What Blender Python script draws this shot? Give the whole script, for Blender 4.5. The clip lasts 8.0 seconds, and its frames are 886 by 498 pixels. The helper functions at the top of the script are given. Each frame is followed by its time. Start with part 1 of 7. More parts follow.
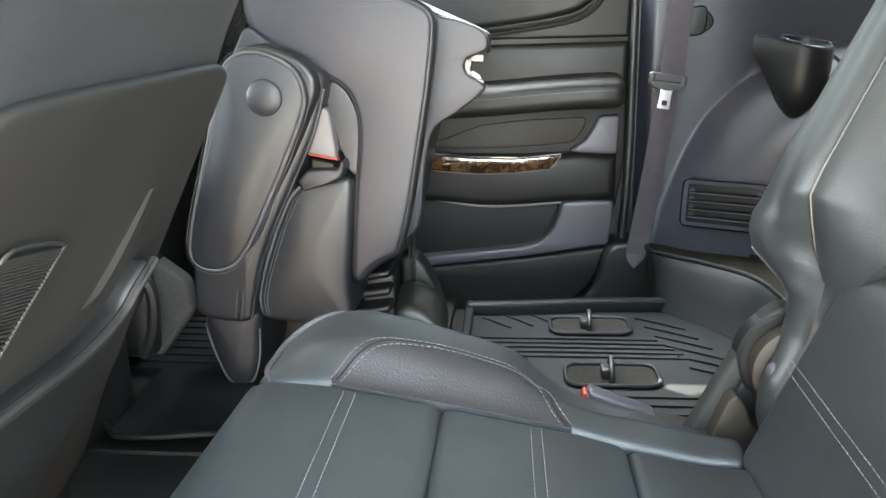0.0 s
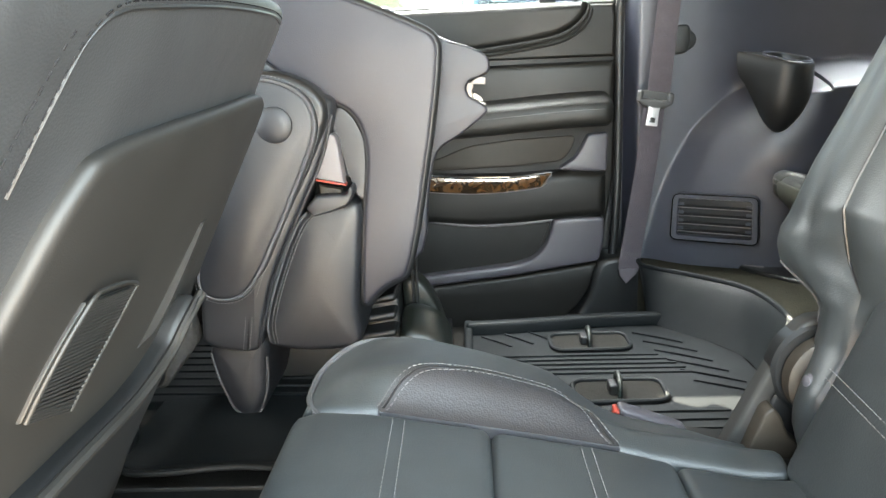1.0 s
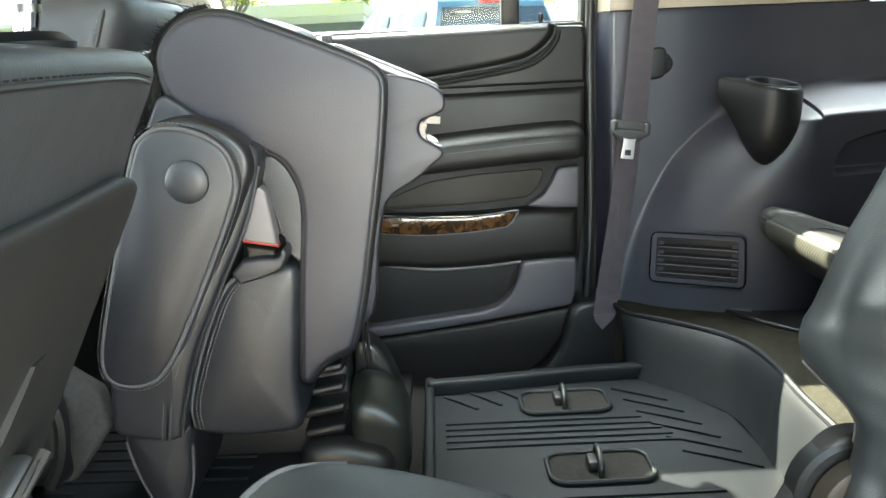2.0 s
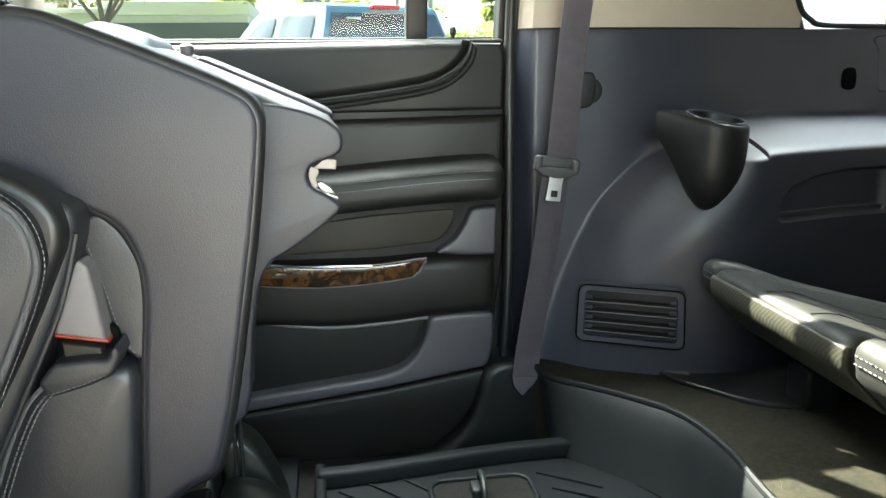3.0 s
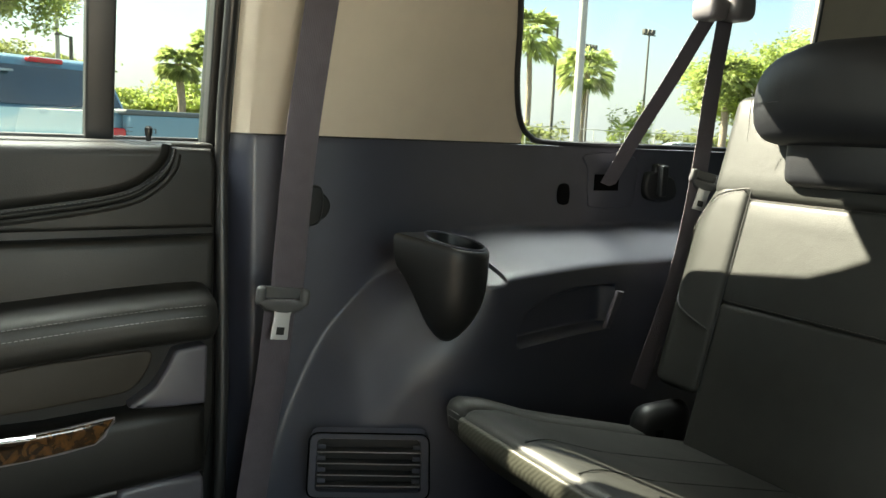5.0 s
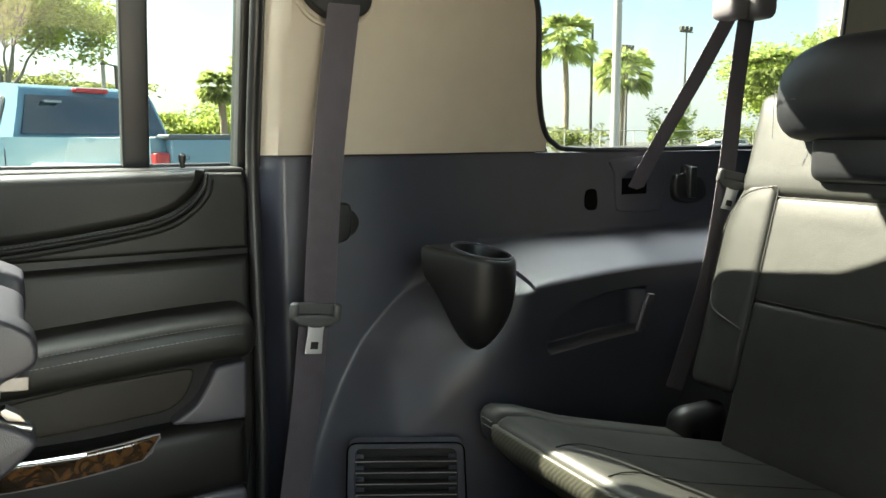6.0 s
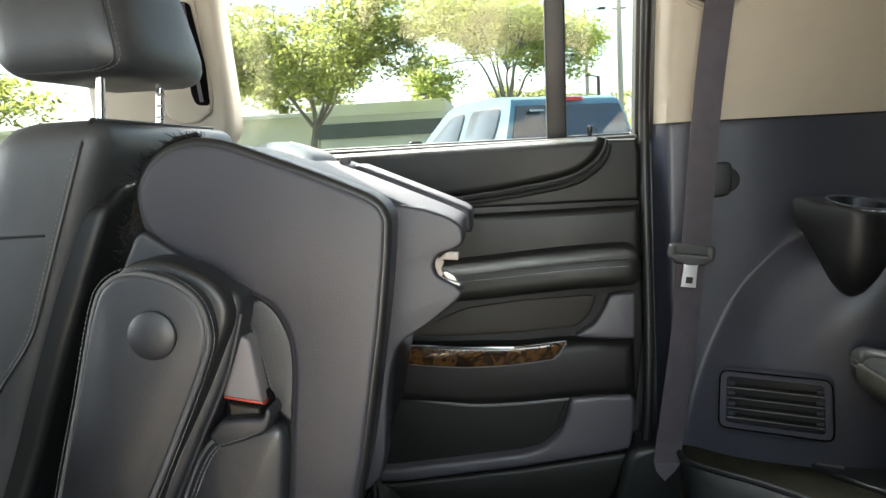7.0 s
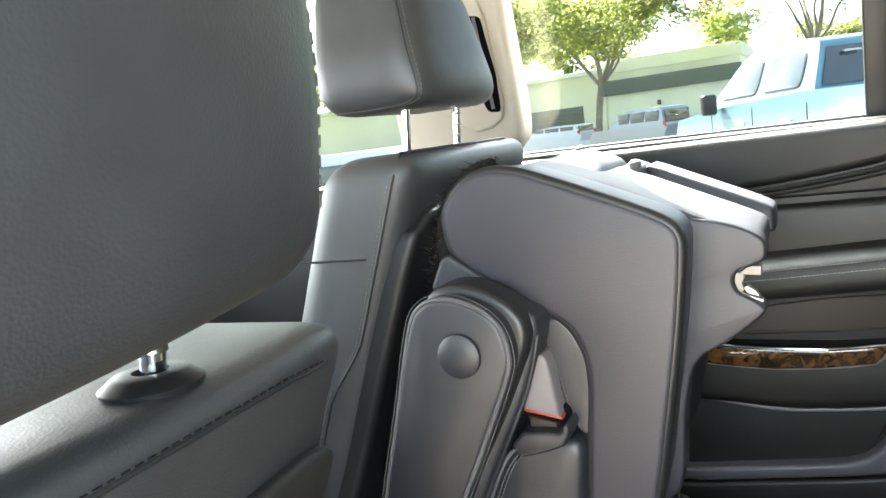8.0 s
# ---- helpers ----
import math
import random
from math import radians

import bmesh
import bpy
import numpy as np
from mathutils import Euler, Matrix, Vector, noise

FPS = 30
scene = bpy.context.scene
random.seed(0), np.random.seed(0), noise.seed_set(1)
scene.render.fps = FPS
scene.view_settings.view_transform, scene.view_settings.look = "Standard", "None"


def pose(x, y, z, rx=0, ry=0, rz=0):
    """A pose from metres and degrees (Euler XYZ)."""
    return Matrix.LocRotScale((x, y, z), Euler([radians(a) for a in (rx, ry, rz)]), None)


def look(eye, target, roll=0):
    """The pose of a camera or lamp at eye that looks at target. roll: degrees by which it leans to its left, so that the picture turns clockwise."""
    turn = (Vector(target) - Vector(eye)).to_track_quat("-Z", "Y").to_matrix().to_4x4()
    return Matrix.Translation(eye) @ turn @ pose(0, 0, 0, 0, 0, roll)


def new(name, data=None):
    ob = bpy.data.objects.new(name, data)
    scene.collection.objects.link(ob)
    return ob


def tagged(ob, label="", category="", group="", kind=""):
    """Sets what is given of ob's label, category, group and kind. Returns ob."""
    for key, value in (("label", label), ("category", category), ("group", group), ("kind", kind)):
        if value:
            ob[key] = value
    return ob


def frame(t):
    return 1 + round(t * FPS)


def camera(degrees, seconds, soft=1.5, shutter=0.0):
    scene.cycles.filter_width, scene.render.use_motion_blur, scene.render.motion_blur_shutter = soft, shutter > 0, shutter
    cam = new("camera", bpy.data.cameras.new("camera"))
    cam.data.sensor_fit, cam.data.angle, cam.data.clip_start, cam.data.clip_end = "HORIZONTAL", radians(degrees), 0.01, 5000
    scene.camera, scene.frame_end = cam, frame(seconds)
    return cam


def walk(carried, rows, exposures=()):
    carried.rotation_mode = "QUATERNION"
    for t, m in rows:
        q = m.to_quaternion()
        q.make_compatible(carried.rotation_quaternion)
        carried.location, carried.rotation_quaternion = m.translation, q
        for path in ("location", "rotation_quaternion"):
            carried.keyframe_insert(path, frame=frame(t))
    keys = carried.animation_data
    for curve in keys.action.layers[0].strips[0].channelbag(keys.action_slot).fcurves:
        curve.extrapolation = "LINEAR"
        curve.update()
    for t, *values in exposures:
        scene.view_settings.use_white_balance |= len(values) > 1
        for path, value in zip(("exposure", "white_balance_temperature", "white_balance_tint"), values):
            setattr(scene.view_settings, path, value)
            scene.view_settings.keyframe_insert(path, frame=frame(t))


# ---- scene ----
cam = camera(59.0, 8.0)
LIGHT_DOOR, LIGHT_BOUNCE_FILL, LIGHT_FRONT, LIGHT_OVER = 15.8, 8.5, 3.0, 11.0
# seconds, stops, kelvin, tint
STOPS = [(0.0, 4.35, 6600, 8), (1.0, 4.56, 6750, 7), (2.5, 3.9, 6500, 1), (3.0, 3.76, 6520, 1), (3.5, 3.35, 6750, 1), (4.5, 3.02, 7100, 1), (6.0, 3.13, 6880, 1), (6.5, 2.85, 6880, 1), (7.0, 3.3, 6700, 7), (7.5, 3.8, 6800, 7), (8.0, 4.02, 6600, 7)]
PATH = [
    (0, (0.276, -0.097, 0.588), (0.102, 1.823, 0.055), -1.2),
    (0.5, (0.233, -0.077, 0.587), (0.102, 1.847, 0.057), -2.0),
    (1, (0.198, -0.102, 0.597), (0.126, 1.835, 0.106), -2.2),
    (1.2, (0.199, -0.099, 0.603), (0.157, 1.838, 0.108), -2.3),
    (2.3, (0.238, 0.183, 0.643), (0.269, 2.127, 0.173), -2.5),
    (2.5, (0.247, 0.241, 0.648), (0.313, 2.183, 0.176), -2.1),
    (3, (0.216, 0.357, 0.655), (0.506, 2.28, 0.188), -0.7),
    (3.5, (0.189, 0.469, 0.686), (0.884, 2.298, 0.276), 1.7),
    (4, (0.187, 0.536, 0.694), (1.082, 2.299, 0.39), 2.6),
    (4.5, (0.196, 0.578, 0.712), (1.195, 2.284, 0.414), 2.6),
    (4.7, (0.212, 0.589, 0.718), (1.254, 2.269, 0.416), 2.7),
    (6, (0.231, 0.555, 0.732), (1.178, 2.294, 0.455), -0.2),
    (6.5, (0.256, 0.399, 0.702), (0.633, 2.347, 0.454), -2.1),
    (7, (0.302, 0.249, 0.672), (0.116, 2.226, 0.435), -3.1),
    (7.5, (0.31, 0.149, 0.692), (-0.184, 2.067, 0.415), -3.6),
    (8, (0.305, 0.245, 0.746), (-0.582, 2.016, 0.471), -7.3),
]
walk(cam, [(t, look(eye, target, roll)) for t, eye, target, roll in PATH], STOPS)

from mathutils.geometry import tessellate_polygon

# ---- world and light ----
TO_SUN = Vector((-0.83, 1.0, 1.22)).normalized()
world = bpy.data.worlds.new("world")
scene.world = world
world.use_nodes = True
wn, wl = world.node_tree.nodes, world.node_tree.links
sky = wn.new("ShaderNodeTexSky")
sky.sky_type, sky.sun_disc = "NISHITA", False
sky.sun_elevation, sky.sun_rotation = math.asin(TO_SUN.z), math.atan2(TO_SUN.x, TO_SUN.y)
cloud_noise = wn.new("ShaderNodeTexNoise")
cloud_noise.inputs["Scale"].default_value, cloud_noise.inputs["Detail"].default_value = 3.2, 7.0
cloud_ramp = wn.new("ShaderNodeValToRGB")
cloud_ramp.color_ramp.elements[0].position, cloud_ramp.color_ramp.elements[1].position = 0.47, 0.64
sky_mix = wn.new("ShaderNodeMixRGB")
sky_mix.inputs[2].default_value = (3.5, 3.7, 4.0, 1)
sky_way_source = wn.new("ShaderNodeTexCoord")
wl.new(sky_way_source.outputs["Generated"], cloud_noise.inputs["Vector"])
wl.new(cloud_noise.outputs["Fac"], cloud_ramp.inputs["Fac"])
sky_way, haze, veil = wn.new("ShaderNodeSeparateXYZ"), wn.new("ShaderNodeMapRange"), wn.new("ShaderNodeMath")
haze.inputs[1].default_value, haze.inputs[2].default_value = 0.02, 0.17
haze.inputs[3].default_value, haze.inputs[4].default_value = 0.9, 0.0
veil.operation = "MAXIMUM"
wl.new(sky_way_source.outputs["Generated"], sky_way.inputs[0])
wl.new(sky_way.outputs["Z"], haze.inputs[0])
wl.new(haze.outputs[0], veil.inputs[0])
wl.new(cloud_ramp.outputs["Color"], veil.inputs[1])
wl.new(veil.outputs[0], sky_mix.inputs[0])
wl.new(sky.outputs["Color"], sky_mix.inputs[1])
wl.new(sky_mix.outputs["Color"], wn["Background"].inputs["Color"])
wn["Background"].inputs["Strength"].default_value = 0.05

sun = new("sun", bpy.data.lights.new("sun", "SUN"))
sun.data.energy, sun.data.angle, sun.data.color = 5.0, radians(0.6), (1.0, 0.93, 0.80)
sun.matrix_world = look(TO_SUN * 20, (0, 0, 0))

def daylight(name, x, y, z, sx, sz, rx, rz, power):
    """An added lamp that stands in for daylight through an opening of the car."""
    lamp = new(name, bpy.data.lights.new(name, "AREA"))
    lamp.data.shape, lamp.data.size, lamp.data.size_y, lamp.data.energy = "RECTANGLE", sx, sz, power
    lamp.data.color = (0.93, 0.97, 1.0)
    lamp.matrix_world = pose(x, y, z, rx, 0, rz)
    return lamp

door_light = daylight("door_opening_light", 0.95, -0.85, 1.05, 2.4, 1.8, 72, 18, LIGHT_DOOR)
door_light.data.color = (0.76, 0.91, 1.0)
# Warm fill lamp added for bounce off ground that is out of view.
pavement_fill = daylight("pavement_bounce_fill", 0.1, -0.95, 0.0, 2.2, 0.9, 96, 0, LIGHT_BOUNCE_FILL)
pavement_fill.data.color = (1.0, 0.76, 0.53)
daylight("sky_over_quarter_window", 1.5, 2.0, 2.0, 1.0, 0.4, 12, 180, LIGHT_OVER)
daylight("sky_over_door_window", 0.0, 2.1, 1.8, 1.0, 0.5, 22, 180, LIGHT_OVER * 1.5)
daylight("windscreen_light", -1.65, 0.93, 0.9, 1.3, 0.5, 90, -90, LIGHT_FRONT)

# ---- materials ----
def material(name, base, rough=0.5, metal=0.0, vary=0.15, grain=60.0, fine=500.0, bump=0.1, depth=0.0006, cells=False, coat=0.0, spec=0.5, wrinkle=0.0):
    m = bpy.data.materials.new(name)
    m.use_nodes = True
    n, l = m.node_tree.nodes, m.node_tree.links
    b = n["Principled BSDF"]
    b.inputs["Roughness"].default_value, b.inputs["Metallic"].default_value = rough, metal
    b.inputs["Coat Weight"].default_value = coat
    b.inputs["Specular IOR Level"].default_value = spec
    co = n.new("ShaderNodeTexCoord")
    big, small = n.new("ShaderNodeTexNoise"), n.new("ShaderNodeTexNoise")
    big.inputs["Scale"].default_value, big.inputs["Detail"].default_value = grain * 0.12, 4.0
    small.inputs["Scale"].default_value, small.inputs["Detail"].default_value = grain, 3.0
    both = n.new("ShaderNodeMath"); both.operation = "ADD"
    rng = n.new("ShaderNodeMapRange")
    rng.inputs[1].default_value, rng.inputs[2].default_value = 0.6, 1.4
    rng.inputs[3].default_value, rng.inputs[4].default_value = 1 - vary, 1 + vary
    mul = n.new("ShaderNodeMixRGB"); mul.blend_type = "MULTIPLY"
    mul.inputs[0].default_value, mul.inputs[1].default_value = 1.0, (*base, 1)
    for tex in (big, small):
        l.new(co.outputs["Object"], tex.inputs["Vector"])
    l.new(big.outputs["Fac"], both.inputs[0]); l.new(small.outputs["Fac"], both.inputs[1])
    l.new(both.outputs[0], rng.inputs[0]); l.new(rng.outputs[0], mul.inputs[2])
    l.new(mul.outputs[0], b.inputs["Base Color"])
    worn = n.new("ShaderNodeMapRange")
    worn.inputs[1].default_value, worn.inputs[2].default_value = 0.3, 0.7
    worn.inputs[3].default_value, worn.inputs[4].default_value = max(0.02, rough - 0.09), min(1, rough + 0.09)
    l.new(big.outputs["Fac"], worn.inputs[0]); l.new(worn.outputs[0], b.inputs["Roughness"])
    if bump:
        tex = n.new("ShaderNodeTexVoronoi" if cells else "ShaderNodeTexNoise")
        tex.inputs["Scale"].default_value = fine
        l.new(co.outputs["Object"], tex.inputs["Vector"])
        bp = n.new("ShaderNodeBump")
        bp.inputs["Strength"].default_value, bp.inputs["Distance"].default_value = bump, depth
        l.new(tex.outputs["Distance" if cells else "Fac"], bp.inputs["Height"])
        l.new(bp.outputs["Normal"], b.inputs["Normal"])
        if wrinkle:
            fold_tex, fold_bump = n.new("ShaderNodeTexNoise"), n.new("ShaderNodeBump")
            fold_tex.inputs["Scale"].default_value, fold_tex.inputs["Detail"].default_value, fold_tex.inputs["Distortion"].default_value = 14.0, 5.0, 1.2
            fold_bump.inputs["Strength"].default_value, fold_bump.inputs["Distance"].default_value = wrinkle, 0.006
            l.new(co.outputs["Object"], fold_tex.inputs["Vector"])
            l.new(fold_tex.outputs["Fac"], fold_bump.inputs["Height"])
            l.new(fold_bump.outputs["Normal"], bp.inputs["Normal"])
    return m

def burl(name):
    m = material(name, (0.2, 0.09, 0.03), 0.15, bump=0.0, coat=0.8)
    n, l = m.node_tree.nodes, m.node_tree.links
    co, noise_tex, ramp = n.new("ShaderNodeTexCoord"), n.new("ShaderNodeTexNoise"), n.new("ShaderNodeValToRGB")
    noise_tex.inputs["Scale"].default_value, noise_tex.inputs["Detail"].default_value, noise_tex.inputs["Distortion"].default_value = 38, 9, 1.8
    ramp.color_ramp.elements[0].position, ramp.color_ramp.elements[0].color = 0.38, (0.010, 0.006, 0.003, 1)
    ramp.color_ramp.elements[1].position, ramp.color_ramp.elements[1].color = 0.75, (0.11, 0.05, 0.016, 1)
    l.new(co.outputs["Object"], noise_tex.inputs["Vector"]); l.new(noise_tex.outputs["Fac"], ramp.inputs["Fac"])
    l.new(ramp.outputs["Color"], n["Principled BSDF"].inputs["Base Color"])
    return m

def webbing(name, base):
    """Woven belt cloth: fine lengthwise ribs."""
    m = material(name, base, 0.55, vary=0.2, grain=40, bump=0.0, spec=0.4)
    n, l = m.node_tree.nodes, m.node_tree.links
    co, wave, bp = n.new("ShaderNodeTexCoord"), n.new("ShaderNodeTexWave"), n.new("ShaderNodeBump")
    wave.bands_direction = "X"
    wave.inputs["Scale"].default_value, wave.inputs["Distortion"].default_value = 6.0, 0.4
    weft, both = n.new("ShaderNodeTexWave"), n.new("ShaderNodeMath")
    weft.bands_direction, both.operation = "DIAGONAL", "ADD"
    weft.inputs["Scale"].default_value, weft.inputs["Distortion"].default_value = 70.0, 0.3
    bp.inputs["Strength"].default_value, bp.inputs["Distance"].default_value = 0.8, 0.0007
    l.new(co.outputs["UV"], wave.inputs["Vector"]); l.new(co.outputs["UV"], weft.inputs["Vector"])
    l.new(wave.outputs["Fac"], both.inputs[0]); l.new(weft.outputs["Fac"], both.inputs[1])
    l.new(both.outputs[0], bp.inputs["Height"])
    l.new(bp.outputs["Normal"], n["Principled BSDF"].inputs["Normal"])
    hue, tone, b = n.new("ShaderNodeHueSaturation"), n.new("ShaderNodeMapRange"), n["Principled BSDF"]
    tone.inputs[2].default_value, tone.inputs[3].default_value, tone.inputs[4].default_value = 2.0, 0.72, 1.3
    src = b.inputs["Base Color"].links[0].from_socket
    l.new(both.outputs[0], tone.inputs[0]); l.new(tone.outputs[0], hue.inputs["Value"])
    l.new(src, hue.inputs["Color"]); l.new(hue.outputs["Color"], b.inputs["Base Color"])
    return m

def woven(name, base):
    """Leather pressed with fine slanting ribs."""
    m = material(name, base, 0.5, vary=0.15, grain=40, bump=0.0, spec=0.4)
    n, l = m.node_tree.nodes, m.node_tree.links
    co, wave, bp = n.new("ShaderNodeTexCoord"), n.new("ShaderNodeTexWave"), n.new("ShaderNodeBump")
    wave.bands_direction = "DIAGONAL"
    wave.inputs["Scale"].default_value, wave.inputs["Distortion"].default_value = 75.0, 0.2
    bp.inputs["Strength"].default_value, bp.inputs["Distance"].default_value = 0.22, 0.0008
    l.new(co.outputs["Object"], wave.inputs["Vector"]); l.new(wave.outputs["Fac"], bp.inputs["Height"])
    l.new(bp.outputs["Normal"], n["Principled BSDF"].inputs["Normal"])
    return m

def glass(name, tint, gloss=1.0):
    m = bpy.data.materials.new(name)
    m.use_nodes = True
    n, l = m.node_tree.nodes, m.node_tree.links
    n.remove(n["Principled BSDF"])
    clear, shine, mixer = n.new("ShaderNodeBsdfTransparent"), n.new("ShaderNodeBsdfGlossy"), n.new("ShaderNodeMixShader")
    clear.inputs["Color"].default_value = (*tint, 1)
    shine.inputs["Roughness"].default_value = 0.02
    mixer.inputs[0].default_value = 0.03 * gloss
    l.new(clear.outputs[0], mixer.inputs[1]); l.new(shine.outputs[0], mixer.inputs[2])
    l.new(mixer.outputs[0], n["Material Output"].inputs["Surface"])
    return m

M_LEATHER = material("black_brown_leather", (0.0080, 0.0078, 0.0068), 0.48, vary=0.25, grain=30, fine=600, bump=0.25, depth=0.0005, cells=True, spec=0.38, wrinkle=0.07)
# Copy of the seat leather, lightened so its sun patches come out bright.
M_LEATHER_THIRD = material("sunlit_black_leather", spec=0.32, base=(0.0228, 0.0238, 0.0220), rough=0.45, vary=0.2, grain=25, fine=600, bump=0.3, wrinkle=0.12, depth=0.0005, cells=True)
M_LEATHER_SEAT = material("black_seat_leather", spec=0.75, base=(0.0172, 0.0208, 0.0226), rough=0.46, vary=0.25, grain=25, fine=600, bump=0.25, wrinkle=0.1, depth=0.0005, cells=True)
# Lighter copy of the seat leather; puts the front seats' light into colour.
M_LEATHER_FRONT = material("lit_front_leather", spec=0.72, base=(0.0225, 0.0240, 0.0258), rough=0.47, vary=0.25, grain=25, fine=600, bump=0.25, wrinkle=0.1, depth=0.0005, cells=True)
# Darker copy of the seat leather: painted shade for folded seat and headrests.
M_LEATHER_FOLD = material("shaded_black_leather", spec=0.6, base=(0.0112, 0.0121, 0.0150), rough=0.46, vary=0.25, grain=25, fine=600, bump=0.25, wrinkle=0.1, depth=0.0005, cells=True)
M_MOUNT = material("glossy_dark_plastic", (0.0095, 0.0120, 0.0098), 0.42, vary=0.2, grain=25, fine=900, bump=0.15, depth=0.0003, spec=0.5)
M_PANEL = material("grained_seat_back_plastic", (0.0118, 0.0113, 0.0103), 0.57, vary=0.15, grain=20, fine=800, bump=0.3, depth=0.0004, spec=0.38)
M_DOORPLASTIC = material("brown_black_door_plastic", (0.0062, 0.0058, 0.0051), 0.5, vary=0.25, grain=25, fine=900, bump=0.3, depth=0.0004, spec=0.3)
# Near-black without shine; paints the shade inside hollows left uncut.
M_HOLLOW_SHADE = material("hollow_shade_black", (0.003, 0.003, 0.003), 0.9, vary=0.1, bump=0.0, spec=0.05)
M_CARPET_LEDGE = material("olive_black_carpet", (0.026, 0.025, 0.0180), 0.95, vary=0.5, grain=120, fine=900, bump=0.9, depth=0.003, spec=0.1)
M_PERF = material("perforated_leather", (0.0165, 0.0165, 0.0195), 0.5, vary=0.15, grain=30, fine=520, bump=0.35, depth=0.0009, cells=True, spec=0.7)
M_PLASTIC = material("black_plastic", (0.009, 0.0095, 0.010), 0.42, vary=0.2, grain=25, fine=900, bump=0.25, depth=0.0004, spec=0.35)
M_TRIM = material("charcoal_trim_plastic", (0.0200, 0.0222, 0.0345), 0.45, vary=0.2, grain=18, fine=900, bump=0.35, depth=0.0004, spec=0.85)
M_SHELL = material("grey_grained_plastic", (0.0185, 0.0178, 0.0240), 0.48, vary=0.1, grain=20, fine=760, bump=0.35, depth=0.0005, cells=True)
M_GREYBAND = material("grey_door_plastic", (0.054, 0.050, 0.059), 0.42, vary=0.06, grain=20, fine=900, bump=0.15, depth=0.0003)
M_BEIGE = material("beige_trim", (0.39, 0.34, 0.27), 0.62, vary=0.05, grain=22, fine=800, bump=0.2, depth=0.0004)
M_RUBBER = material("black_rubber_liner", (0.0050, 0.0066, 0.0076), 0.56, vary=0.25, grain=30, fine=700, bump=0.3, depth=0.0005, spec=0.24)
M_SEAL = material("rubber_door_seal", (0.008, 0.0085, 0.009), 0.45, vary=0.1, grain=40, fine=800, bump=0.15)
M_CARPET = material("black_carpet", (0.022, 0.021, 0.019), 0.95, vary=0.35, grain=120, fine=900, bump=0.9, depth=0.003, spec=0.1)
M_CARPET_GREY = material("grey_carpet", (0.06, 0.058, 0.056), 0.95, vary=0.35, grain=150, fine=900, bump=0.9, depth=0.003, spec=0.1)
M_BELT = webbing("brown_grey_webbing", (0.110, 0.096, 0.112))
M_CHROME = material("chrome", (0.78, 0.78, 0.78), 0.12, metal=1.0, vary=0.04, grain=30, bump=0.0)
M_TONGUE = material("satin_steel", (0.6, 0.6, 0.61), 0.35, metal=0.8, vary=0.05, grain=60, bump=0.0)
M_STEEL = material("dull_steel", (0.3, 0.28, 0.26), 0.42, metal=1.0, vary=0.2, grain=60, fine=400, bump=0.1)
M_ZINC = material("zinc_plated_steel", (0.19, 0.168, 0.150), 0.5, metal=0.25, vary=0.2, grain=60, fine=400, bump=0.1)
M_RED = material("red_plastic", (0.30, 0.035, 0.02), 0.4, vary=0.1, bump=0.0)
M_GREYPLASTIC = material("grey_buckle_plastic", (0.12, 0.108, 0.112), 0.45, vary=0.08, grain=25, fine=800, bump=0.15)
M_THREAD_BLACK = material("black_thread", (0.012, 0.012, 0.013), 1.0, vary=0.2, grain=200, bump=0.0, spec=0.0)
M_SLIDER = material("dull_slider_plastic", (0.038, 0.039, 0.040), 0.5, vary=0.1, grain=30, fine=900, bump=0.15)
M_STITCH = material("pale_thread", (0.112, 0.110, 0.110), 0.8, vary=0.2, grain=200, bump=0.0)
M_STITCH_DARK = material("dark_thread", (0.13, 0.125, 0.12), 0.8, vary=0.2, grain=200, bump=0.0)
M_PIPING = material("woven_piping", (0.058, 0.057, 0.060), 0.7, vary=0.3, grain=400, fine=1500, bump=0.6, depth=0.001)
M_BROWN = material("brown_black_plastic", (0.0205, 0.0160, 0.0112), 0.55, vary=0.2, grain=30, fine=700, bump=0.35, depth=0.0005, spec=0.3)
M_WEAVE = woven("ribbed_woven_leather", (0.036, 0.036, 0.027))
M_BURL = burl("burl_wood")
M_GLASS = glass("door_glass", (0.77, 0.80, 0.77))
M_GLASS_DARK = glass("quarter_glass", (0.77, 0.80, 0.78))
M_GLASS_PRIVACY = glass("dark_privacy_glass", (0.2, 0.22, 0.21))
M_HEADLINER = material("beige_headliner", (0.52, 0.48, 0.41), 0.9, vary=0.06, grain=60, fine=900, bump=0.3)

# ---- shape helpers ----
def put_mesh(name, bm, mat, parent=None, label="", smooth=True, keep=False):
    if not keep:
        bmesh.ops.recalc_face_normals(bm, faces=bm.faces[:])
    me = bpy.data.meshes.new(name)
    bm.to_mesh(me)
    bm.free()
    me.materials.append(mat)
    if smooth:
        me.shade_smooth()
        me.set_sharp_from_angle(angle=radians(38))
    ob = new(name, me)
    if parent is not None:
        ob.parent = parent
        ob.matrix_parent_inverse = Matrix.Translation(-parent.location)
    if label:
        ob["label"] = label
    return ob

def part(name, bm, mat, parent, label="", smooth=True):
    return put_mesh(name, bm, mat, parent, label, smooth)

def thing(name, at, label, category, group="", kind=""):
    ob = new(name)
    ob.location = at
    ob.empty_display_size = 0.05
    return tagged(ob, label, category, group, kind)

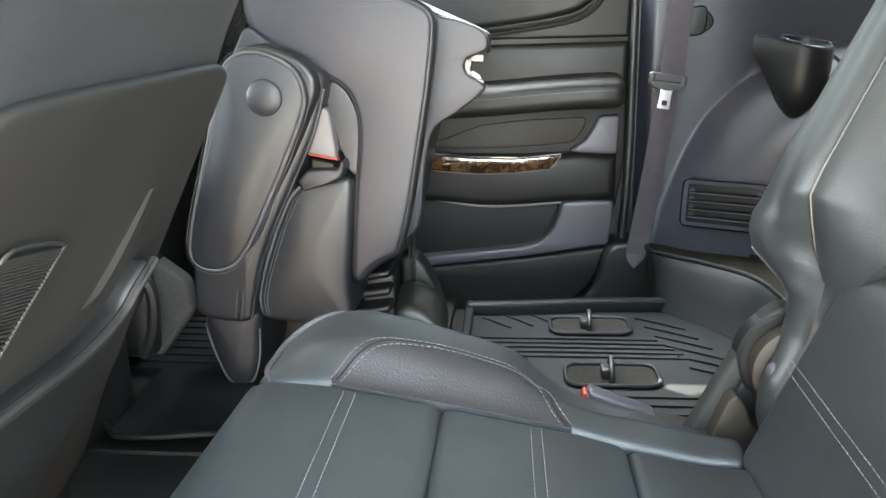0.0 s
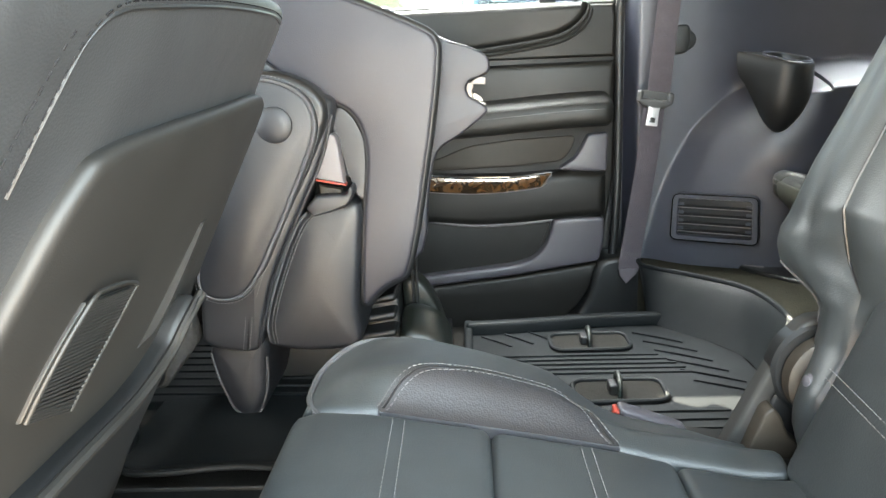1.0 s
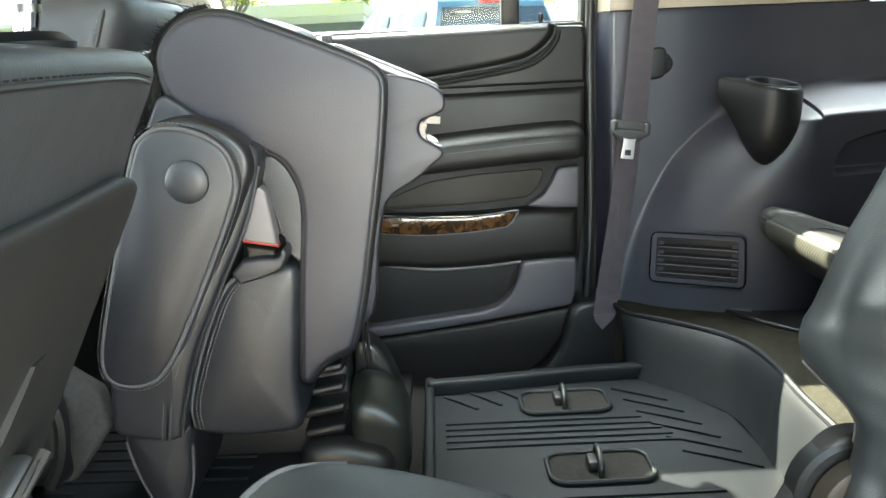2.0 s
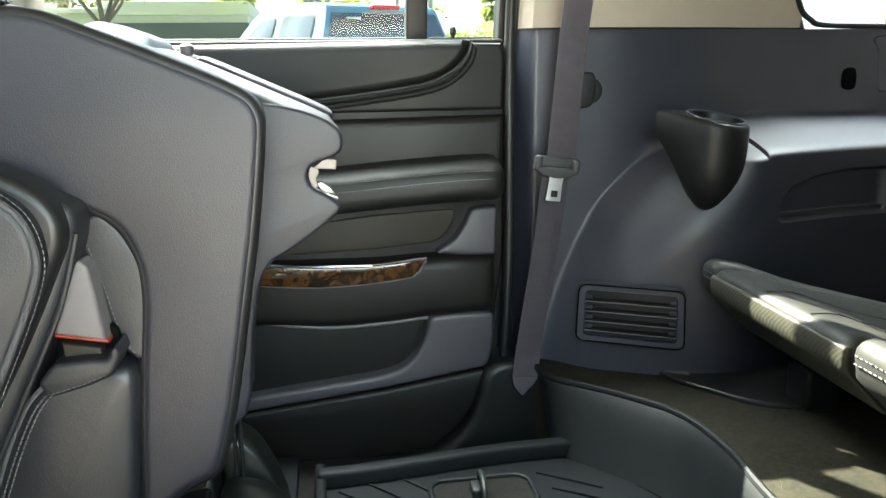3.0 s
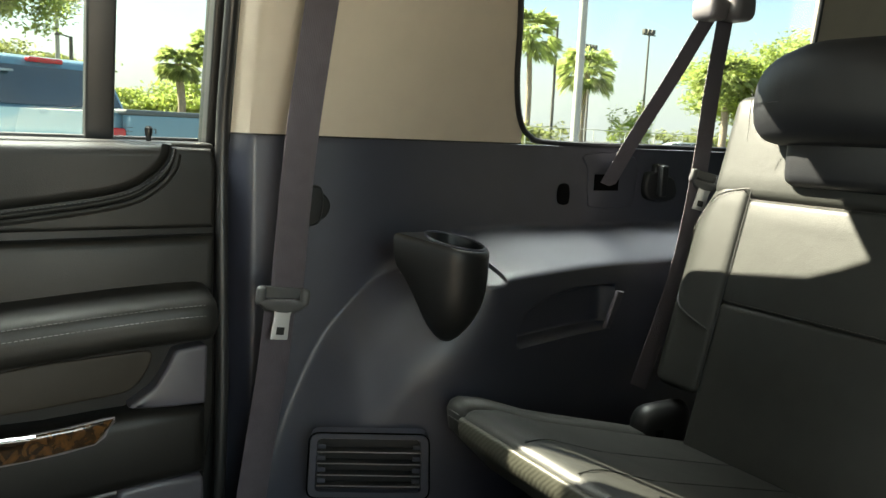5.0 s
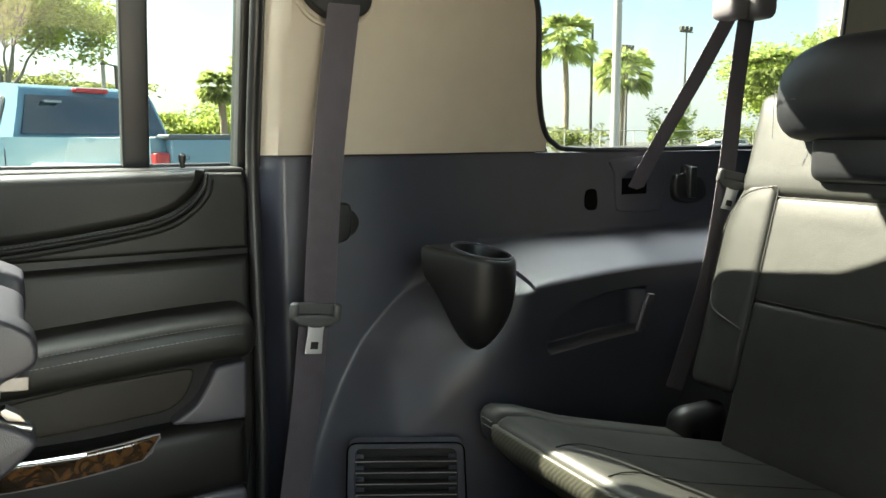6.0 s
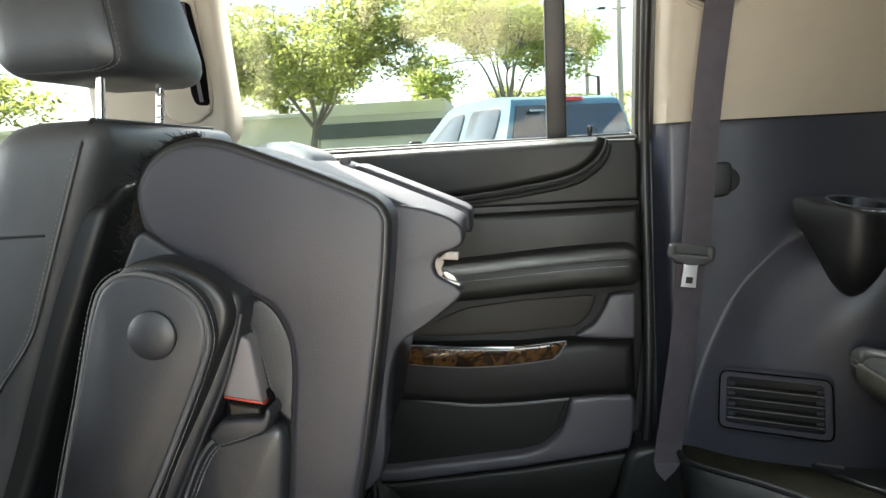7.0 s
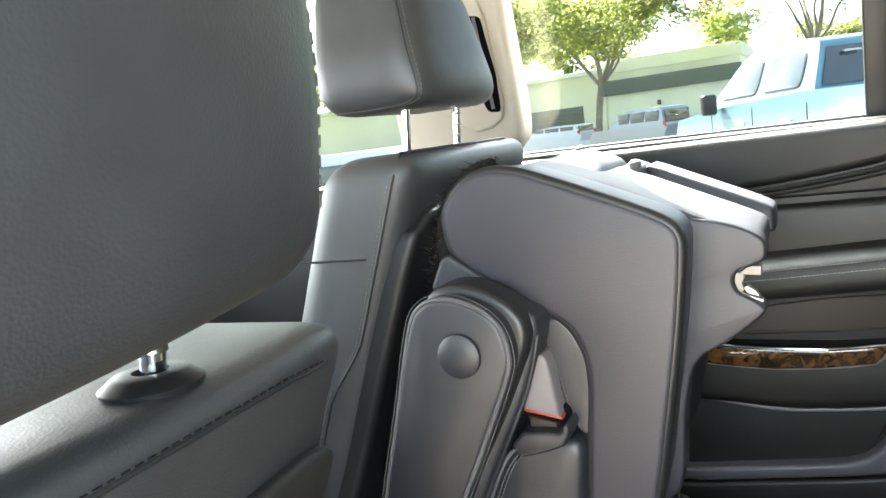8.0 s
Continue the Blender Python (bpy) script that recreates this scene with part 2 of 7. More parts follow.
def rbox(lo, hi, r=0.01, n=(2, 2, 2), warp=None):
    """A box with rounded edges; warp moves each vertex."""
    axes = []
    for a, b, k in zip(lo, hi, n):
        rr = min(r, (b - a) * 0.49)
        left = [a, a + 0.25 * rr, a + 0.55 * rr, a + rr]
        right = [b - rr, b - 0.55 * rr, b - 0.25 * rr, b]
        mid = [a + rr + (b - a - 2 * rr) * i / k for i in range(1, k)]
        axes.append(left + mid + right)
    lo_in = [min(a + r, (a + b) / 2 - 1e-4) for a, b in zip(lo, hi)]
    hi_in = [max(b - r, (a + b) / 2 + 1e-4) for a, b in zip(lo, hi)]
    bm, made = bmesh.new(), {}
    size = [len(a) - 1 for a in axes]

    def vert(i, j, k):
        if (i, j, k) not in made:
            p = Vector((axes[0][i], axes[1][j], axes[2][k]))
            core = Vector([min(max(c, l), h) for c, l, h in zip(p, lo_in, hi_in)])
            d = p - core
            reach = Vector([min(r, (b - a) / 2) for a, b in zip(lo, hi)])
            if d.length > 1e-9:
                u = d.normalized()
                p = core + Vector((u.x * reach.x, u.y * reach.y, u.z * reach.z))
            made[i, j, k] = bm.verts.new(warp(p) if warp else p)
        return made[i, j, k]

    for ax in range(3):
        o1, o2 = (ax + 1) % 3, (ax + 2) % 3
        for end in (0, size[ax]):
            for a in range(size[o1]):
                for b in range(size[o2]):
                    q = []
                    for da, db in ((0, 0), (1, 0), (1, 1), (0, 1)):
                        idx = [0, 0, 0]
                        idx[ax], idx[o1], idx[o2] = end, a + da, b + db
                        q.append(vert(*idx))
                    if len(set(q)) == 4:
                        bm.faces.new(q if end else q[::-1])
    return bm

def curve(pts, n=6, closed=False):
    """Catmull-Rom points through pts, of any dimension."""
    pts = [Vector(p) for p in pts]
    out, m = [], len(pts)
    for i in range(m if closed else m - 1):
        if closed:
            a, b, c, d = pts[i - 1], pts[i], pts[(i + 1) % m], pts[(i + 2) % m]
        else:
            a, b, c, d = pts[max(i - 1, 0)], pts[i], pts[i + 1], pts[min(i + 2, m - 1)]
        for k in range(n):
            t = k / n
            out.append(0.5 * ((2 * b) + (c - a) * t + (2 * a - 5 * b + 4 * c - d) * t * t + (3 * b - a - 3 * c + d) * t ** 3))
    if not closed:
        out.append(pts[-1])
    return out

def area(pts):
    return 0.5 * sum(pts[i - 1][0] * pts[i][1] - pts[i][0] * pts[i - 1][1] for i in range(len(pts)))

def inset(pts, d):
    """Move a closed outline (counter-clockwise) inward by d."""
    out, m = [], len(pts)
    for i in range(m):
        e1, e2 = pts[i] - pts[i - 1], pts[(i + 1) % m] - pts[i]
        n1, n2 = Vector((-e1.y, e1.x)), Vector((-e2.y, e2.x))
        if n1.length < 1e-9 or n2.length < 1e-9:
            out.append(pts[i].copy())
            continue
        n1.normalize(); n2.normalize()
        k = n1 + n2
        k = k / max(0.35, k.length_squared / 2) if k.length > 1e-6 else n1
        out.append(pts[i] + k * d)
    return out

def fillet(pts, r=0.012, n=4):
    """A closed outline with its corners rounded."""
    pts = [Vector(p) for p in pts]
    out, m = [], len(pts)
    for i in range(m):
        p, a, b = pts[i], pts[i - 1], pts[(i + 1) % m]
        d = min(r, (a - p).length * 0.45, (b - p).length * 0.45)
        s, e = p + (a - p).normalized() * d, p + (b - p).normalized() * d
        for k in range(n + 1):
            t = k / n
            out.append(s * (1 - t) ** 2 + p * 2 * t * (1 - t) + e * t * t)
    return out

def facing_door(y):
    """Outlines in x and z, with the depth coming out of the wall at y towards the near side."""
    return lambda u, v, w: Vector((u, y - w, v))

def prism(outline, to3d, depth, r=0.005, bulge=0.0, rings=5, steps=4):
    """An outline raised by depth, its front edge rounded by r, its face swelling by bulge."""
    pts = [Vector(p[:2]) for p in outline]
    if area(pts) < 0:
        pts.reverse()
    levels = [(pts, 0.0), (pts, depth - r)]
    for i in range(1, steps + 1):
        a = math.pi / 2 * i / steps
        levels.append((inset(pts, r * (1 - math.cos(a))), depth - r + r * math.sin(a)))
    bm = bmesh.new()
    rows = [[bm.verts.new(to3d(p.x, p.y, w)) for p in ring] for ring, w in levels]
    if bulge:
        last, mid = levels[-1][0], sum(levels[-1][0], Vector((0, 0))) / len(pts)
        for i in range(1, rings):
            f = i / rings
            rows.append([bm.verts.new(to3d(*(p.lerp(mid, f)), depth + bulge * (1 - (1 - f) ** 2.2))) for p in last])
        tip = bm.verts.new(to3d(mid.x, mid.y, depth + bulge))
    m = len(pts)
    for a, b in zip(rows, rows[1:]):
        for i in range(m):
            bm.faces.new((a[i - 1], a[i], b[i], b[i - 1]))
    if bulge:
        for i in range(m):
            bm.faces.new((rows[-1][i - 1], rows[-1][i], tip))
    else:
        for tri in tessellate_polygon([[p.to_3d() for p in levels[-1][0]]]):
            bm.faces.new([rows[-1][i] for i in tri])
    for tri in tessellate_polygon([[p.to_3d() for p in pts]]):
        bm.faces.new([rows[0][i] for i in tri])
    return bm

def ring(outer, inner, to3d, depth, low=0.0):
    """A flat frame between two outlines with as many points each."""
    bm = bmesh.new()
    rows = [[bm.verts.new(to3d(p[0], p[1], w)) for p in line] for line, w in ((outer, -0.014), (outer, depth * 0.6), (inset([Vector(p[:2]) for p in outer], 0.002), depth), (inset([Vector(p[:2]) for p in inner], -0.0015), depth), (inner, depth * 0.7), (inner, low))]
    for a, b in zip(rows, rows[1:]):
        for i in range(len(a)):
            bm.faces.new((a[i - 1], a[i], b[i], b[i - 1]))
    return bm

def tube(path, r, n=8, closed=False, taper=None):
    path = [Vector(p) for p in path]
    bm, rows, m = bmesh.new(), [], len(path)
    side = None
    for i, p in enumerate(path):
        if closed:
            d = path[(i + 1) % m] - path[i - 1]
        else:
            d = path[min(i + 1, m - 1)] - path[max(i - 1, 0)]
        d.normalize()
        if side is None:
            side = d.orthogonal().normalized()
        side = (side - d * side.dot(d)).normalized()
        up = d.cross(side)
        rr = r if taper is None else r + (taper - r) * i / (m - 1)
        rows.append([bm.verts.new(p + rr * (math.cos(a) * side + math.sin(a) * up)) for a in (2 * math.pi * k / n for k in range(n))])
    for i in range(m if closed else m - 1):
        a, b = rows[i], rows[(i + 1) % m]
        for k in range(n):
            bm.faces.new((a[k - 1], a[k], b[k], b[k - 1]))
    if not closed:
        bm.faces.new(rows[0]); bm.faces.new(rows[-1])
    return bm

def ribbon(path, width, thick=0.0016, across=(1, 0, 0)):
    """A flat strap along path; across: its width's direction, or one for each point."""
    path = [Vector(p) for p in path]
    bm, rows, along, m = bmesh.new(), [], 0.0, len(path)
    uv = bm.loops.layers.uv.new("UVMap")
    for i, p in enumerate(path):
        d = (path[min(i + 1, m - 1)] - path[max(i - 1, 0)]).normalized()
        s = Vector(across[i] if isinstance(across[0], (tuple, Vector)) else across)
        s = (s - d * s.dot(d)).normalized()
        q = d.cross(s)
        if i:
            along += (p - path[i - 1]).length
        rows.append(([bm.verts.new(p + s * (width / 2) * a + q * (thick / 2) * b) for a, b in ((-1, -0.4), (-0.94, -1), (0.94, -1), (1, -0.4), (1, 0.4), (0.94, 1), (-0.94, 1), (-1, 0.4))], along))
    us = (0, 0.03, 0.97, 1, 1, 0.97, 0.03, 0)
    for (a, la), (b, lb) in zip(rows, rows[1:]):
        for k in range(8):
            f = bm.faces.new((a[k - 1], a[k], b[k], b[k - 1]))
            for loop, pair in zip(f.loops, ((us[k - 1], la), (us[k], la), (us[k], lb), (us[k - 1], lb))):
                loop[uv].uv = pair
    bm.faces.new(rows[0][0]); bm.faces.new(rows[-1][0])
    return bm

def dashes(path, long=0.0042, gap=0.0022, r=0.0005):
    """A row of thread stitches along path."""
    path = [Vector(p) for p in path]
    bm, left, on = bmesh.new(), long, True
    for a, b in zip(path, path[1:]):
        d, done = b - a, 0.0
        full = d.length
        if full < 1e-9:
            continue
        d.normalize()
        side = d.orthogonal().normalized()
        up = d.cross(side)
        while done < full - 1e-9:
            step = min(left, full - done)
            if on and step > 0.001:
                p, q = a + d * done, a + d * (done + step)
                ring = [[bm.verts.new(e + r * (math.cos(k) * side + math.sin(k) * up)) for k in (0.4, 1.97, 3.54, 5.11)] for e in (p, q)]
                for k in range(4):
                    bm.faces.new((ring[0][k - 1], ring[0][k], ring[1][k], ring[1][k - 1]))
                bm.faces.new(ring[0][::-1]); bm.faces.new(ring[1])
            done += step
            left -= step
            if left <= 1e-9:
                on = not on
                left = long if on else gap
    return bm

def lathe(profile, at, n=32, stretch=(1, 1), cap=True):
    """Spin (radius, height) pairs round a vertical line."""
    bm, at = bmesh.new(), Vector(at)
    rows = [[bm.verts.new(at + Vector((r * stretch[0] * math.cos(a), r * stretch[1] * math.sin(a), h))) for a in (2 * math.pi * k / n for k in range(n))] for r, h in profile]
    for a, b in zip(rows, rows[1:]):
        for k in range(n):
            bm.faces.new((a[k - 1], a[k], b[k], b[k - 1]))
    if cap:
        bm.faces.new(rows[0]); bm.faces.new(rows[-1])
    return bm

def join(*bms):
    """Several bmeshes as one."""
    out = bmesh.new()
    for bm in bms:
        me = bpy.data.meshes.new("join")
        bm.to_mesh(me); bm.free()
        out.from_mesh(me)
        bpy.data.meshes.remove(me)
    return out

def moved(bm, m):
    bmesh.ops.transform(bm, matrix=m, verts=bm.verts[:])
    return bm

def sstep(a, b, x):
    t = min(1.0, max(0.0, (x - a) / (b - a)))
    return t * t * (3 - 2 * t)

def lerp_at(x, xs, ys):
    return float(np.interp(x, xs, ys))

def sheet(f, us, vs, thick):
    """A surface f(u, v) over a grid, given thickness along the vector thick."""
    bm, thick = bmesh.new(), Vector(thick)
    front = [[bm.verts.new(f(u, v)) for v in vs] for u in us]
    back = [[bm.verts.new(p.co + thick) for p in row] for row in front]
    nu, nv = len(us), len(vs)
    for i in range(nu - 1):
        for j in range(nv - 1):
            bm.faces.new((front[i][j], front[i + 1][j], front[i + 1][j + 1], front[i][j + 1]))
            bm.faces.new((back[i][j], back[i][j + 1], back[i + 1][j + 1], back[i + 1][j]))
    for i in range(nu - 1):
        for j, s in ((0, 1), (nv - 1, -1)):
            q = (front[i][j], back[i][j], back[i + 1][j], front[i + 1][j])
            bm.faces.new(q[::s])
    for j in range(nv - 1):
        for i, s in ((0, -1), (nu - 1, 1)):
            q = (front[i][j], back[i][j], back[i][j + 1], front[i][j + 1])
            bm.faces.new(q[::s])
    return bm

def span(a, b, n):
    return [a + (b - a) * i / n for i in range(n + 1)]

# ---- the car's shell ----
def lean(p):
    """The cabin's sides lean inward above the window sill."""
    p.y -= 0.25 * max(0.0, p.z - 0.69)
    return p

def lean_near(p):
    p.y += 0.25 * max(0.0, p.z - 0.69)
    return p

def structure(name, bm, mat, label, category, smooth=True):
    return tagged(put_mesh(name, bm, mat, smooth=smooth), label, category, kind="structure")

structure("floor", rbox((-2.1, 0.04, -0.10), (2.3, 1.59, -0.015), 0.005), M_CARPET, "black carpeted cabin floor", "floor")
structure("ceiling", rbox((-1.6, 0.16, 1.235), (2.3, 1.66, 1.27), 0.01), M_HEADLINER, "beige woven headliner over the cabin", "ceiling")

def plan(z):
    return lambda u, v, w: Vector((u, v, z + w))

ledge_front = curve([(0.585, 1.72), (0.592, 1.64), (0.625, 1.575), (0.695, 1.515), (0.755, 1.43), (0.775, 1.32), (0.77, 1.2), (0.755, 1.1), (0.755, 0.7), (0.755, 0.06)], 5)
structure("floor_ledge", prism(ledge_front + [Vector((2.28, 0.06)), Vector((2.28, 1.78)), Vector((0.6, 1.78))], plan(-0.03), 0.128, 0.012), M_CARPET_LEDGE, "raised black carpeted floor of the third row", "floor")

# wall of the passenger side, behind the rear door
def wall_y(x, z):
    y = 1.725 + 0.065 * sstep(0.72, 1.15, x) - 0.25 * max(0.0, z - 0.70)
    return y + 0.075 * (1 - sstep(0.548, 0.592, x))

ARCH_X, ARCH_Z = (0.605, 0.63, 0.66, 0.71, 0.755, 0.805, 0.87, 0.97, 1.1, 2.4), (0.0, 0.16, 0.268, 0.373, 0.428, 0.468, 0.492, 0.504, 0.512, 0.512)

ARCH_LINE = curve(list(zip(ARCH_X, ARCH_Z)), 10)
ARCH_X, ARCH_Z = [p.x for p in ARCH_LINE], [p.y for p in ARCH_LINE]
ARCH_STEEP = list(np.sqrt(1 + np.gradient(np.array(ARCH_Z), np.array(ARCH_X)) ** 2))

def arch_y(x):
    return 1.70 - 0.135 * sstep(0.52, 0.96, x) + 0.075 * sstep(0.83, 1.28, x)

def trim_y(x, z):
    over = lerp_at(x, ARCH_X, ARCH_Z) - z
    over /= lerp_at(x, ARCH_X, ARCH_STEEP)
    narrow = sstep(0.78, 0.95, x)
    rise = min(1.0, max(0.0, (over + 0.012) / 0.15))
    m = (1 - (1 - rise) ** 2.2) * (1 - narrow) + sstep(-0.042, 0.02, over) * narrow
    y = wall_y(x, z) * (1 - m) + arch_y(x) * m
    # the shallow bin under the shelf
    bin_top = lerp_at(x, (0.99, 1.0, 1.015, 1.076, 1.16, 1.26), (0.385, 0.41, 0.431, 0.449, 0.456, 0.455))
    bin_in = sstep(0.992, 1.002, x) * (1 - sstep(1.238, 1.246, x)) * sstep(0.377, 0.386, z) * (1 - sstep(bin_top - 0.004, bin_top + 0.005, z))
    return y + 0.028 * bin_in

xs = span(0.556, 1.1, 150) + span(1.1, 2.28, 84)[1:]
structure("wall_rear_trim", sheet(lambda x, z: Vector((x, trim_y(x, z), z)), xs, span(-0.06, 0.38, 64) + span(0.38, 0.58, 84)[1:] + span(0.58, 0.706, 24)[1:], (0, 0.05, 0)), M_TRIM, "charcoal moulded plastic side trim over the wheel arch", "side trim")

WIN_Z, WIN_X = (0.706, 0.716, 0.73, 0.756, 0.827, 0.957, 1.06, 1.19), (1.21, 1.165, 1.135, 1.108, 1.082, 1.053, 1.018, 0.98)
def pillar_point(u, z):
    x = 0.556 + u * (min(1.125, lerp_at(z, WIN_Z, WIN_X)) - 0.556)
    return Vector((x, wall_y(x, z), z))
structure("wall_pillar", sheet(pillar_point, span(0, 1, 40), span(0.709, 1.19, 30), (0, 0.012, 0)), M_BEIGE, "beige moulded pillar cover between the windows", "pillar")
structure("trim_pillar_joint", tube([(x, wall_y(x, 0.707) - 0.0003, 0.7075) for x in span(0.56, 1.1, 40)], 0.0016, 6), M_SEAL, "thin dark joint under the beige pillar cover", "trim")

# the quarter window's opening
win_edge = curve([(1.053, 0.957), (1.082, 0.827), (1.108, 0.756), (1.14, 0.724), (1.2, 0.712), (1.5, 0.712), (1.84, 0.715), (1.915, 0.735), (1.928, 0.80), (1.898, 0.95), (1.855, 1.10), (1.80, 1.13), (1.4, 1.135), (0.99, 1.135)], 5, True)
structure("trim_quarter_window", tube([(p.x, wall_y(p.x, p.y) - 0.004, p.y) for p in win_edge], 0.0055, 8, True), M_SEAL, "black rubber seal round the quarter window", "window trim")
structure("wall_pillar_rear", sheet(lambda u, z: Vector((1.87 + 0.3 * (1.05 - z) + u * (0.415 - 0.3 * (1.05 - z)), wall_y(1.9, z) - 0.006 - 0.026 * u, z)), span(0, 1, 8), span(0.706, 1.19, 16), (0, 0.014, 0)), M_BEIGE, "beige moulded rear pillar cover", "pillar")
structure("window_quarter", sheet(lambda x, z: Vector((x, wall_y(x, z) + 0.035, z)), span(0.97, 2.02, 4), span(0.70, 1.16, 4), (0, 0.004, 0)), M_GLASS_DARK, "clear quarter window beside the third row", "window").visible_shadow = False
# Hidden panel, added so its slanted edge bounds the sun on the backrest.
structure("sun_edge_panel", sheet(lambda u, z: Vector((0.70 + u * (0.404 - 0.545 * (z - 0.863)), wall_y(0.70 + u * (0.404 - 0.545 * (z - 0.863)), z) + 0.08, z)), span(0, 1, 10), span(0.60, 1.19, 16), (0, 0.01, 0)), M_SEAL, "unseen dark panel added to shape the sun patch", "car body")
structure("wall_quarter_header", rbox((0.98, 1.615, 1.13), (2.3, 1.71, 1.21), 0.012, (4, 2, 3)), M_BEIGE, "beige cover above the quarter window", "window header")
structure("wall_window_header", rbox((-1.65, 1.60, 1.165), (2.3, 1.70, 1.27), 0.01), M_HEADLINER, "beige roof rail above the windows", "roof rail")

# near side, tail and nose
structure("wall_near_quarter", rbox((0.66, 0.02, -0.1), (2.3, 0.09, 0.70), 0.01), M_TRIM, "charcoal side trim beside the third row", "side trim")
structure("wall_near_pillar", rbox((0.66, 0.02, 0.70), (1.05, 0.08, 1.2), 0.01, (2, 2, 6), lean_near), M_BEIGE, "beige pillar cover beside the open door", "pillar")
structure("window_near_quarter", rbox((1.05, 0.05, 0.70), (2.0, 0.054, 1.2), 0.001, (2, 2, 6), lean_near), M_GLASS_PRIVACY, "dark privacy-glass quarter window of the near side", "window")
structure("wall_near_pillar_rear", rbox((2.0, 0.02, 0.70), (2.3, 0.08, 1.2), 0.01, (2, 2, 6), lean_near), M_BEIGE, "beige rear pillar cover", "pillar")
structure("wall_near_header", rbox((-1.65, 0.12, 1.165), (2.3, 0.22, 1.27), 0.01), M_HEADLINER, "beige roof rail above the open door", "roof rail")
structure("door_near_front", rbox((-2.1, -0.02, -0.1), (-0.36, 0.06, 0.69), 0.02), M_PLASTIC, "closed black front door", "door")
structure("wall_near_middle_pillar", rbox((-0.42, 0.03, 0.0), (-0.30, 0.09, 1.2), 0.015, (2, 2, 6), lean_near), M_BEIGE, "beige pillar between the doors", "pillar")
structure("wall_tailgate", rbox((2.28, 0.04, -0.1), (2.36, 1.80, 0.72), 0.02), M_TRIM, "charcoal tailgate trim", "tailgate")
structure("window_tailgate", rbox((2.31, 0.1, 0.72), (2.314, 1.74, 1.24), 0.001), M_GLASS_PRIVACY, "dark privacy-glass tailgate window", "window")
structure("wall_dashboard", rbox((-2.15, 0.04, -0.1), (-1.35, 1.80, 0.62), 0.06), M_PLASTIC, "black dashboard", "dashboard")
structure("window_windscreen", sheet(lambda y, u: Vector((-2.1 + 0.55 * u, y, 0.6 + 0.64 * u)), span(0.1, 1.74, 2), span(0, 1, 2), (0.004, 0, 0)), M_GLASS, "clear windscreen", "window")

# ---- rear door of the passenger side ----
door = thing("door_1", (0.1, 1.75, -0.09), "closed rear door with black leather, burl wood strip and map pocket", "car door", kind="structure")
card = [(-0.62, -0.085), (0.40, -0.062), (0.455, -0.02), (0.488, 0.04), (0.51, 0.12), (0.536, 0.30), (0.538, 0.66), (0.53, 0.686), (-0.62, 0.672)]
part("door_card", prism(card, facing_door(1.80), 0.068, 0.006), M_DOORPLASTIC, door)
upper_edge = curve([(-0.62, 0.575), (0.0, 0.578), (0.185, 0.592), (0.30, 0.604), (0.40, 0.620), (0.445, 0.642), (0.468, 0.668), (0.474, 0.69)], 6)
part("upper_roll", prism([*upper_edge, Vector((-0.62, 0.678))], facing_door(1.765), 0.052, 0.016), M_LEATHER, door, "black leather roll along the window sill")
bead = [(p.x, 1.711, p.y - 0.006) for p in upper_edge]
part("piping", tube(bead, 0.003, 8), M_LEATHER, door)
part("stitching", dashes([(p.x, 1.7075, p.y - 0.0005) for p in upper_edge]), M_STITCH, door)
part("piping", tube([(p.x + 0.006, 1.7165, p.y - 0.014) for p in upper_edge], 0.0045, 8), M_LEATHER, door)
part("upper_pad", prism([(-0.62, 0.568), (0.532, 0.571), (0.535, 0.66), (0.528, 0.684), (0.46, 0.686), (-0.62, 0.676)], facing_door(1.765), 0.042, 0.007), M_LEATHER, door)
part("middle_pad", prism([(-0.62, 0.455), (0.53, 0.46), (0.532, 0.562), (-0.62, 0.549)], facing_door(1.765), 0.055, 0.014), M_LEATHER, door, "padded black leather insert")

def armrest_warp(p):
    p.z += 0.02 * sstep(0.1, 0.5, p.x) - 0.012
    p.z -= 0.018 * sstep(1.74, 1.64, p.y)
    return p
part("armrest", rbox((-0.62, 1.645, 0.428), (0.523, 1.76, 0.492), 0.024, (30, 3, 3), armrest_warp), M_LEATHER, door, "black leather armrest with a stitched edge")
arm_line = [(x, 1.6440, 0.452 + 0.02 * sstep(0.1, 0.5, x) - 0.012) for x in span(-0.5, 0.5, 50)]
part("stitching", dashes(arm_line), M_STITCH, door)
part("stitching", dashes([(x, y + 0.0058, z + 0.0135) for x, y, z in arm_line]), M_STITCH, door)
part("pull_recess", prism(fillet([(0.06, 0.33), (0.13, 0.352), (0.20, 0.379), (0.30, 0.39), (0.45, 0.396), (0.437, 0.36), (0.415, 0.336), (0.30, 0.327), (0.15, 0.323)], 0.02), facing_door(1.735), 0.006, 0.003), M_BROWN, door, "brown-grey padded recess of the door pull")
part("pull_surround", prism(fillet([(0.472, 0.398), (0.519, 0.402), (0.516, 0.312), (0.44, 0.315), (0.405, 0.321), (0.443, 0.345), (0.46, 0.372)], 0.008), facing_door(1.74), 0.035, 0.006), M_GREYBAND, door, "grey plastic corner of the door pull")
part("wood_panel", prism([(-0.62, 0.215), (0.05, 0.207), (0.2, 0.194), (0.30, 0.195), (0.39, 0.202), (0.514, 0.209), (0.514, 0.311), (0.43, 0.318), (0.30, 0.312), (-0.62, 0.325)], facing_door(1.745), 0.055, 0.022), M_DOORPLASTIC, door)
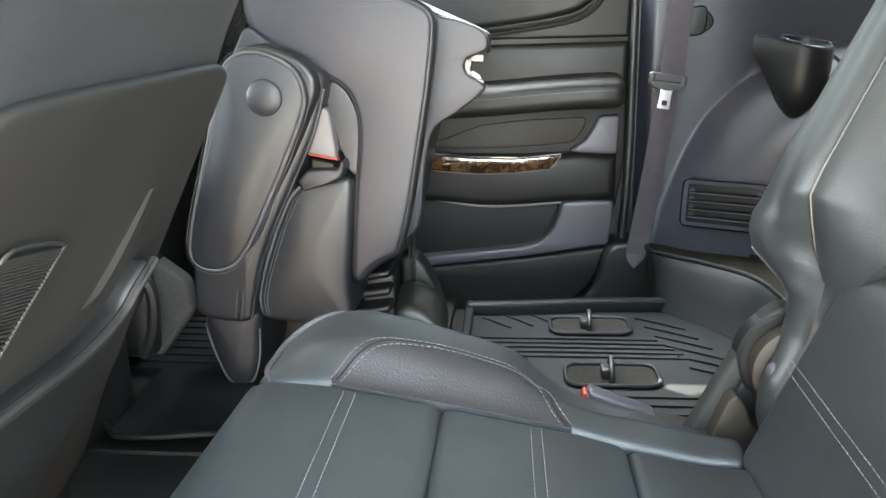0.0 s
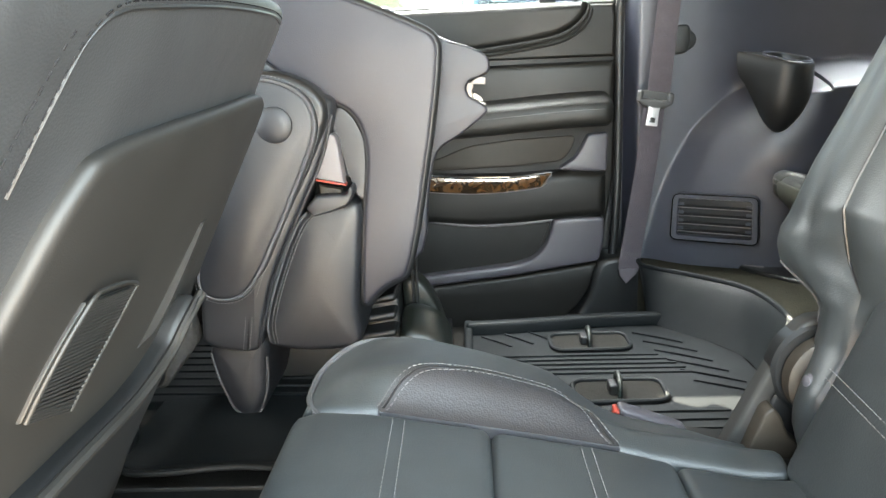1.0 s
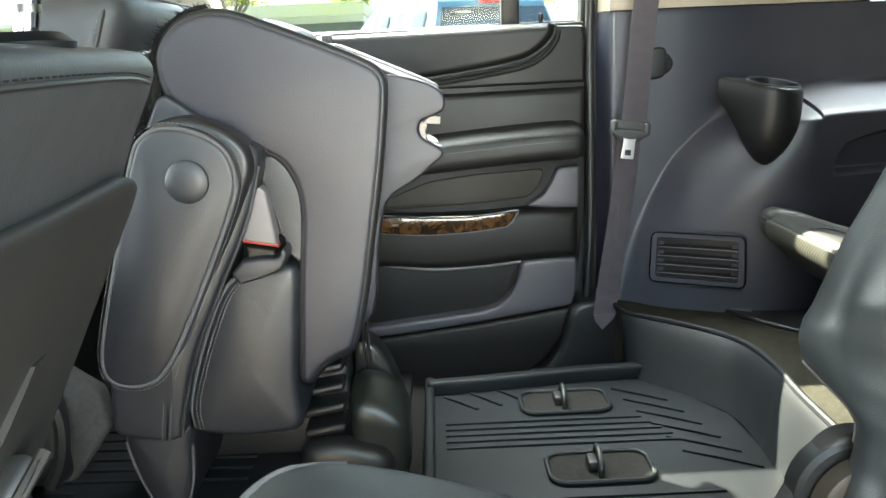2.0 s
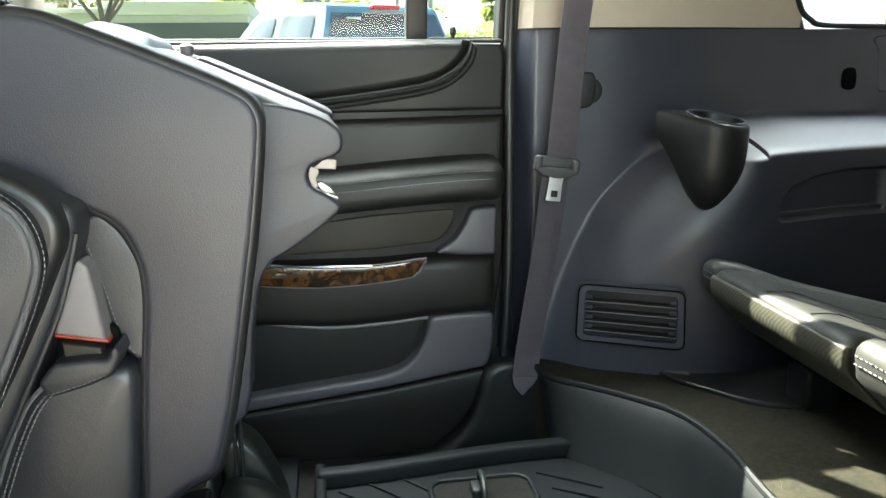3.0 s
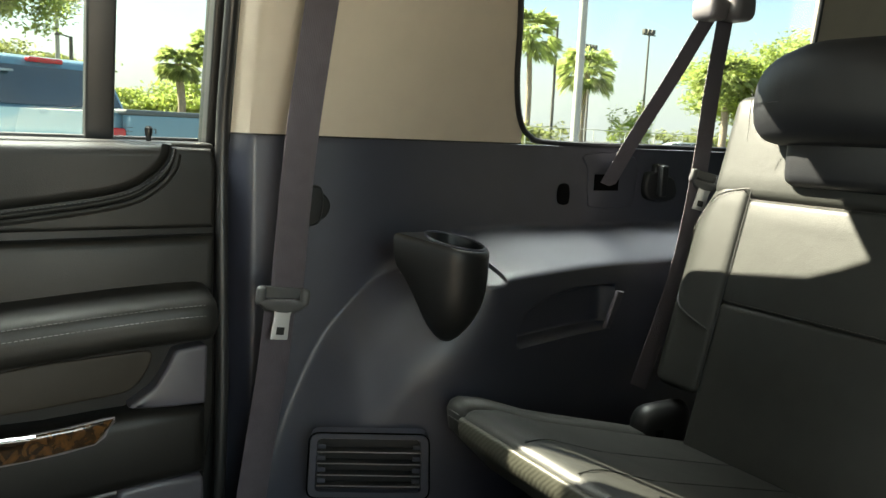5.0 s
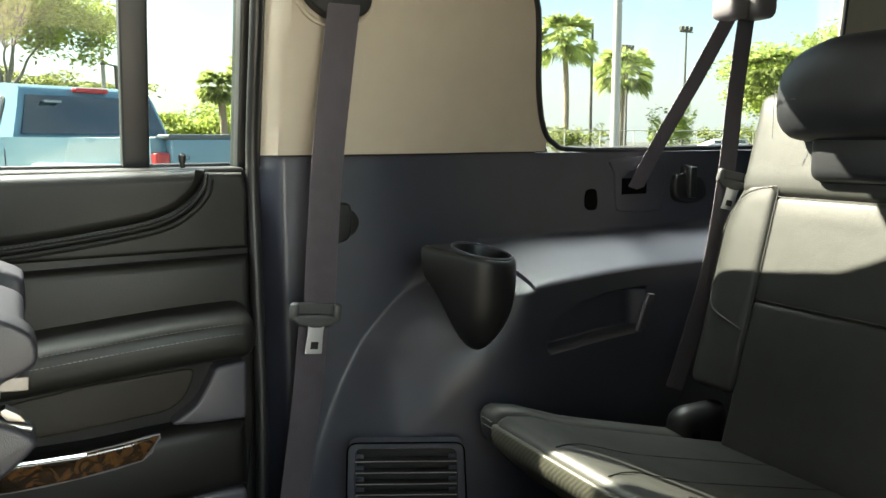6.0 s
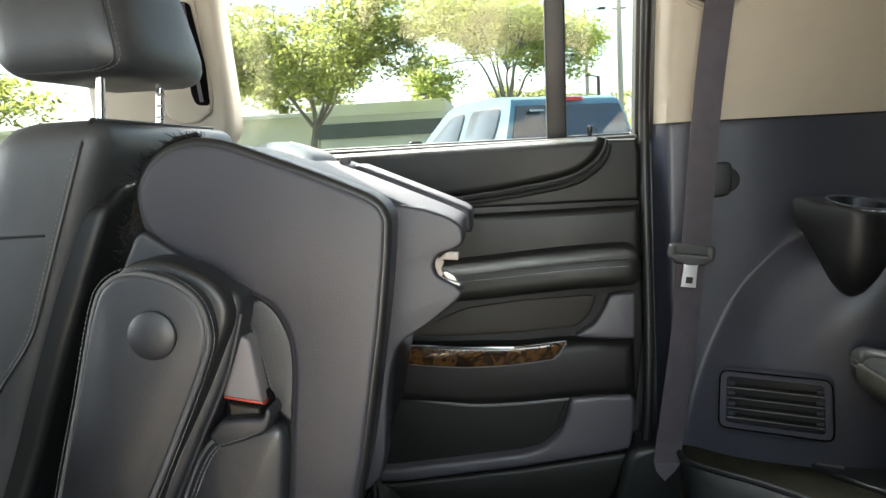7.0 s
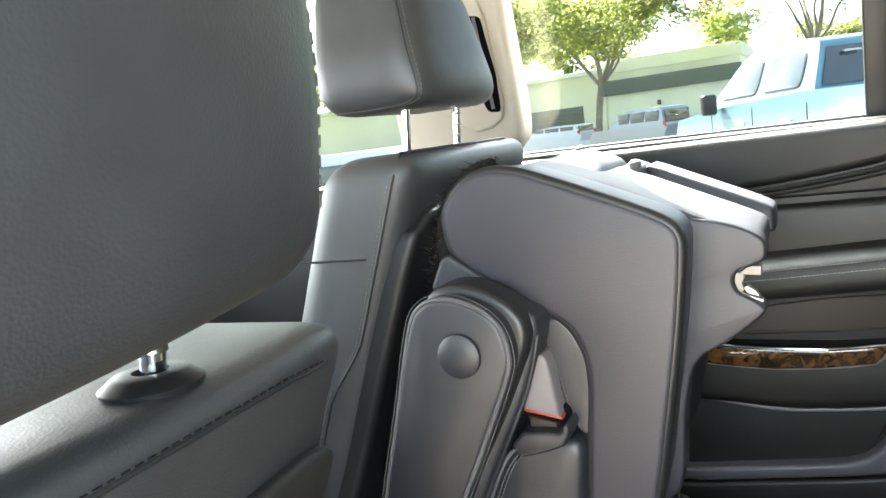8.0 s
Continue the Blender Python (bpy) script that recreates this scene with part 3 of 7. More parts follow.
wood_shape = [(0.0, 0.298), (0.05, 0.312), (0.10, 0.319), (0.18, 0.311), (0.282, 0.308), (0.34, 0.312), (0.387, 0.317), (0.378, 0.303), (0.362, 0.284), (0.28, 0.275), (0.2, 0.273), (0.12, 0.279), (0.04, 0.29)]
part("wood_strip", prism(wood_shape, facing_door(1.693), 0.010, 0.004), M_BURL, door, "glossy dark burl wood strip")
part("wood_rim", tube([(x, 1.688, z) for x, z in curve(wood_shape, 2, True)], 0.0022, 6, True), M_GREYPLASTIC, door)
part("chrome_line", tube([(x, 1.6815, z) for x, z in curve([(0.06, 0.317), (0.10, 0.3195), (0.18, 0.3125), (0.29, 0.309)], 6)], 0.0036, 8), M_CHROME, door, "bright chrome line above the wood")
part("pocket_lining", prism([(-0.62, 0.06), (0.30, 0.07), (0.35, 0.10), (0.39, 0.20), (-0.62, 0.21)], facing_door(1.735), 0.008, 0.003), M_DOORPLASTIC, door)
part("pocket_lip", tube([(x, 1.702, z) for x, z in curve([(-0.5, 0.235), (0.0, 0.228), (0.08, 0.212), (0.2, 0.194), (0.30, 0.195), (0.39, 0.202)], 6)], 0.0032, 8), M_GREYPLASTIC, door)
part("pocket_frame", prism(fillet([(-0.62, 0.04), (-0.3, 0.04), (0.055, 0.043), (0.307, 0.071), (0.50, 0.10), (0.511, 0.15), (0.511, 0.206), (0.45, 0.208), (0.392, 0.204), (0.386, 0.17), (0.372, 0.135), (0.34, 0.107), (0.30, 0.096), (0.055, 0.070), (-0.3, 0.066), (-0.62, 0.066)], 0.012), facing_door(1.742), 0.045, 0.008), M_GREYBAND, door, "smooth grey band framing the map pocket")
part("lower_panel", prism(fillet([(-0.62, -0.083), (-0.2, -0.08), (0.2, -0.072), (0.39, -0.06), (0.445, -0.015), (0.476, 0.03), (0.498, 0.096), (0.307, 0.068), (0.055, 0.041), (-0.3, 0.036), (-0.62, 0.036)], 0.012), facing_door(1.742), 0.046, 0.008), M_DOORPLASTIC, door, "plain black lower door panel")
lock = part("lock_pin", lathe([(0.0035, 0), (0.0035, 0.014), (0.0052, 0.017), (0.0055, 0.026), (0.003, 0.029)], (0.449, 1.757, 0.684), 16), M_SEAL, door, "black knobbed lock pin")
part("lock_ring", lathe([(0.006, 0), (0.014, 0.001), (0.013, 0.004), (0.006, 0.005)], (0.449, 1.757, 0.6835), 20), M_SEAL, lock)
part("sill_trim", rbox((-0.62, 1.735, 0.672), (0.536, 1.83, 0.692), 0.007, (8, 2, 2)), M_LEATHER, door)
part("window_divider", rbox((0.371, 1.795, 0.685), (0.409, 1.825, 1.18), 0.004, (2, 2, 8), lean), M_SEAL, door, "black upright bar between the panes")
part("window_post", rbox((0.536, 1.785, 0.685), (0.553, 1.835, 1.18), 0.004, (2, 2, 8), lean), M_SEAL, door)
part("window_post", rbox((-0.34, 1.785, 0.685), (-0.31, 1.835, 1.18), 0.004, (2, 2, 8), lean), M_SEAL, door)
part("window_rubber", rbox((-0.34, 1.80, 0.688), (0.53, 1.825, 0.697), 0.003, (8, 2, 2)), M_SEAL, door)
part("window_pane", rbox((-0.33, 1.81, 0.685), (0.374, 1.814, 1.18), 0.001, (1, 1, 6), lean), M_GLASS, door, "clear wound-up door window").visible_shadow = False
part("window_pane", rbox((0.408, 1.81, 0.685), (0.54, 1.814, 1.18), 0.001, (1, 1, 6), lean), M_GLASS, door, "small fixed pane behind the divider").visible_shadow = False
mark = [join(rbox((0.428, 1.8085, 0.703), (0.437, 1.809, 0.704), 0.0002), rbox((0.428, 1.8085, 0.709), (0.437, 1.809, 0.710), 0.0002))]
part("glass_mark", join(mark[0], rbox((0.463, 1.8082, 0.702), (0.470, 1.8088, 0.7032), 0.0002), rbox((0.463, 1.8082, 0.7075), (0.470, 1.8088, 0.7087), 0.0002), rbox((0.463, 1.8082, 0.702), (0.4642, 1.8088, 0.7087), 0.0002), rbox((0.4688, 1.8082, 0.702), (0.470, 1.8088, 0.7087), 0.0002)), M_SEAL, door, "small dark printed marks")

structure("trim_front_door", prism([(-2.1, -0.09), (-0.64, -0.085), (-0.64, 0.675), (-2.1, 0.64)], facing_door(1.80), 0.08, 0.02), M_PLASTIC, "black front passenger door panel", "car door")
structure("window_front", rbox((-1.7, 1.785, 0.66), (-0.44, 1.789, 1.18), 0.001, (1, 1, 6), lean), M_GLASS, "clear front passenger window", "window")

structure("wall_door_jamb_low", rbox((0.49, 1.775, -0.12), (0.66, 1.865, 0.684), 0.01, (2, 2, 4)), M_SEAL, "dark door jamb below the window", "door jamb")
structure("wall_door_jamb", rbox((0.549, 1.77, 0.684), (0.66, 1.86, 1.2), 0.01, (2, 2, 8), lean), M_SEAL, "dark door jamb behind the seals", "door jamb")
structure("wall_lower_body", rbox((-2.1, 1.76, -0.5), (2.3, 1.90, -0.07), 0.02), M_SEAL, "dark body side under the door", "car body")
# seals and sill between door and trim
structure("trim_door_seal", tube(curve([(0.47, 1.715, -0.05), (0.513, 1.715, 0.02), (0.534, 1.717, 0.12), (0.543, 1.72, 0.30), (0.544, 1.725, 0.5), (0.545, 1.73, 0.70), (0.545, 1.68, 0.90), (0.545, 1.605, 1.2)], 6), 0.010, 10), M_SEAL, "black rubber seal round the door opening", "door seal")
structure("trim_sill", prism(curve([(0.496, 0.10), (0.545, 0.115), (0.575, 0.11), (0.60, 0.07), (0.605, 0.0), (0.61, -0.07), (0.5, -0.08), (0.39, -0.07), (0.443, -0.03), (0.474, 0.02)], 3, True), facing_door(1.76), 0.085, 0.015), M_PLASTIC, "black moulded sill cover at the door", "sill")
structure("trim_sill_long", rbox((-0.6, 1.58, -0.13), (0.60, 1.72, -0.062), 0.02), M_PLASTIC, "black door sill cover along the floor", "sill")

# middle pillar of the far side
mid_pillar = thing("wall_middle_pillar", (-0.33, 1.68, 0.0), "beige pillar cover with a dark belt slot", "pillar", kind="structure")
pil = [(-0.46, 0.60), (-0.30, 0.60), (-0.235, 0.70), (-0.205, 0.735), (-0.197, 0.80), (-0.196, 0.98), (-0.19, 1.2), (-0.47, 1.2), (-0.46, 0.9)]
def pillar_plane(u, v, w):
    return lean(Vector((u, 1.72 - w, v)))
part("pillar_cover", prism(curve(pil, 3, True), pillar_plane, 0.055, 0.018), M_BEIGE, mid_pillar)
part("slot_rim", prism(curve([(-0.318, 0.77), (-0.235, 0.77), (-0.23, 0.87), (-0.24, 0.985), (-0.318, 0.98)], 3, True), pillar_plane, 0.061, 0.005), M_BEIGE, mid_pillar)
# Raised black plate paints the shade of a slot left uncut.
part("belt_slot_shade", prism(fillet([(-0.258, 0.785), (-0.234, 0.783), (-0.230, 0.85), (-0.238, 0.955), (-0.266, 0.960), (-0.264, 0.80)], 0.008), pillar_plane, 0.0635, 0.001), M_HOLLOW_SHADE, mid_pillar, "black plate painting the shade of the upright belt slot")
part("belt_guide", tube([(-0.282, 1.655, 0.79), (-0.282, 1.613, 0.96)], 0.008, 10), M_BEIGE, mid_pillar)
part("belt_webbing", ribbon([(-0.246, 1.628, 0.79), (-0.250, 1.590, 0.955)], 0.007), M_BELT, mid_pillar)

# fittings of the side trim
vent_n = Vector((-0.085, -0.162, 0)).normalized()
vent_u = Vector((0.162, -0.085, 0)).normalized()
VENT = Matrix(((vent_u.x, 0, vent_n.x, 0.7375), (vent_u.y, 0, vent_n.y, 1.6077), (0, 1, 0, 0.215), (0, 0, 0, 1)))
vent = thing("air_vent", (0.735, 1.60, 0.209), "black slatted air vent in the side trim", "air vent")
def vent_plane(u, v, w):
    return VENT @ Vector((u, v, w))
frame_out = fillet([(-0.094, -0.052), (0.094, -0.052), (0.090, 0.053), (-0.090, 0.053)], 0.016, 5)
frame_in = fillet([(-0.080, -0.040), (0.080, -0.040), (0.077, 0.043), (-0.077, 0.043)], 0.008, 5)
# Shallow black backing paints in the shade of a deep vent.
part("backing", prism(frame_in, vent_plane, 0.001, 0.0004), M_SEAL, vent, "black plate painting the shaded hollow behind the slats")
part("vent_frame", ring(frame_out, frame_in, vent_plane, 0.011), M_TRIM, vent)
part("frame_groove", tube([vent_plane(p[0], p[1], 0.0100) for p in frame_out], 0.0014, 6, True), M_HOLLOW_SHADE, vent)
# Near-black slats and paler edges put shade and caught light into colour.
for v in (0.0235, 0.0050, -0.0135, -0.0310):
    slat = part("slat", moved(rbox((-0.079, 0.0, -0.0008), (0.079, 0.009, 0.0008), 0.0005), VENT @ pose(0, v, 0.0112, -62)), M_SEAL, vent)
    part("slat_edge_highlight", moved(tube([(-0.079, v, 0.0116), (0.079, v, 0.0116)], 0.0010, 6), VENT), M_GREYPLASTIC, slat)
    for side in (-1, 1):
        part("slat_bracket", moved(rbox((0.066, -0.0005, -0.0008), (0.078, 0.0105, 0.0008), 0.0005) if side > 0 else rbox((-0.078, -0.0005, -0.0008), (-0.066, 0.0105, 0.0008), 0.0005), VENT @ pose(0, v, 0.0060, 8)), M_TRIM, slat)
for s in (-1, 1):
    part("screw_cap", moved(lathe([(0.004, 0), (0.004, 0.002), (0.002, 0.004)], (0, 0, 0), 12), VENT @ pose(0.074 * s, -0.046, 0.006)), M_PLASTIC, vent)

cup = thing("cup_holder", (0.855, 1.62, 0.40), "black plastic cup holder moulded onto the side trim", "cup holder")
def drop_radius(angle, r, reach):
    """Outline of a circle drawn out to a corner towards the front of the car."""
    off = abs((angle - radians(168) + math.pi) % (2 * math.pi) - math.pi)
    if reach <= r:
        return r
    edge = math.acos(r / reach)
    return r / math.cos(edge - off) if off < edge else r
def cup_body():
    bm, rows, n = bmesh.new(), [], 64
    for h, r, reach in ((0.557, 0.050, 0.094), (0.554, 0.053, 0.099), (0.548, 0.054, 0.101), (0.525, 0.0535, 0.100), (0.508, 0.053, 0.095), (0.495, 0.0525, 0.082), (0.475, 0.050, 0.066), (0.457, 0.0455, 0.053), (0.44, 0.039, 0.042), (0.425, 0.030, 0.031), (0.412, 0.019, 0.019), (0.405, 0.009, 0.0), (0.403, 0.002, 0.0)):
        low = sstep(0.52, 0.40, h)
        rows.append([bm.verts.new((0.866 - 0.012 * low + rr * math.cos(a), 1.594 - 0.006 * low + rr * math.sin(a), h - (0.13 * rr * math.cos(a) - 0.16 * rr * math.sin(a)) * (1 - low))) for a, rr in ((2 * math.pi * k / n, drop_radius(2 * math.pi * k / n, r, reach)) for k in range(n))])
    for a, b in zip(rows, rows[1:]):
        for k in range(n):
            bm.faces.new((a[k - 1], a[k], b[k], b[k - 1]))
    bm.faces.new(rows[-1])
    inner = [[bm.verts.new((0.866 + r * math.cos(2 * math.pi * k / n), 1.594 + r * math.sin(2 * math.pi * k / n), h - 0.13 * r * math.cos(2 * math.pi * k / n) + 0.16 * r * math.sin(2 * math.pi * k / n))) for k in range(n)] for r, h in ((0.0445, 0.5575), (0.0435, 0.553), (0.041, 0.47))]
    for a, b in zip([rows[0]] + inner, inner):
        for k in range(n):
            bm.faces.new((a[k - 1], a[k], b[k], b[k - 1]))
    bm.faces.new(inner[-1])
    return bm
part("body", cup_body(), M_PLASTIC, cup)
part("rim", tube([(0.866 + 0.047 * math.cos(a), 1.594 + 0.047 * math.sin(a), 0.5585 - 0.13 * 0.047 * math.cos(a) + 0.16 * 0.047 * math.sin(a)) for a in span(0, 2 * math.pi, 40)[:-1]], 0.0022, 6, True), M_TRIM, cup)
part("back_web", prism([(0.782, 1.614), (0.846, 1.722), (0.885, 1.722), (0.885, 1.66), (0.86, 1.625), (0.81, 1.602)], plan(0.508), 0.040, 0.003), M_TRIM, cup)

hook = thing("coat_hook", (0.68, 1.69, 0.6), "small black folding coat hook on the trim", "hook")
part("plate", prism(curve([(0.655, 0.575), (0.66, 0.625), (0.672, 0.632), (0.695, 0.63), (0.698, 0.60), (0.69, 0.573)], 3, True), facing_door(1.735), 0.022, 0.005), M_SEAL, hook)
part("hook_seat", prism(curve([(0.688, 0.578), (0.688, 0.622), (0.702, 0.620), (0.712, 0.609), (0.714, 0.598), (0.709, 0.586), (0.700, 0.579)], 3, True), facing_door(1.732), 0.009, 0.003), M_PLASTIC, hook)

pull = thing("bin_handle", (1.23, 1.60, 0.42), "grey finger pull of the side bin", "handle")
part("grip", prism([(1.205, 0.385), (1.218, 0.383), (1.247, 0.45), (1.232, 0.452)], facing_door(1.614), 0.008, 0.003), M_GREYBAND, pull)

bezel = thing("belt_bezel", (1.35, 1.78, 0.6), "black plastic belt outlet plate in the side trim", "belt outlet")
part("plate", prism(curve([(1.292, 0.692), (1.30, 0.66), (1.305, 0.60), (1.32, 0.584), (1.41, 0.582), (1.43, 0.60), (1.43, 0.688)], 3, True), facing_door(1.80), 0.013, 0.003), M_TRIM, bezel)
# Black plate on the face paints the shade of the outlet.
part("opening", prism([(1.318, 0.619), (1.385, 0.619), (1.385, 0.652), (1.318, 0.652)], facing_door(1.80), 0.0145, 0.001), M_HOLLOW_SHADE, bezel)
cap = tagged(put_mesh("blanking_cap", prism(curve([(1.228, 0.595), (1.228, 0.628), (1.252, 0.63), (1.254, 0.594)], 4, True), facing_door(1.795), 0.010, 0.003), M_HOLLOW_SHADE), "small dark hole cap in the trim", "cap")
hook3 = thing("trim_hook", (1.5, 1.78, 0.62), "black plastic belt hook on the trim", "hook")
part("plate", prism(curve([(1.455, 0.62), (1.46, 0.655), (1.48, 0.66), (1.485, 0.675), (1.505, 0.675), (1.51, 0.655), (1.54, 0.645), (1.55, 0.61), (1.52, 0.595), (1.47, 0.60)], 3, True), facing_door(1.80), 0.025, 0.006), M_PLASTIC, hook3)
part("latch", rbox((1.484, 1.760, 0.607), (1.504, 1.776, 0.674), 0.004), M_PLASTIC, hook3)

# ---- belts ----
def belt_tongue(parent, at, turn, size=1.0):
    """Plastic slider with its steel tongue."""
    m = Matrix.Translation(at) @ turn
    slider = part("slider", moved(join(rbox((-0.039 * size, -0.007, -0.014), (0.039 * size, 0.008, 0.004), 0.007, (6, 2, 2), lambda p: Vector((p.x * (1 - 0.3 * sstep(0.0, -0.014, p.z)), p.y, p.z - 0.005 * sstep(0.026, 0.008, abs(p.x)) * sstep(0.0, -0.01, p.z)))),
        *[rbox((s * 0.034 * size - 0.007, -0.006, -0.006), (s * 0.034 * size + 0.007, 0.007, 0.021), 0.006) for s in (-1, 1)],
        rbox((-0.036 * size, 0.003, 0.004), (0.036 * size, 0.008, 0.021), 0.002)), m), M_SLIDER, parent)
    outer = curve([(-0.016, -0.006), (-0.012, -0.018), (-0.013, -0.05), (-0.010, -0.053), (0.010, -0.053), (0.013, -0.05), (0.012, -0.018), (0.016, -0.006)], 3)
    part("tongue", moved(prism(outer, lambda u, v, w: Vector((u, -0.004 - w, v)), 0.0025, 0.0006), m), M_TONGUE, slider, "bright steel tongue")
    part("tongue_slot", moved(rbox((-0.006, -0.0072, -0.046), (0.006, -0.0064, -0.035), 0.0003), m), M_SEAL, slider)

belt = thing("seat_belt", (0.58, 1.66, 0.09), "brown-grey seat belt hanging beside the door", "seat belt", "seat belts")
upper = curve([(0.664, 1.640, 0.935), (0.648, 1.642, 0.82), (0.636, 1.652, 0.70), (0.625, 1.652, 0.58), (0.613, 1.64, 0.478)], 8)
part("webbing", ribbon(upper, 0.049), M_BELT, belt)
lower = curve([(0.608, 1.648, 0.474), (0.600, 1.662, 0.36), (0.588, 1.675, 0.25), (0.572, 1.672, 0.15), (0.563, 1.660, 0.105), (0.560, 1.657, 0.088)], 8)
part("webbing", ribbon(lower, 0.047), M_BELT, belt)
for side in (-0.0205, 0.0205):
    part("selvedge", dashes([(p.x + side, p.y - 0.0012, p.z) for p in upper], 0.003, 0.002, 0.0005), M_STITCH_DARK, belt)
part("sewn_end", join(*[dashes([(0.547 + dx, 1.6655 - 0.0012 * k, 0.125 - 0.005 * k), (0.585 + dx, 1.6655 - 0.0012 * k, 0.125 - 0.005 * k)], 0.003, 0.0015, 0.0007) for k in range(6) for dx in (0,)]), M_STITCH_DARK, belt)
belt_tongue(belt, (0.604, 1.632, 0.474), pose(0, 0, 0, 0, 8, 4))
part("slot_plate", prism(curve([(0.592, 0.965), (0.612, 0.925), (0.65, 0.905), (0.69, 0.910), (0.705, 0.925), (0.70, 0.94), (0.66, 0.935), (0.635, 0.95), (0.625, 0.99)], 4, True), lambda u, v, w: lean(Vector((u, 1.72 - w, v))), 0.022, 0.004), M_SEAL, belt, "black belt slot")
part("slot_plate", tube([(x, wall_y(x, z) - 0.006, z) for x, z in curve([(0.585, 0.96), (0.61, 0.915), (0.65, 0.897), (0.69, 0.90), (0.713, 0.922), (0.712, 0.945), (0.70, 0.96)], 4)], 0.004, 6), M_BEIGE, belt)
part("belt_tip", prism([(0.5375, 0.092), (0.5825, 0.092), (0.578, 0.078), (0.556, 0.056), (0.541, 0.074)], facing_door(1.6585), 0.003, 0.001), M_BELT, belt)
part("anchor", rbox((0.548, 1.676, 0.07), (0.58, 1.70, 0.105), 0.006), M_SEAL, belt)

rear_belt = thing("seat_belt", (1.45, 1.66, 0.9), "brown-grey third-row belt running into the trim outlet", "seat belt", "seat belts")
part("webbing", ribbon(curve([(1.46, 1.655, 0.965), (1.425, 1.70, 0.85), (1.385, 1.75, 0.73), (1.352, 1.785, 0.63)], 6), 0.047, across=(1, 0.1, 0)), M_BELT, rear_belt)
part("webbing", ribbon(curve([(1.495, 1.645, 0.965), (1.458, 1.63, 0.82), (1.422, 1.61, 0.68), (1.38, 1.60, 0.5), (1.332, 1.60, 0.36), (1.295, 1.60, 0.265)], 6), 0.047, across=(1, 0.05, 0)), M_BELT, rear_belt)
belt_tongue(rear_belt, (1.425, 1.598, 0.65), pose(0, 0, 0, 0, 14, -20), 0.8)
part("guide", rbox((1.425, 1.615, 0.955), (1.475, 1.675, 1.0), 0.015), M_GREYPLASTIC, rear_belt, "grey plastic belt guide")
part("guide", rbox((1.47, 1.60, 0.958), (1.535, 1.67, 1.01), 0.018), M_GREYPLASTIC, rear_belt, "grey plastic belt guide")

# ---- floor liner and mats ----
liner = thing("floor_liner", (0.45, 1.0, 0.0), "black rubber floor liner with ribs and two seat-anchor wells", "floor liner")
part("base", prism(curve([(0.18, 1.545), (0.57, 1.545), (0.605, 1.51), (0.672, 1.43), (0.718, 1.345), (0.722, 1.25), (0.715, 1.1), (0.715, 0.3), (0.18, 0.3)], 1, True), plan(-0.014), 0.014, 0.002), M_RUBBER, liner)
foot = curve([(0.585, 1.56), (0.60, 1.515), (0.67, 1.43), (0.716, 1.345), (0.722, 1.25), (0.715, 1.1), (0.715, 0.3)], 8)
top = curve([(0.582, 1.665), (0.592, 1.61), (0.688, 1.515), (0.752, 1.425), (0.768, 1.3), (0.755, 1.1), (0.755, 0.3)], 8)
def riser(i, v):
    a, b = foot[int(i)], top[int(i)]
    k = v ** 1.15
    return Vector((a.x + (b.x - a.x) * v, a.y + (b.y - a.y) * v, 0.108 * (1 - (1 - k) ** 1.4)))
part("riser", sheet(riser, list(range(len(foot))), span(0, 1, 8), (0.006, 0.004, 0)), M_RUBBER, liner, "upright rubber flank against the raised floor")
part("rim", tube([(p.x + 0.002, p.y, 0.108) for p in top], 0.006, 8), M_RUBBER, liner)
part("rim", rbox((0.182, 1.522, -0.005), (0.625, 1.548, 0.026), 0.007, (8, 2, 2), lambda p: Vector((p.x, p.y - 0.035 * sstep(0.55, 0.18, p.x), p.z))), M_RUBBER, liner)
part("rim", rbox((0.178, 0.3, -0.005), (0.196, 1.54, 0.018), 0.006, (2, 8, 2)), M_RUBBER, liner)

def well(cx, cy):
    sx, sy = 0.080, 0.046
    ring = []
    for qx, qy, a0 in ((1, 1, 0), (-1, 1, 90), (-1, -1, 180), (1, -1, 270)):
        for k in range(6):
            a = radians(a0 + 18 * k)
            ring.append(Vector((cx + qx * (sx - 0.025) + 0.025 * math.cos(a), cy + qy * (sy - 0.025) + 0.025 * math.sin(a))))
    rim = part("well_rim", tube([(p.x, p.y, 0.004) for p in ring], 0.0045, 8, True), M_RUBBER, liner)
    part("well_floor", prism(ring, plan(0.0005), 0.002, 0.0005), M_CARPET, liner, "worn dark carpet in the anchor well")
    part("striker", tube(curve([(cx - 0.004, cy - 0.03, 0.0), (cx - 0.004, cy - 0.03, 0.022), (cx - 0.002, cy, 0.032), (cx, cy + 0.03, 0.022), (cx, cy + 0.03, 0.0)], 5), 0.0048, 10), M_MOUNT, liner, "glossy black striker loop")
    part("striker", rbox((cx - 0.02, cy - 0.016, 0.001), (cx - 0.004, cy + 0.016, 0.02), 0.004), M_SEAL, liner)
well(0.436, 1.426)
well(0.452, 1.186)
ribs = []
for i in range(5):
    y = 1.355 - 0.022 * i
    ribs.append(((0.215, y + 0.004), (0.56 + 0.012 * i, y)))
for i in range(14):
    y = 1.105 - 0.03 * i
    ribs.append(((0.215, y), (0.62, y)))
for i in range(3):
    ribs.append(((0.215 + 0.05 * i, 1.475 + 0.012 * i), (0.275 + 0.045 * i, 1.415 + 0.012 * i)))
for i in range(6):
    ribs.append(((0.535 + 0.012 * i, 1.478 - 0.05 * i), (0.625 + 0.015 * i, 1.415 - 0.05 * i)))
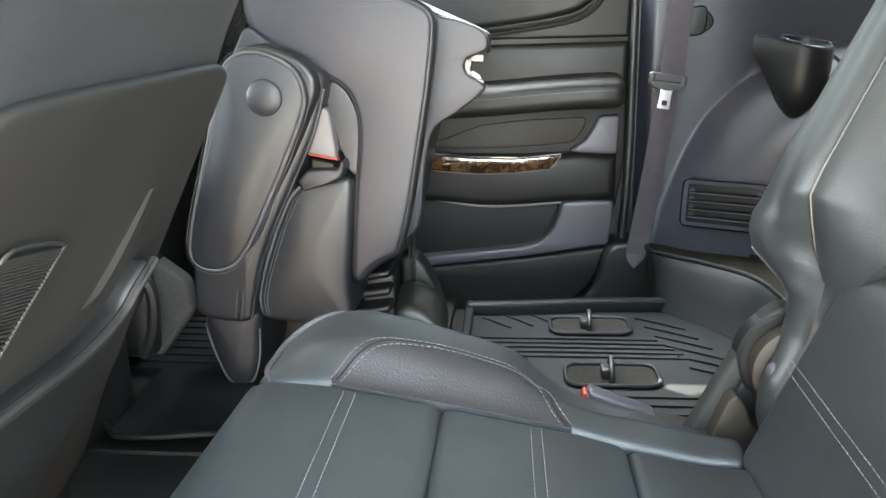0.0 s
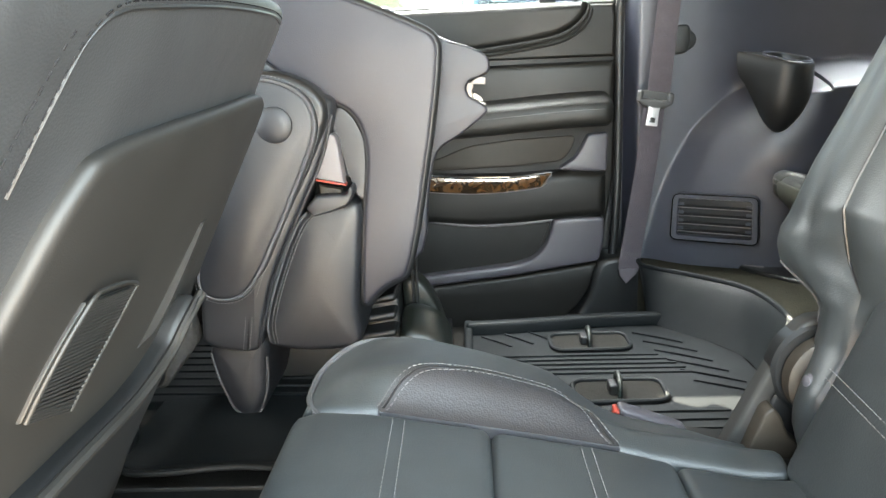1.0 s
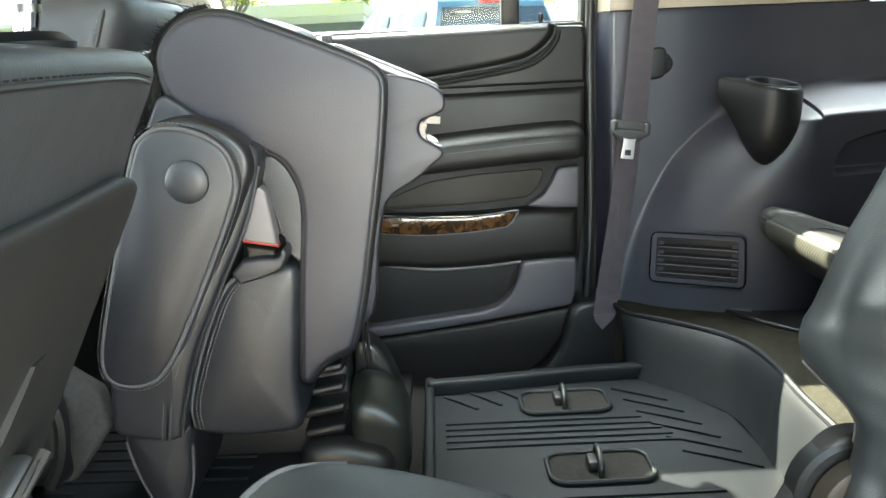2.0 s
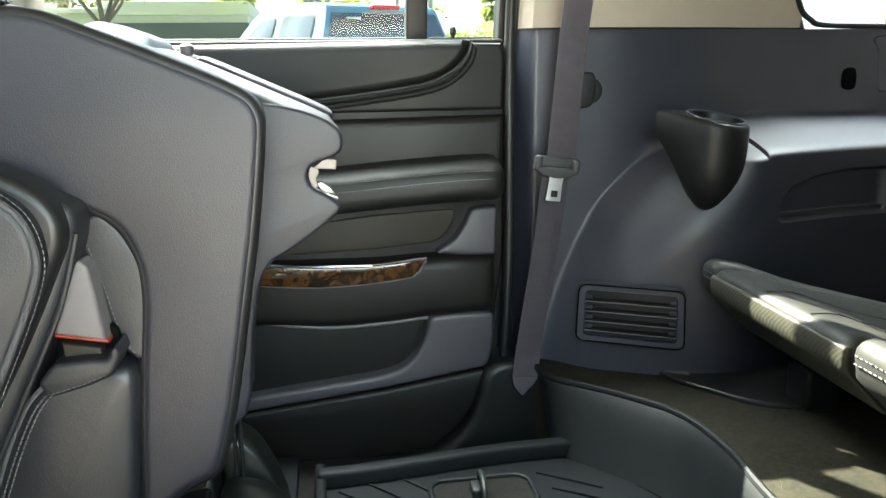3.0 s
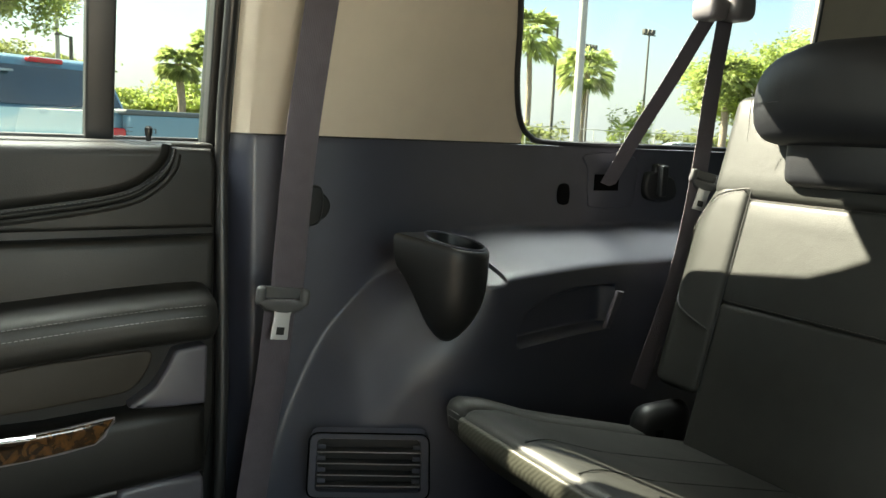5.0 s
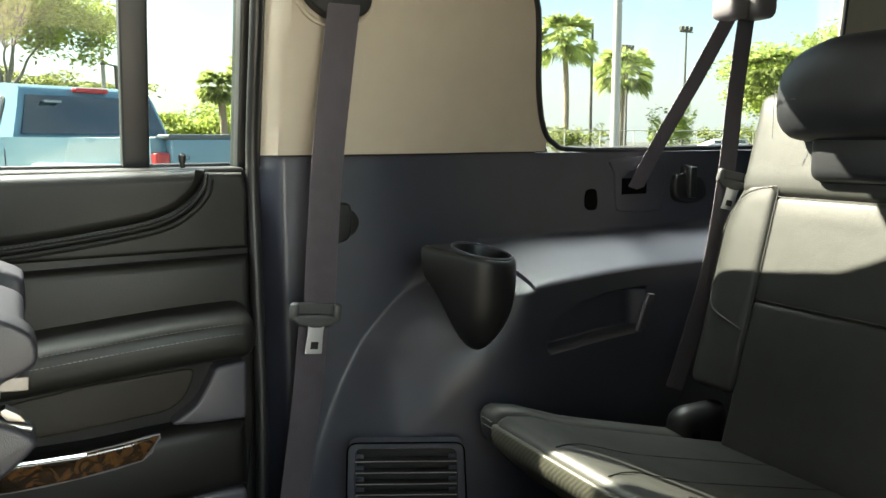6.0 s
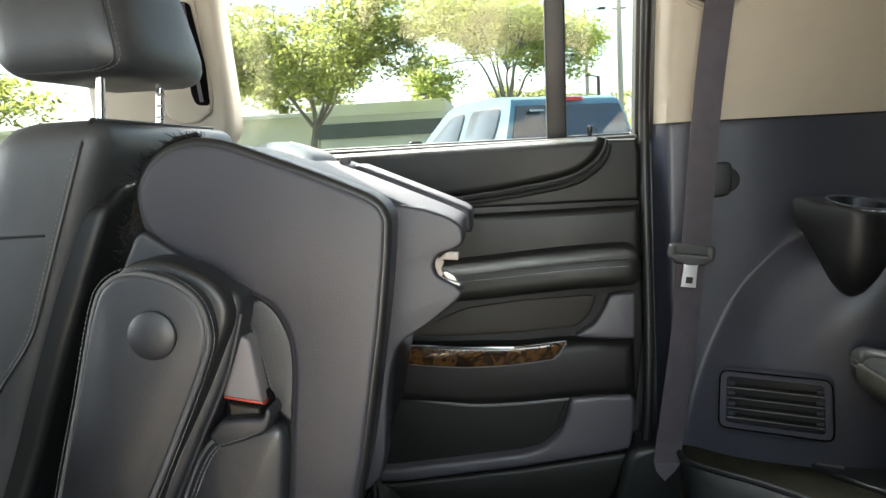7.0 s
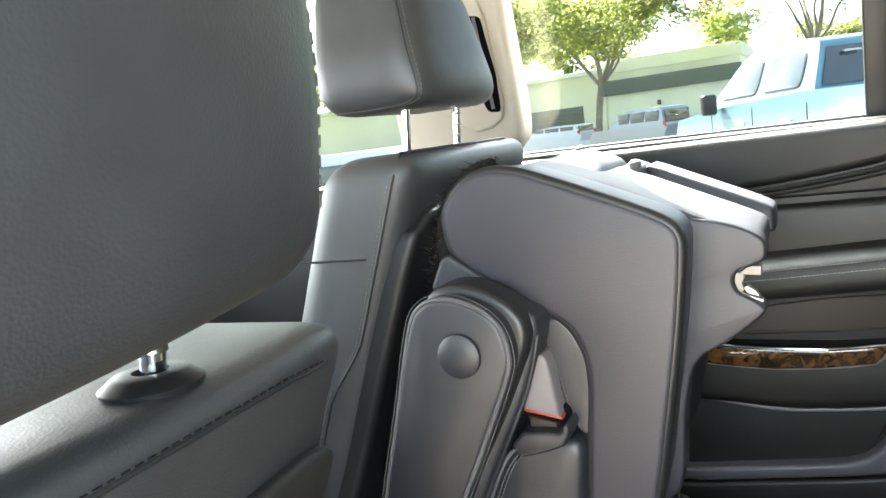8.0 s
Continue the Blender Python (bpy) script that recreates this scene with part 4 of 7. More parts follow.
for (x0, y0), (x1, y1) in ribs:
    part("rib", ribbon([(x0, y0, 0.0), ((x0 + x1) / 2, (y0 + y1) / 2, 0.0012), (x1, y1, 0.0)], 0.005, 0.006, across=(0.2, 1, 0)), M_RUBBER, liner)

mat_far = thing("floor_mat", (-0.2, 1.1, 0), "black rubber runner mat with a raised torn edge", "floor mat", "floor mats")
def mat_point(x, y):
    return Vector((x, y, 0.004 + 0.022 * sstep(0.95, 0.905, y) + 0.006 * math.sin(9 * x + 3 * y)))
def mat_edge(x):
    return 0.90 + 0.045 * sstep(-0.30, -0.36, x) + 0.004 * math.sin(31 * x)
part("sheet", sheet(lambda x, y: mat_point(x, y) + Vector((0, max(0.0, mat_edge(x) - y), 0)), span(-0.36, 0.14, 22), span(0.90, 1.18, 14), (0, 0, -0.008)), M_RUBBER, mat_far)
part("edge", tube([(x, mat_edge(x) - 0.001, mat_point(x, 0.90).z - 0.004) for x in span(-0.358, 0.14, 30)], 0.0045, 8), M_RUBBER, mat_far)
mat_ribbed = thing("floor_mat", (-0.3, 1.3, 0), "black ribbed rubber floor mat under the folded seat", "floor mat", "floor mats")
part("sheet", rbox((-0.62, 1.185, -0.016), (0.15, 1.60, 0.002), 0.003), M_RUBBER, mat_ribbed)
for i in range(8):
    part("rib", ribbon([(-0.50, 1.22 + 0.035 * i, 0.003), (-0.10, 1.205 + 0.035 * i, 0.003)], 0.008, 0.006, across=(0, 1, 0)), M_RUBBER, mat_ribbed)
mat_near = thing("floor_mat", (-0.2, 0.6, 0), "smooth black rubber floor mat behind the front seat", "floor mat", "floor mats")
part("sheet", rbox((-0.38, 0.12, -0.016), (0.12, 0.892, 0.0), 0.004), M_RUBBER, mat_near)
part("edge", tube([(-0.375, 0.12, 0.003), (-0.375, 0.888, 0.003), (0.12, 0.888, 0.003)], 0.004, 8), M_RUBBER, mat_near)

# ---- second-row seat on the near side ----
seat = thing("second_row_seat", (0.25, 0.45, 0.0), "black leather second-row seat with pale double stitching", "car seat", "car seats")
SEAT_X, SEAT_Z = (0.0, 0.02, 0.032, 0.045, 0.105, 0.205, 0.26, 0.332, 0.383, 0.46, 0.56), (0.235, 0.258, 0.269, 0.275, 0.271, 0.253, 0.243, 0.229, 0.215, 0.199, 0.195)
def seam_y(x):
    return 0.572
def panel_top(x):
    return lerp_at(x, SEAT_X, SEAT_Z)
def cushion_warp(p):
    p.y = 0.14 + (p.y - 0.14) * (seam_y(p.x) - 0.14) / 0.425
    p.z += (panel_top(p.x) - 0.274) * sstep(0.14, 0.26, p.z)
    return p
def panel(x0, x1, y0, y1, z0=0.14, z1=0.274, r=0.012):
    return rbox((x0, y0, z0), (x1, y1, z1), r, (8, 6, 2), cushion_warp)
part("cushion_panel", panel(0.02, 0.212, 0.14, 0.566), M_LEATHER_SEAT, seat)
part("cushion_panel", panel(0.210, 0.384, 0.14, 0.563), M_LEATHER_SEAT, seat)
part("cushion_panel", panel(0.382, 0.53, 0.14, 0.560), M_LEATHER_SEAT, seat)
def bolster_warp(p):
    p.y += (seam_y(p.x) - 0.562) * (1 - sstep(0.56, 0.70, p.y))
    return bolster_lift(p)
EDGE_X, EDGE_Z = (0.0, 0.03, 0.08, 0.128, 0.187, 0.246, 0.281, 0.305, 0.335, 0.365, 0.417, 0.475, 0.55), (0.245, 0.262, 0.290, 0.294, 0.281, 0.263, 0.250, 0.231, 0.212, 0.204, 0.198, 0.182, 0.17)
EDGE = curve(list(zip(EDGE_X, EDGE_Z)), 6)
EDGE_X, EDGE_Z = [p.x for p in EDGE], [p.y for p in EDGE]
def bolster_lift(p):
    k = sstep(seam_y(p.x), seam_y(p.x) + 0.085, p.y)
    swell = 0.012 * math.sin(math.pi * k) * sstep(0.04, 0.12, p.x)
    p.z += (panel_top(p.x) - 0.002) * (1 - k) + lerp_at(p.x, EDGE_X, EDGE_Z) * k + swell - 0.278
    p.y -= 0.045 * sstep(0.26, 0.46, p.x) * sstep(0.60, 0.70, p.y)
    return p
part("cushion_bolster", rbox((0.03, 0.566, 0.12), (0.50, 0.712, 0.278), 0.010, (28, 16, 3), bolster_warp), M_LEATHER_SEAT, seat)
def bolster_z(x, y):
    return bolster_lift(Vector((x, y, 0.278))).z
inlay_line = curve([(0.105, 0.579), (0.116, 0.598), (0.128, 0.612), (0.144, 0.625), (0.169, 0.636), (0.204, 0.647), (0.237, 0.651), (0.265, 0.651), (0.287, 0.648), (0.307, 0.632), (0.320, 0.602), (0.333, 0.576)], 6)
def inlay_point(u, v):
    p = inlay_line[int(u)]
    x = p.x + (lerp_at(u, (0, len(inlay_line) - 1), (0.107, 0.332)) - p.x) * v
    y = p.y + (seam_y(x) + 0.001 - p.y) * v
    return Vector((x, y, bolster_z(x, y) + 0.0012))
part("bolster_inlay", sheet(inlay_point, list(range(len(inlay_line))), span(0, 1, 12), (0, 0, -0.012)), M_PERF, seat, "finely perforated leather inlay")
part("seam", tube([(p.x, p.y, bolster_z(p.x, p.y) + 0.001) for p in inset([Vector(q) for q in inlay_line], -0.004)[1:-1]], 0.0014, 6), M_SEAL, seat)
part("stitching", dashes([(p.x, p.y, bolster_z(p.x, p.y) + 0.0016) for p in inset([Vector(q) for q in inlay_line], -0.009)[1:-1]], 0.0042, 0.0024, 0.0006), M_STITCH, seat)
part("stitching", dashes([(p.x, p.y, bolster_z(p.x, p.y) + 0.0030) for p in inlay_line]), M_STITCH, seat)
part("piping", tube(curve([(0.050, 0.570, 0.266), (0.036, 0.60, 0.268), (0.030, 0.64, 0.262), (0.032, 0.68, 0.264), (0.05, 0.703, 0.276), (0.08, 0.711, 0.287), (0.13, 0.712, 0.288)], 6), 0.0035, 8), M_PIPING, seat)
for x in (0.121, 0.132, 0.294, 0.304):
    part("stitching", dashes([(x + 0.01 * (0.57 - y), y, cushion_warp(Vector((x, y, 0.2746))).z) for y in span(0.16, seam_y(x) - 0.010, 16)]), M_STITCH, seat)
part("side_panel", rbox((0.03, 0.60, 0.02), (0.50, 0.70, 0.16), 0.03, (6, 2, 2)), M_LEATHER, seat)
part("base", rbox((0.06, 0.18, 0.0), (0.5, 0.64, 0.15), 0.02), M_PLASTIC, seat)
# backrest, leaning back
def back_plane(z):
    return 0.560 + 0.43 * (z - 0.36)
def back_panel(z0, z1, y1=0.515, x0=0.0):
    return rbox((x0, 0.16, z0), (x0 + 0.13, y1, z1), 0.02, (3, 6, 8), lambda p: Vector((p.x + back_plane(p.z), p.y, p.z)))
part("backrest", back_panel(0.185, 0.392, 0.592), M_LEATHER_SEAT, seat)
part("backrest", back_panel(0.390, 0.62, 0.53, -0.004), M_LEATHER_SEAT, seat)
part("backrest", back_panel(0.618, 0.86, 0.53), M_LEATHER_SEAT, seat)
# the wing beside it: outer edge and inner seam by height, with a notch above the recliner
WING_Z, WING_X = (0.15, 0.165, 0.184, 0.216, 0.24, 0.276, 0.312, 0.335, 0.352, 0.362, 0.371, 0.391, 0.408, 0.42, 0.475, 0.517, 0.578, 0.86), (0.556, 0.547, 0.536, 0.526, 0.527, 0.538, 0.545, 0.546, 0.536, 0.528, 0.521, 0.516, 0.519, 0.526, 0.548, 0.570, 0.599, 0.735)
SEAM_Z, SEAM_X = (0.15, 0.209, 0.238, 0.261, 0.283, 0.305, 0.362, 0.394, 0.4155, 0.441, 0.466, 0.507, 0.578, 0.86), (0.535, 0.525, 0.521, 0.523, 0.536, 0.547, 0.556, 0.551, 0.546, 0.542, 0.551, 0.569, 0.600, 0.735)
def wing_section(z):
    """The wing's outline at a height, from its inner edge round to its back."""
    high = sstep(0.345, 0.372, z)
    yo, xo = 0.655 + 0.045 * high, lerp_at(z, WING_Z, WING_X)
    ys, xs = 0.60 + 0.02 * sstep(0.362, 0.394, z), lerp_at(z, SEAM_Z, SEAM_X)
    up = sstep(0.32, 0.43, z)
    yi = 0.59 - 0.07 * up
    xi = (xs + 0.014) * (1 - up) + back_plane(z) * up
    pts = [Vector((xi + 0.012, yi - 0.004)), Vector((xi, yi))]
    for f in (0.25, 0.5, 0.75, 0.93):
        pts.append(Vector((xi + (xs - xi) * f - 0.006 * up * math.sin(math.pi * f), yi + (ys - yi) * f)))
    pts.append(Vector((xs + 0.0025, ys)))
    for f in (0.07, 0.25, 0.42, 0.5, 0.58, 0.75, 0.92):
        groove = 0.003 * up * math.exp(-((f - 0.5) / 0.07) ** 2)
        pts.append(Vector((xs + (xo - xs) * f - 0.007 * math.sin(math.pi * f) + groove, ys + (yo - ys) * f)))
    for dx, dy in ((0.0, 0.0), (0.004, 0.005), (0.012, 0.008), (0.03, 0.006), (0.09, 0.002), (0.10, -0.01)):
        pts.append(Vector((xo + dx, yo + dy)))
    pts.append(Vector((xi + 0.10, yi)))
    return pts
def wing_loft(z0, z1, n):
    bm = bmesh.new()
    rows = [[bm.verts.new((p.x, p.y, z)) for p in wing_section(z)] for z in span(z0, z1, n)]
    m = len(rows[0])
    for a, b in zip(rows, rows[1:]):
        for i in range(m):
            bm.faces.new((a[i - 1], a[i], b[i], b[i - 1]))
    bm.faces.new(rows[0]); bm.faces.new(rows[-1])
    return bm
part("backrest_bolster", wing_loft(0.15, 0.86, 110), M_LEATHER_SEAT, seat)
part("stitching", dashes([(lerp_at(z, SEAM_Z, SEAM_X) - 0.0012, 0.607 + 0.02 * sstep(0.362, 0.394, z), z) for z in span(0.365, 0.60, 50)], 0.0045, 0.0022, 0.0007), M_STITCH, seat)
part("seam", tube([(lerp_at(z, SEAM_Z, SEAM_X) + 0.0015, 0.60 + 0.02 * sstep(0.362, 0.394, z), z) for z in span(0.365, 0.60, 50)], 0.0016, 6), M_SEAL, seat)
part("piping", tube([(lerp_at(z, WING_Z, WING_X) + 0.001, 0.655 + 0.045 * sstep(0.345, 0.372, z), z) for z in span(0.318, 0.371, 20)], 0.0022, 6), M_PIPING, seat)
for dz in (0.0, 0.0085):
    part("stitching", dashes([(back_plane(0.282 + dz) - 0.0016, y, 0.282 + dz + 0.05 * (y - 0.47)) for y in span(0.2, 0.587, 16)], 0.0045, 0.0025, 0.0006), M_STITCH, seat)
# recliner: curved cover, two discs, block
cover_out = curve([(0.445, 0.14), (0.472, 0.197), (0.489, 0.233), (0.508, 0.271), (0.523, 0.299), (0.535, 0.312), (0.550, 0.318), (0.58, 0.318)], 5)
cover_in = curve([(0.58, 0.300), (0.556, 0.301), (0.538, 0.285), (0.524, 0.258), (0.509, 0.225), (0.494, 0.185), (0.482, 0.14)], 5)
part("recliner_cover", prism([*cover_out, *cover_in], facing_door(0.686), 0.021, 0.006), M_PANEL, seat, "black curved hinge cover")
hinge = part("recliner", moved(lathe([(0.002, -0.014), (0.047, -0.014), (0.051, -0.010), (0.051, 0.010), (0.047, 0.014), (0.002, 0.014)], (0, 0, 0), 40), pose(0.556, 0.676, 0.262, 90)), M_PLASTIC, seat, "black round recliner housing")
part("recliner_disc", moved(lathe([(0.002, -0.012), (0.042, -0.012), (0.046, -0.008), (0.046, 0.010), (0.042, 0.012), (0.002, 0.012)], (0, 0, 0), 40), pose(0.560, 0.650, 0.258, 90)), M_BROWN, hinge)
part("bolt", moved(lathe([(0.0082, -0.004), (0.0082, 0.002), (0.0055, 0.005), (0.001, 0.0058)], (0, 0, 0), 20), pose(0.5275, 0.622, 0.268, 0, -78, 12)), M_GREYBAND, seat, "dull steel bolt head")
part("hinge_block", prism(fillet([(0.476, 0.14), (0.479, 0.18), (0.495, 0.224), (0.503, 0.230), (0.511, 0.220), (0.520, 0.198), (0.552, 0.170), (0.62, 0.165), (0.62, 0.12), (0.476, 0.12)], 0.003), facing_door(0.700), 0.056, 0.003), M_BROWN, seat, "dark brown grained plastic hinge block")
part("hinge_base", prism(fillet([(0.47, 0.10), (0.497, 0.19), (0.52, 0.25), (0.60, 0.27), (0.64, 0.10)], 0.01), facing_door(0.712), 0.04, 0.006), M_PLASTIC, seat)
part("release_strap", ribbon(curve([(0.512, 0.592, 0.220), (0.522, 0.590, 0.204), (0.540, 0.588, 0.186)], 4), 0.012, 0.003, across=(0.3, 0.9, 0.2)), M_TONGUE, seat, "pale steel release link")
part("rear_filler", rbox((0.47, 0.20, 0.0), (0.68, 0.675, 0.172), 0.02), M_PLASTIC, seat)
bk = thing("seat_belt_buckle", (0.36, 0.74, 0.15), "dark plastic belt buckle with a red button", "buckle", "buckles")
part("housing", rbox((0.364, 0.735, 0.12), (0.444, 0.759, 0.190), 0.007, (3, 2, 2), lambda p: Vector((p.x, p.y, p.z - 0.38 * (p.x - 0.366)))), M_GREYBAND, bk)
part("stalk", ribbon([(0.440, 0.745, 0.150), (0.468, 0.742, 0.148), (0.492, 0.735, 0.142)], 0.022, 0.004, across=(0, 1, 0.3)), M_SEAL, bk)
part("button", rbox((0.3585, 0.737, 0.15), (0.365, 0.757, 0.185), 0.003), M_RED, bk, "red release button")

# ---- second-row seat of the far side, tumbled forward ----
fold = thing("folded_seat", (0.0, 1.3, 0.0), "black leather second-row seat folded and tumbled forward", "car seat", "car seats")
shell_out = curve([(-0.130, 0.640), (-0.122, 0.668), (-0.098, 0.692), (-0.064, 0.702), (-0.030, 0.699), (0.011, 0.684), (0.080, 0.656), (0.137, 0.630), (0.155, 0.612), (0.157, 0.585), (0.146, 0.50), (0.131, 0.415), (0.113, 0.318), (0.097, 0.256), (0.088, 0.240), (0.068, 0.230), (0.047, 0.216), (0.030, 0.197), (0.020, 0.196), (0.0155, 0.21), (0.020, 0.28), (0.028, 0.365), (0.036, 0.435), (0.032, 0.477), (0.017, 0.507), (-0.013, 0.526), (-0.06, 0.551), (-0.094, 0.575), (-0.122, 0.60)], 4, True)
part("seat_back_shell", prism(shell_out, facing_door(1.146), 0.028, 0.010, steps=5), M_SHELL, fold, "grey grained plastic seat-back shell")
part("shell_body", prism(inset([Vector(q[:2]) for q in (shell_out if area(shell_out) > 0 else shell_out[::-1])], 0.001), facing_door(1.215), 0.072, 0.004), M_TRIM, fold, "glossy black side of the seat back")
part("shell_edge", tube([(p.x, 1.1295, p.y) for p in inset([Vector(q[:2]) for q in (shell_out if area(shell_out) > 0 else shell_out[::-1])], 0.004)], 0.009, 10, True), M_SEAL, fold, "dark rubber edge of the shell")
bracket = curve([(0.09, 0.62), (0.148, 0.615), (0.19, 0.607), (0.222, 0.594), (0.236, 0.58), (0.235, 0.561), (0.219, 0.552), (0.204, 0.547), (0.197, 0.534), (0.203, 0.521), (0.217, 0.513), (0.231, 0.501), (0.225, 0.489), (0.186, 0.459), (0.145, 0.43), (0.128, 0.36), (0.114, 0.26), (0.06, 0.25), (0.08, 0.45)], 3, True)
part("hinge_shell", prism(bracket, facing_door(1.26), 0.042, 0.0045, steps=4), M_SHELL, fold, "grey plastic side shield with a latch notch")
part("latch", prism(fillet([(0.203, 0.542), (0.229, 0.540), (0.230, 0.551), (0.216, 0.552)], 0.0015, 3), facing_door(1.240), 0.016, 0.001), M_ZINC, fold, "pale zinc-plated latch in the notch")
part("latch_claw", prism(curve([(0.2005, 0.543), (0.1985, 0.532), (0.2035, 0.519), (0.2085, 0.522), (0.2065, 0.530), (0.2095, 0.536), (0.2085, 0.542)], 3, True), facing_door(1.240), 0.012, 0.001), M_ZINC, fold)
part("latch_claw", prism([(0.207, 0.524), (0.212, 0.526), (0.222, 0.519), (0.226, 0.512), (0.212, 0.515)], facing_door(1.244), 0.012, 0.001), M_STEEL, fold)
part("latch_bar", tube([(0.202, 1.229, 0.5195), (0.212, 1.229, 0.514), (0.229, 1.229, 0.5075)], 0.0024, 8), M_STEEL, fold)
# the rear panel of the folded backrest, seen from above
TOP_X, TOP_Z = (-0.11, -0.098, -0.064, -0.03, 0.011, 0.08, 0.145, 0.205, 0.228), (0.675, 0.690, 0.702, 0.699, 0.684, 0.656, 0.627, 0.600, 0.588)
def over_top(lift):
    return lambda p: Vector((p.x, p.y, p.z + lerp_at(p.x, TOP_X, TOP_Z) + lift))
part("seat_back_panel", rbox((-0.105, 1.208, -0.032), (0.230, 1.425, 0.0), 0.008, (20, 6, 2), lambda p: over_top(-0.003)(Vector((p.x, p.y + 0.014 * sstep(0.125, 0.15, p.x) * sstep(1.30, 1.21, p.y), p.z)))), M_SHELL, fold, "grey plastic back panel of the seat")
part("seat_back_panel", prism([(-0.12, 0.60), (-0.09, 0.66), (0.05, 0.63), (0.19, 0.57), (0.13, 0.42), (0.09, 0.25), (0.02, 0.22), (0.03, 0.45), (-0.02, 0.53)], facing_door(1.58), 0.34, 0.01), M_PLASTIC, fold)
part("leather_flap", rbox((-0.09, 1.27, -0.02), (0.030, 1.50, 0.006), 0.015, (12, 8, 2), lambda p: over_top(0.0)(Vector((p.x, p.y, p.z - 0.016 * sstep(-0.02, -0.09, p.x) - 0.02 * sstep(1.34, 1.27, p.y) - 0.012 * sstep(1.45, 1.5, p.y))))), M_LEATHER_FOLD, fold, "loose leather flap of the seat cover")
part("seat_back_panel", rbox((0.048, 1.505, -0.04), (0.232, 1.585, 0.002), 0.008, (12, 3, 2), over_top(-0.003)), M_SHELL, fold)
part("back_channel", rbox((-0.09, 1.41, -0.04), (0.224, 1.52, -0.022), 0.003, (14, 3, 2), over_top(0.0)), M_SEAL, fold, "dark channel in the back panel")
# Solid black block paints the shaded gap beside the flap.
part("flap_gap_shade", rbox((0.026, 1.40, -0.03), (0.048, 1.56, -0.004), 0.004, (3, 4, 2), over_top(0.0)), M_SEAL, fold)
part("cover_hook", lathe([(0.006, 0), (0.009, 0.004), (0.009, 0.012), (0.004, 0.016)], (0.050, 1.425, 0.665), 14), M_GREYPLASTIC, fold, "small grey cover hook")
part("cover_hook", lathe([(0.005, 0), (0.008, 0.004), (0.008, 0.012), (0.003, 0.016)], (-0.06, 1.53, 0.692), 14), M_GREYPLASTIC, fold, "small bright cover hook")
part("carpet_edge", tube(curve([(-0.07, 1.165, 0.702), (-0.10, 1.165, 0.694), (-0.134, 1.165, 0.665), (-0.150, 1.165, 0.61), (-0.160, 1.165, 0.565), (-0.168, 1.165, 0.50), (-0.176, 1.165, 0.44)], 6), 0.014, 8), M_CARPET, fold, "fuzzy dark carpet edge")
def fibres(path, count, long, seed):
    rnd = random.Random(seed)
    verts, faces = [], []
    for i in range(count):
        p = path[rnd.randrange(len(path))] + Vector((rnd.uniform(-0.009, 0.009), rnd.uniform(-0.02, 0.01), rnd.uniform(-0.012, 0.012)))
        q = p + Vector((rnd.uniform(-1, 0.2), rnd.uniform(-1, 0.2), rnd.uniform(-0.4, 0.8))) * long
        s = Vector((rnd.uniform(-1, 1), rnd.uniform(-1, 1), rnd.uniform(-1, 1))) * 0.0009
        k = len(verts)
        verts += [p + s, p - s, p + s.orthogonal(), q]
        faces += [(k, k + 1, k + 3), (k + 1, k + 2, k + 3), (k + 2, k, k + 3)]
    me = bpy.data.meshes.new("fibres")
    me.from_pydata([tuple(v) for v in verts], [], faces)
    bm = bmesh.new()
    bm.from_mesh(me)
    bpy.data.meshes.remove(me)
    return bm
fuzz_line = curve([(-0.07, 1.165, 0.702), (-0.10, 1.165, 0.694), (-0.137, 1.165, 0.665), (-0.155, 1.165, 0.61), (-0.165, 1.165, 0.565), (-0.173, 1.165, 0.50), (-0.18, 1.165, 0.44)], 10)
part("carpet_fibre", fibres(fuzz_line, 1600, 0.012, 3), M_CARPET, fold)
# armrest
arm_out = [(-0.216, 0.275), (-0.204, 0.330), (-0.175, 0.425), (-0.145, 0.528), (-0.126, 0.558), (-0.096, 0.567), (-0.058, 0.557), (-0.031, 0.535), (-0.022, 0.503), (-0.028, 0.474), (-0.055, 0.414), (-0.096, 0.331), (-0.126, 0.277), (-0.151, 0.249), (-0.180, 0.241), (-0.207, 0.249)]
arm_curve = curve(arm_out, 5, True)
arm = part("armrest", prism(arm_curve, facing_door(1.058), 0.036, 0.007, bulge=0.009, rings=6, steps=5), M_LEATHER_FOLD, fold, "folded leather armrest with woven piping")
pipe = [Vector((p.x, 0, p.y)) for p in inset([Vector(p) for p in (arm_curve if area([Vector(q[:2]) for q in arm_curve]) > 0 else arm_curve[::-1])], 0.0005)]
part("piping", tube([(p.x, 1.0265, p.z) for p in pipe], 0.0034, 8, True), M_PIPING, arm)
part("stitching", dashes([(p.x, 1.0265, p.z) for p in [Vector((q.x, 0, q.y)) for q in inset([Vector(p[:2]) for p in (arm_curve if area([Vector(k[:2]) for k in arm_curve]) > 0 else arm_curve[::-1])], -0.006)]], 0.0035, 0.0022, 0.0005), M_STITCH, arm)
part("pivot_cap", moved(lathe([(0.0262, 0), (0.0255, 0.003), (0.021, 0.006), (0.0105, 0.0078), (0.001, 0.0082)], (0, 0, 0), 32), pose(-0.077, 1.014, 0.503, 90)), M_LEATHER_FOLD, arm, "round leather-grained pivot cap")
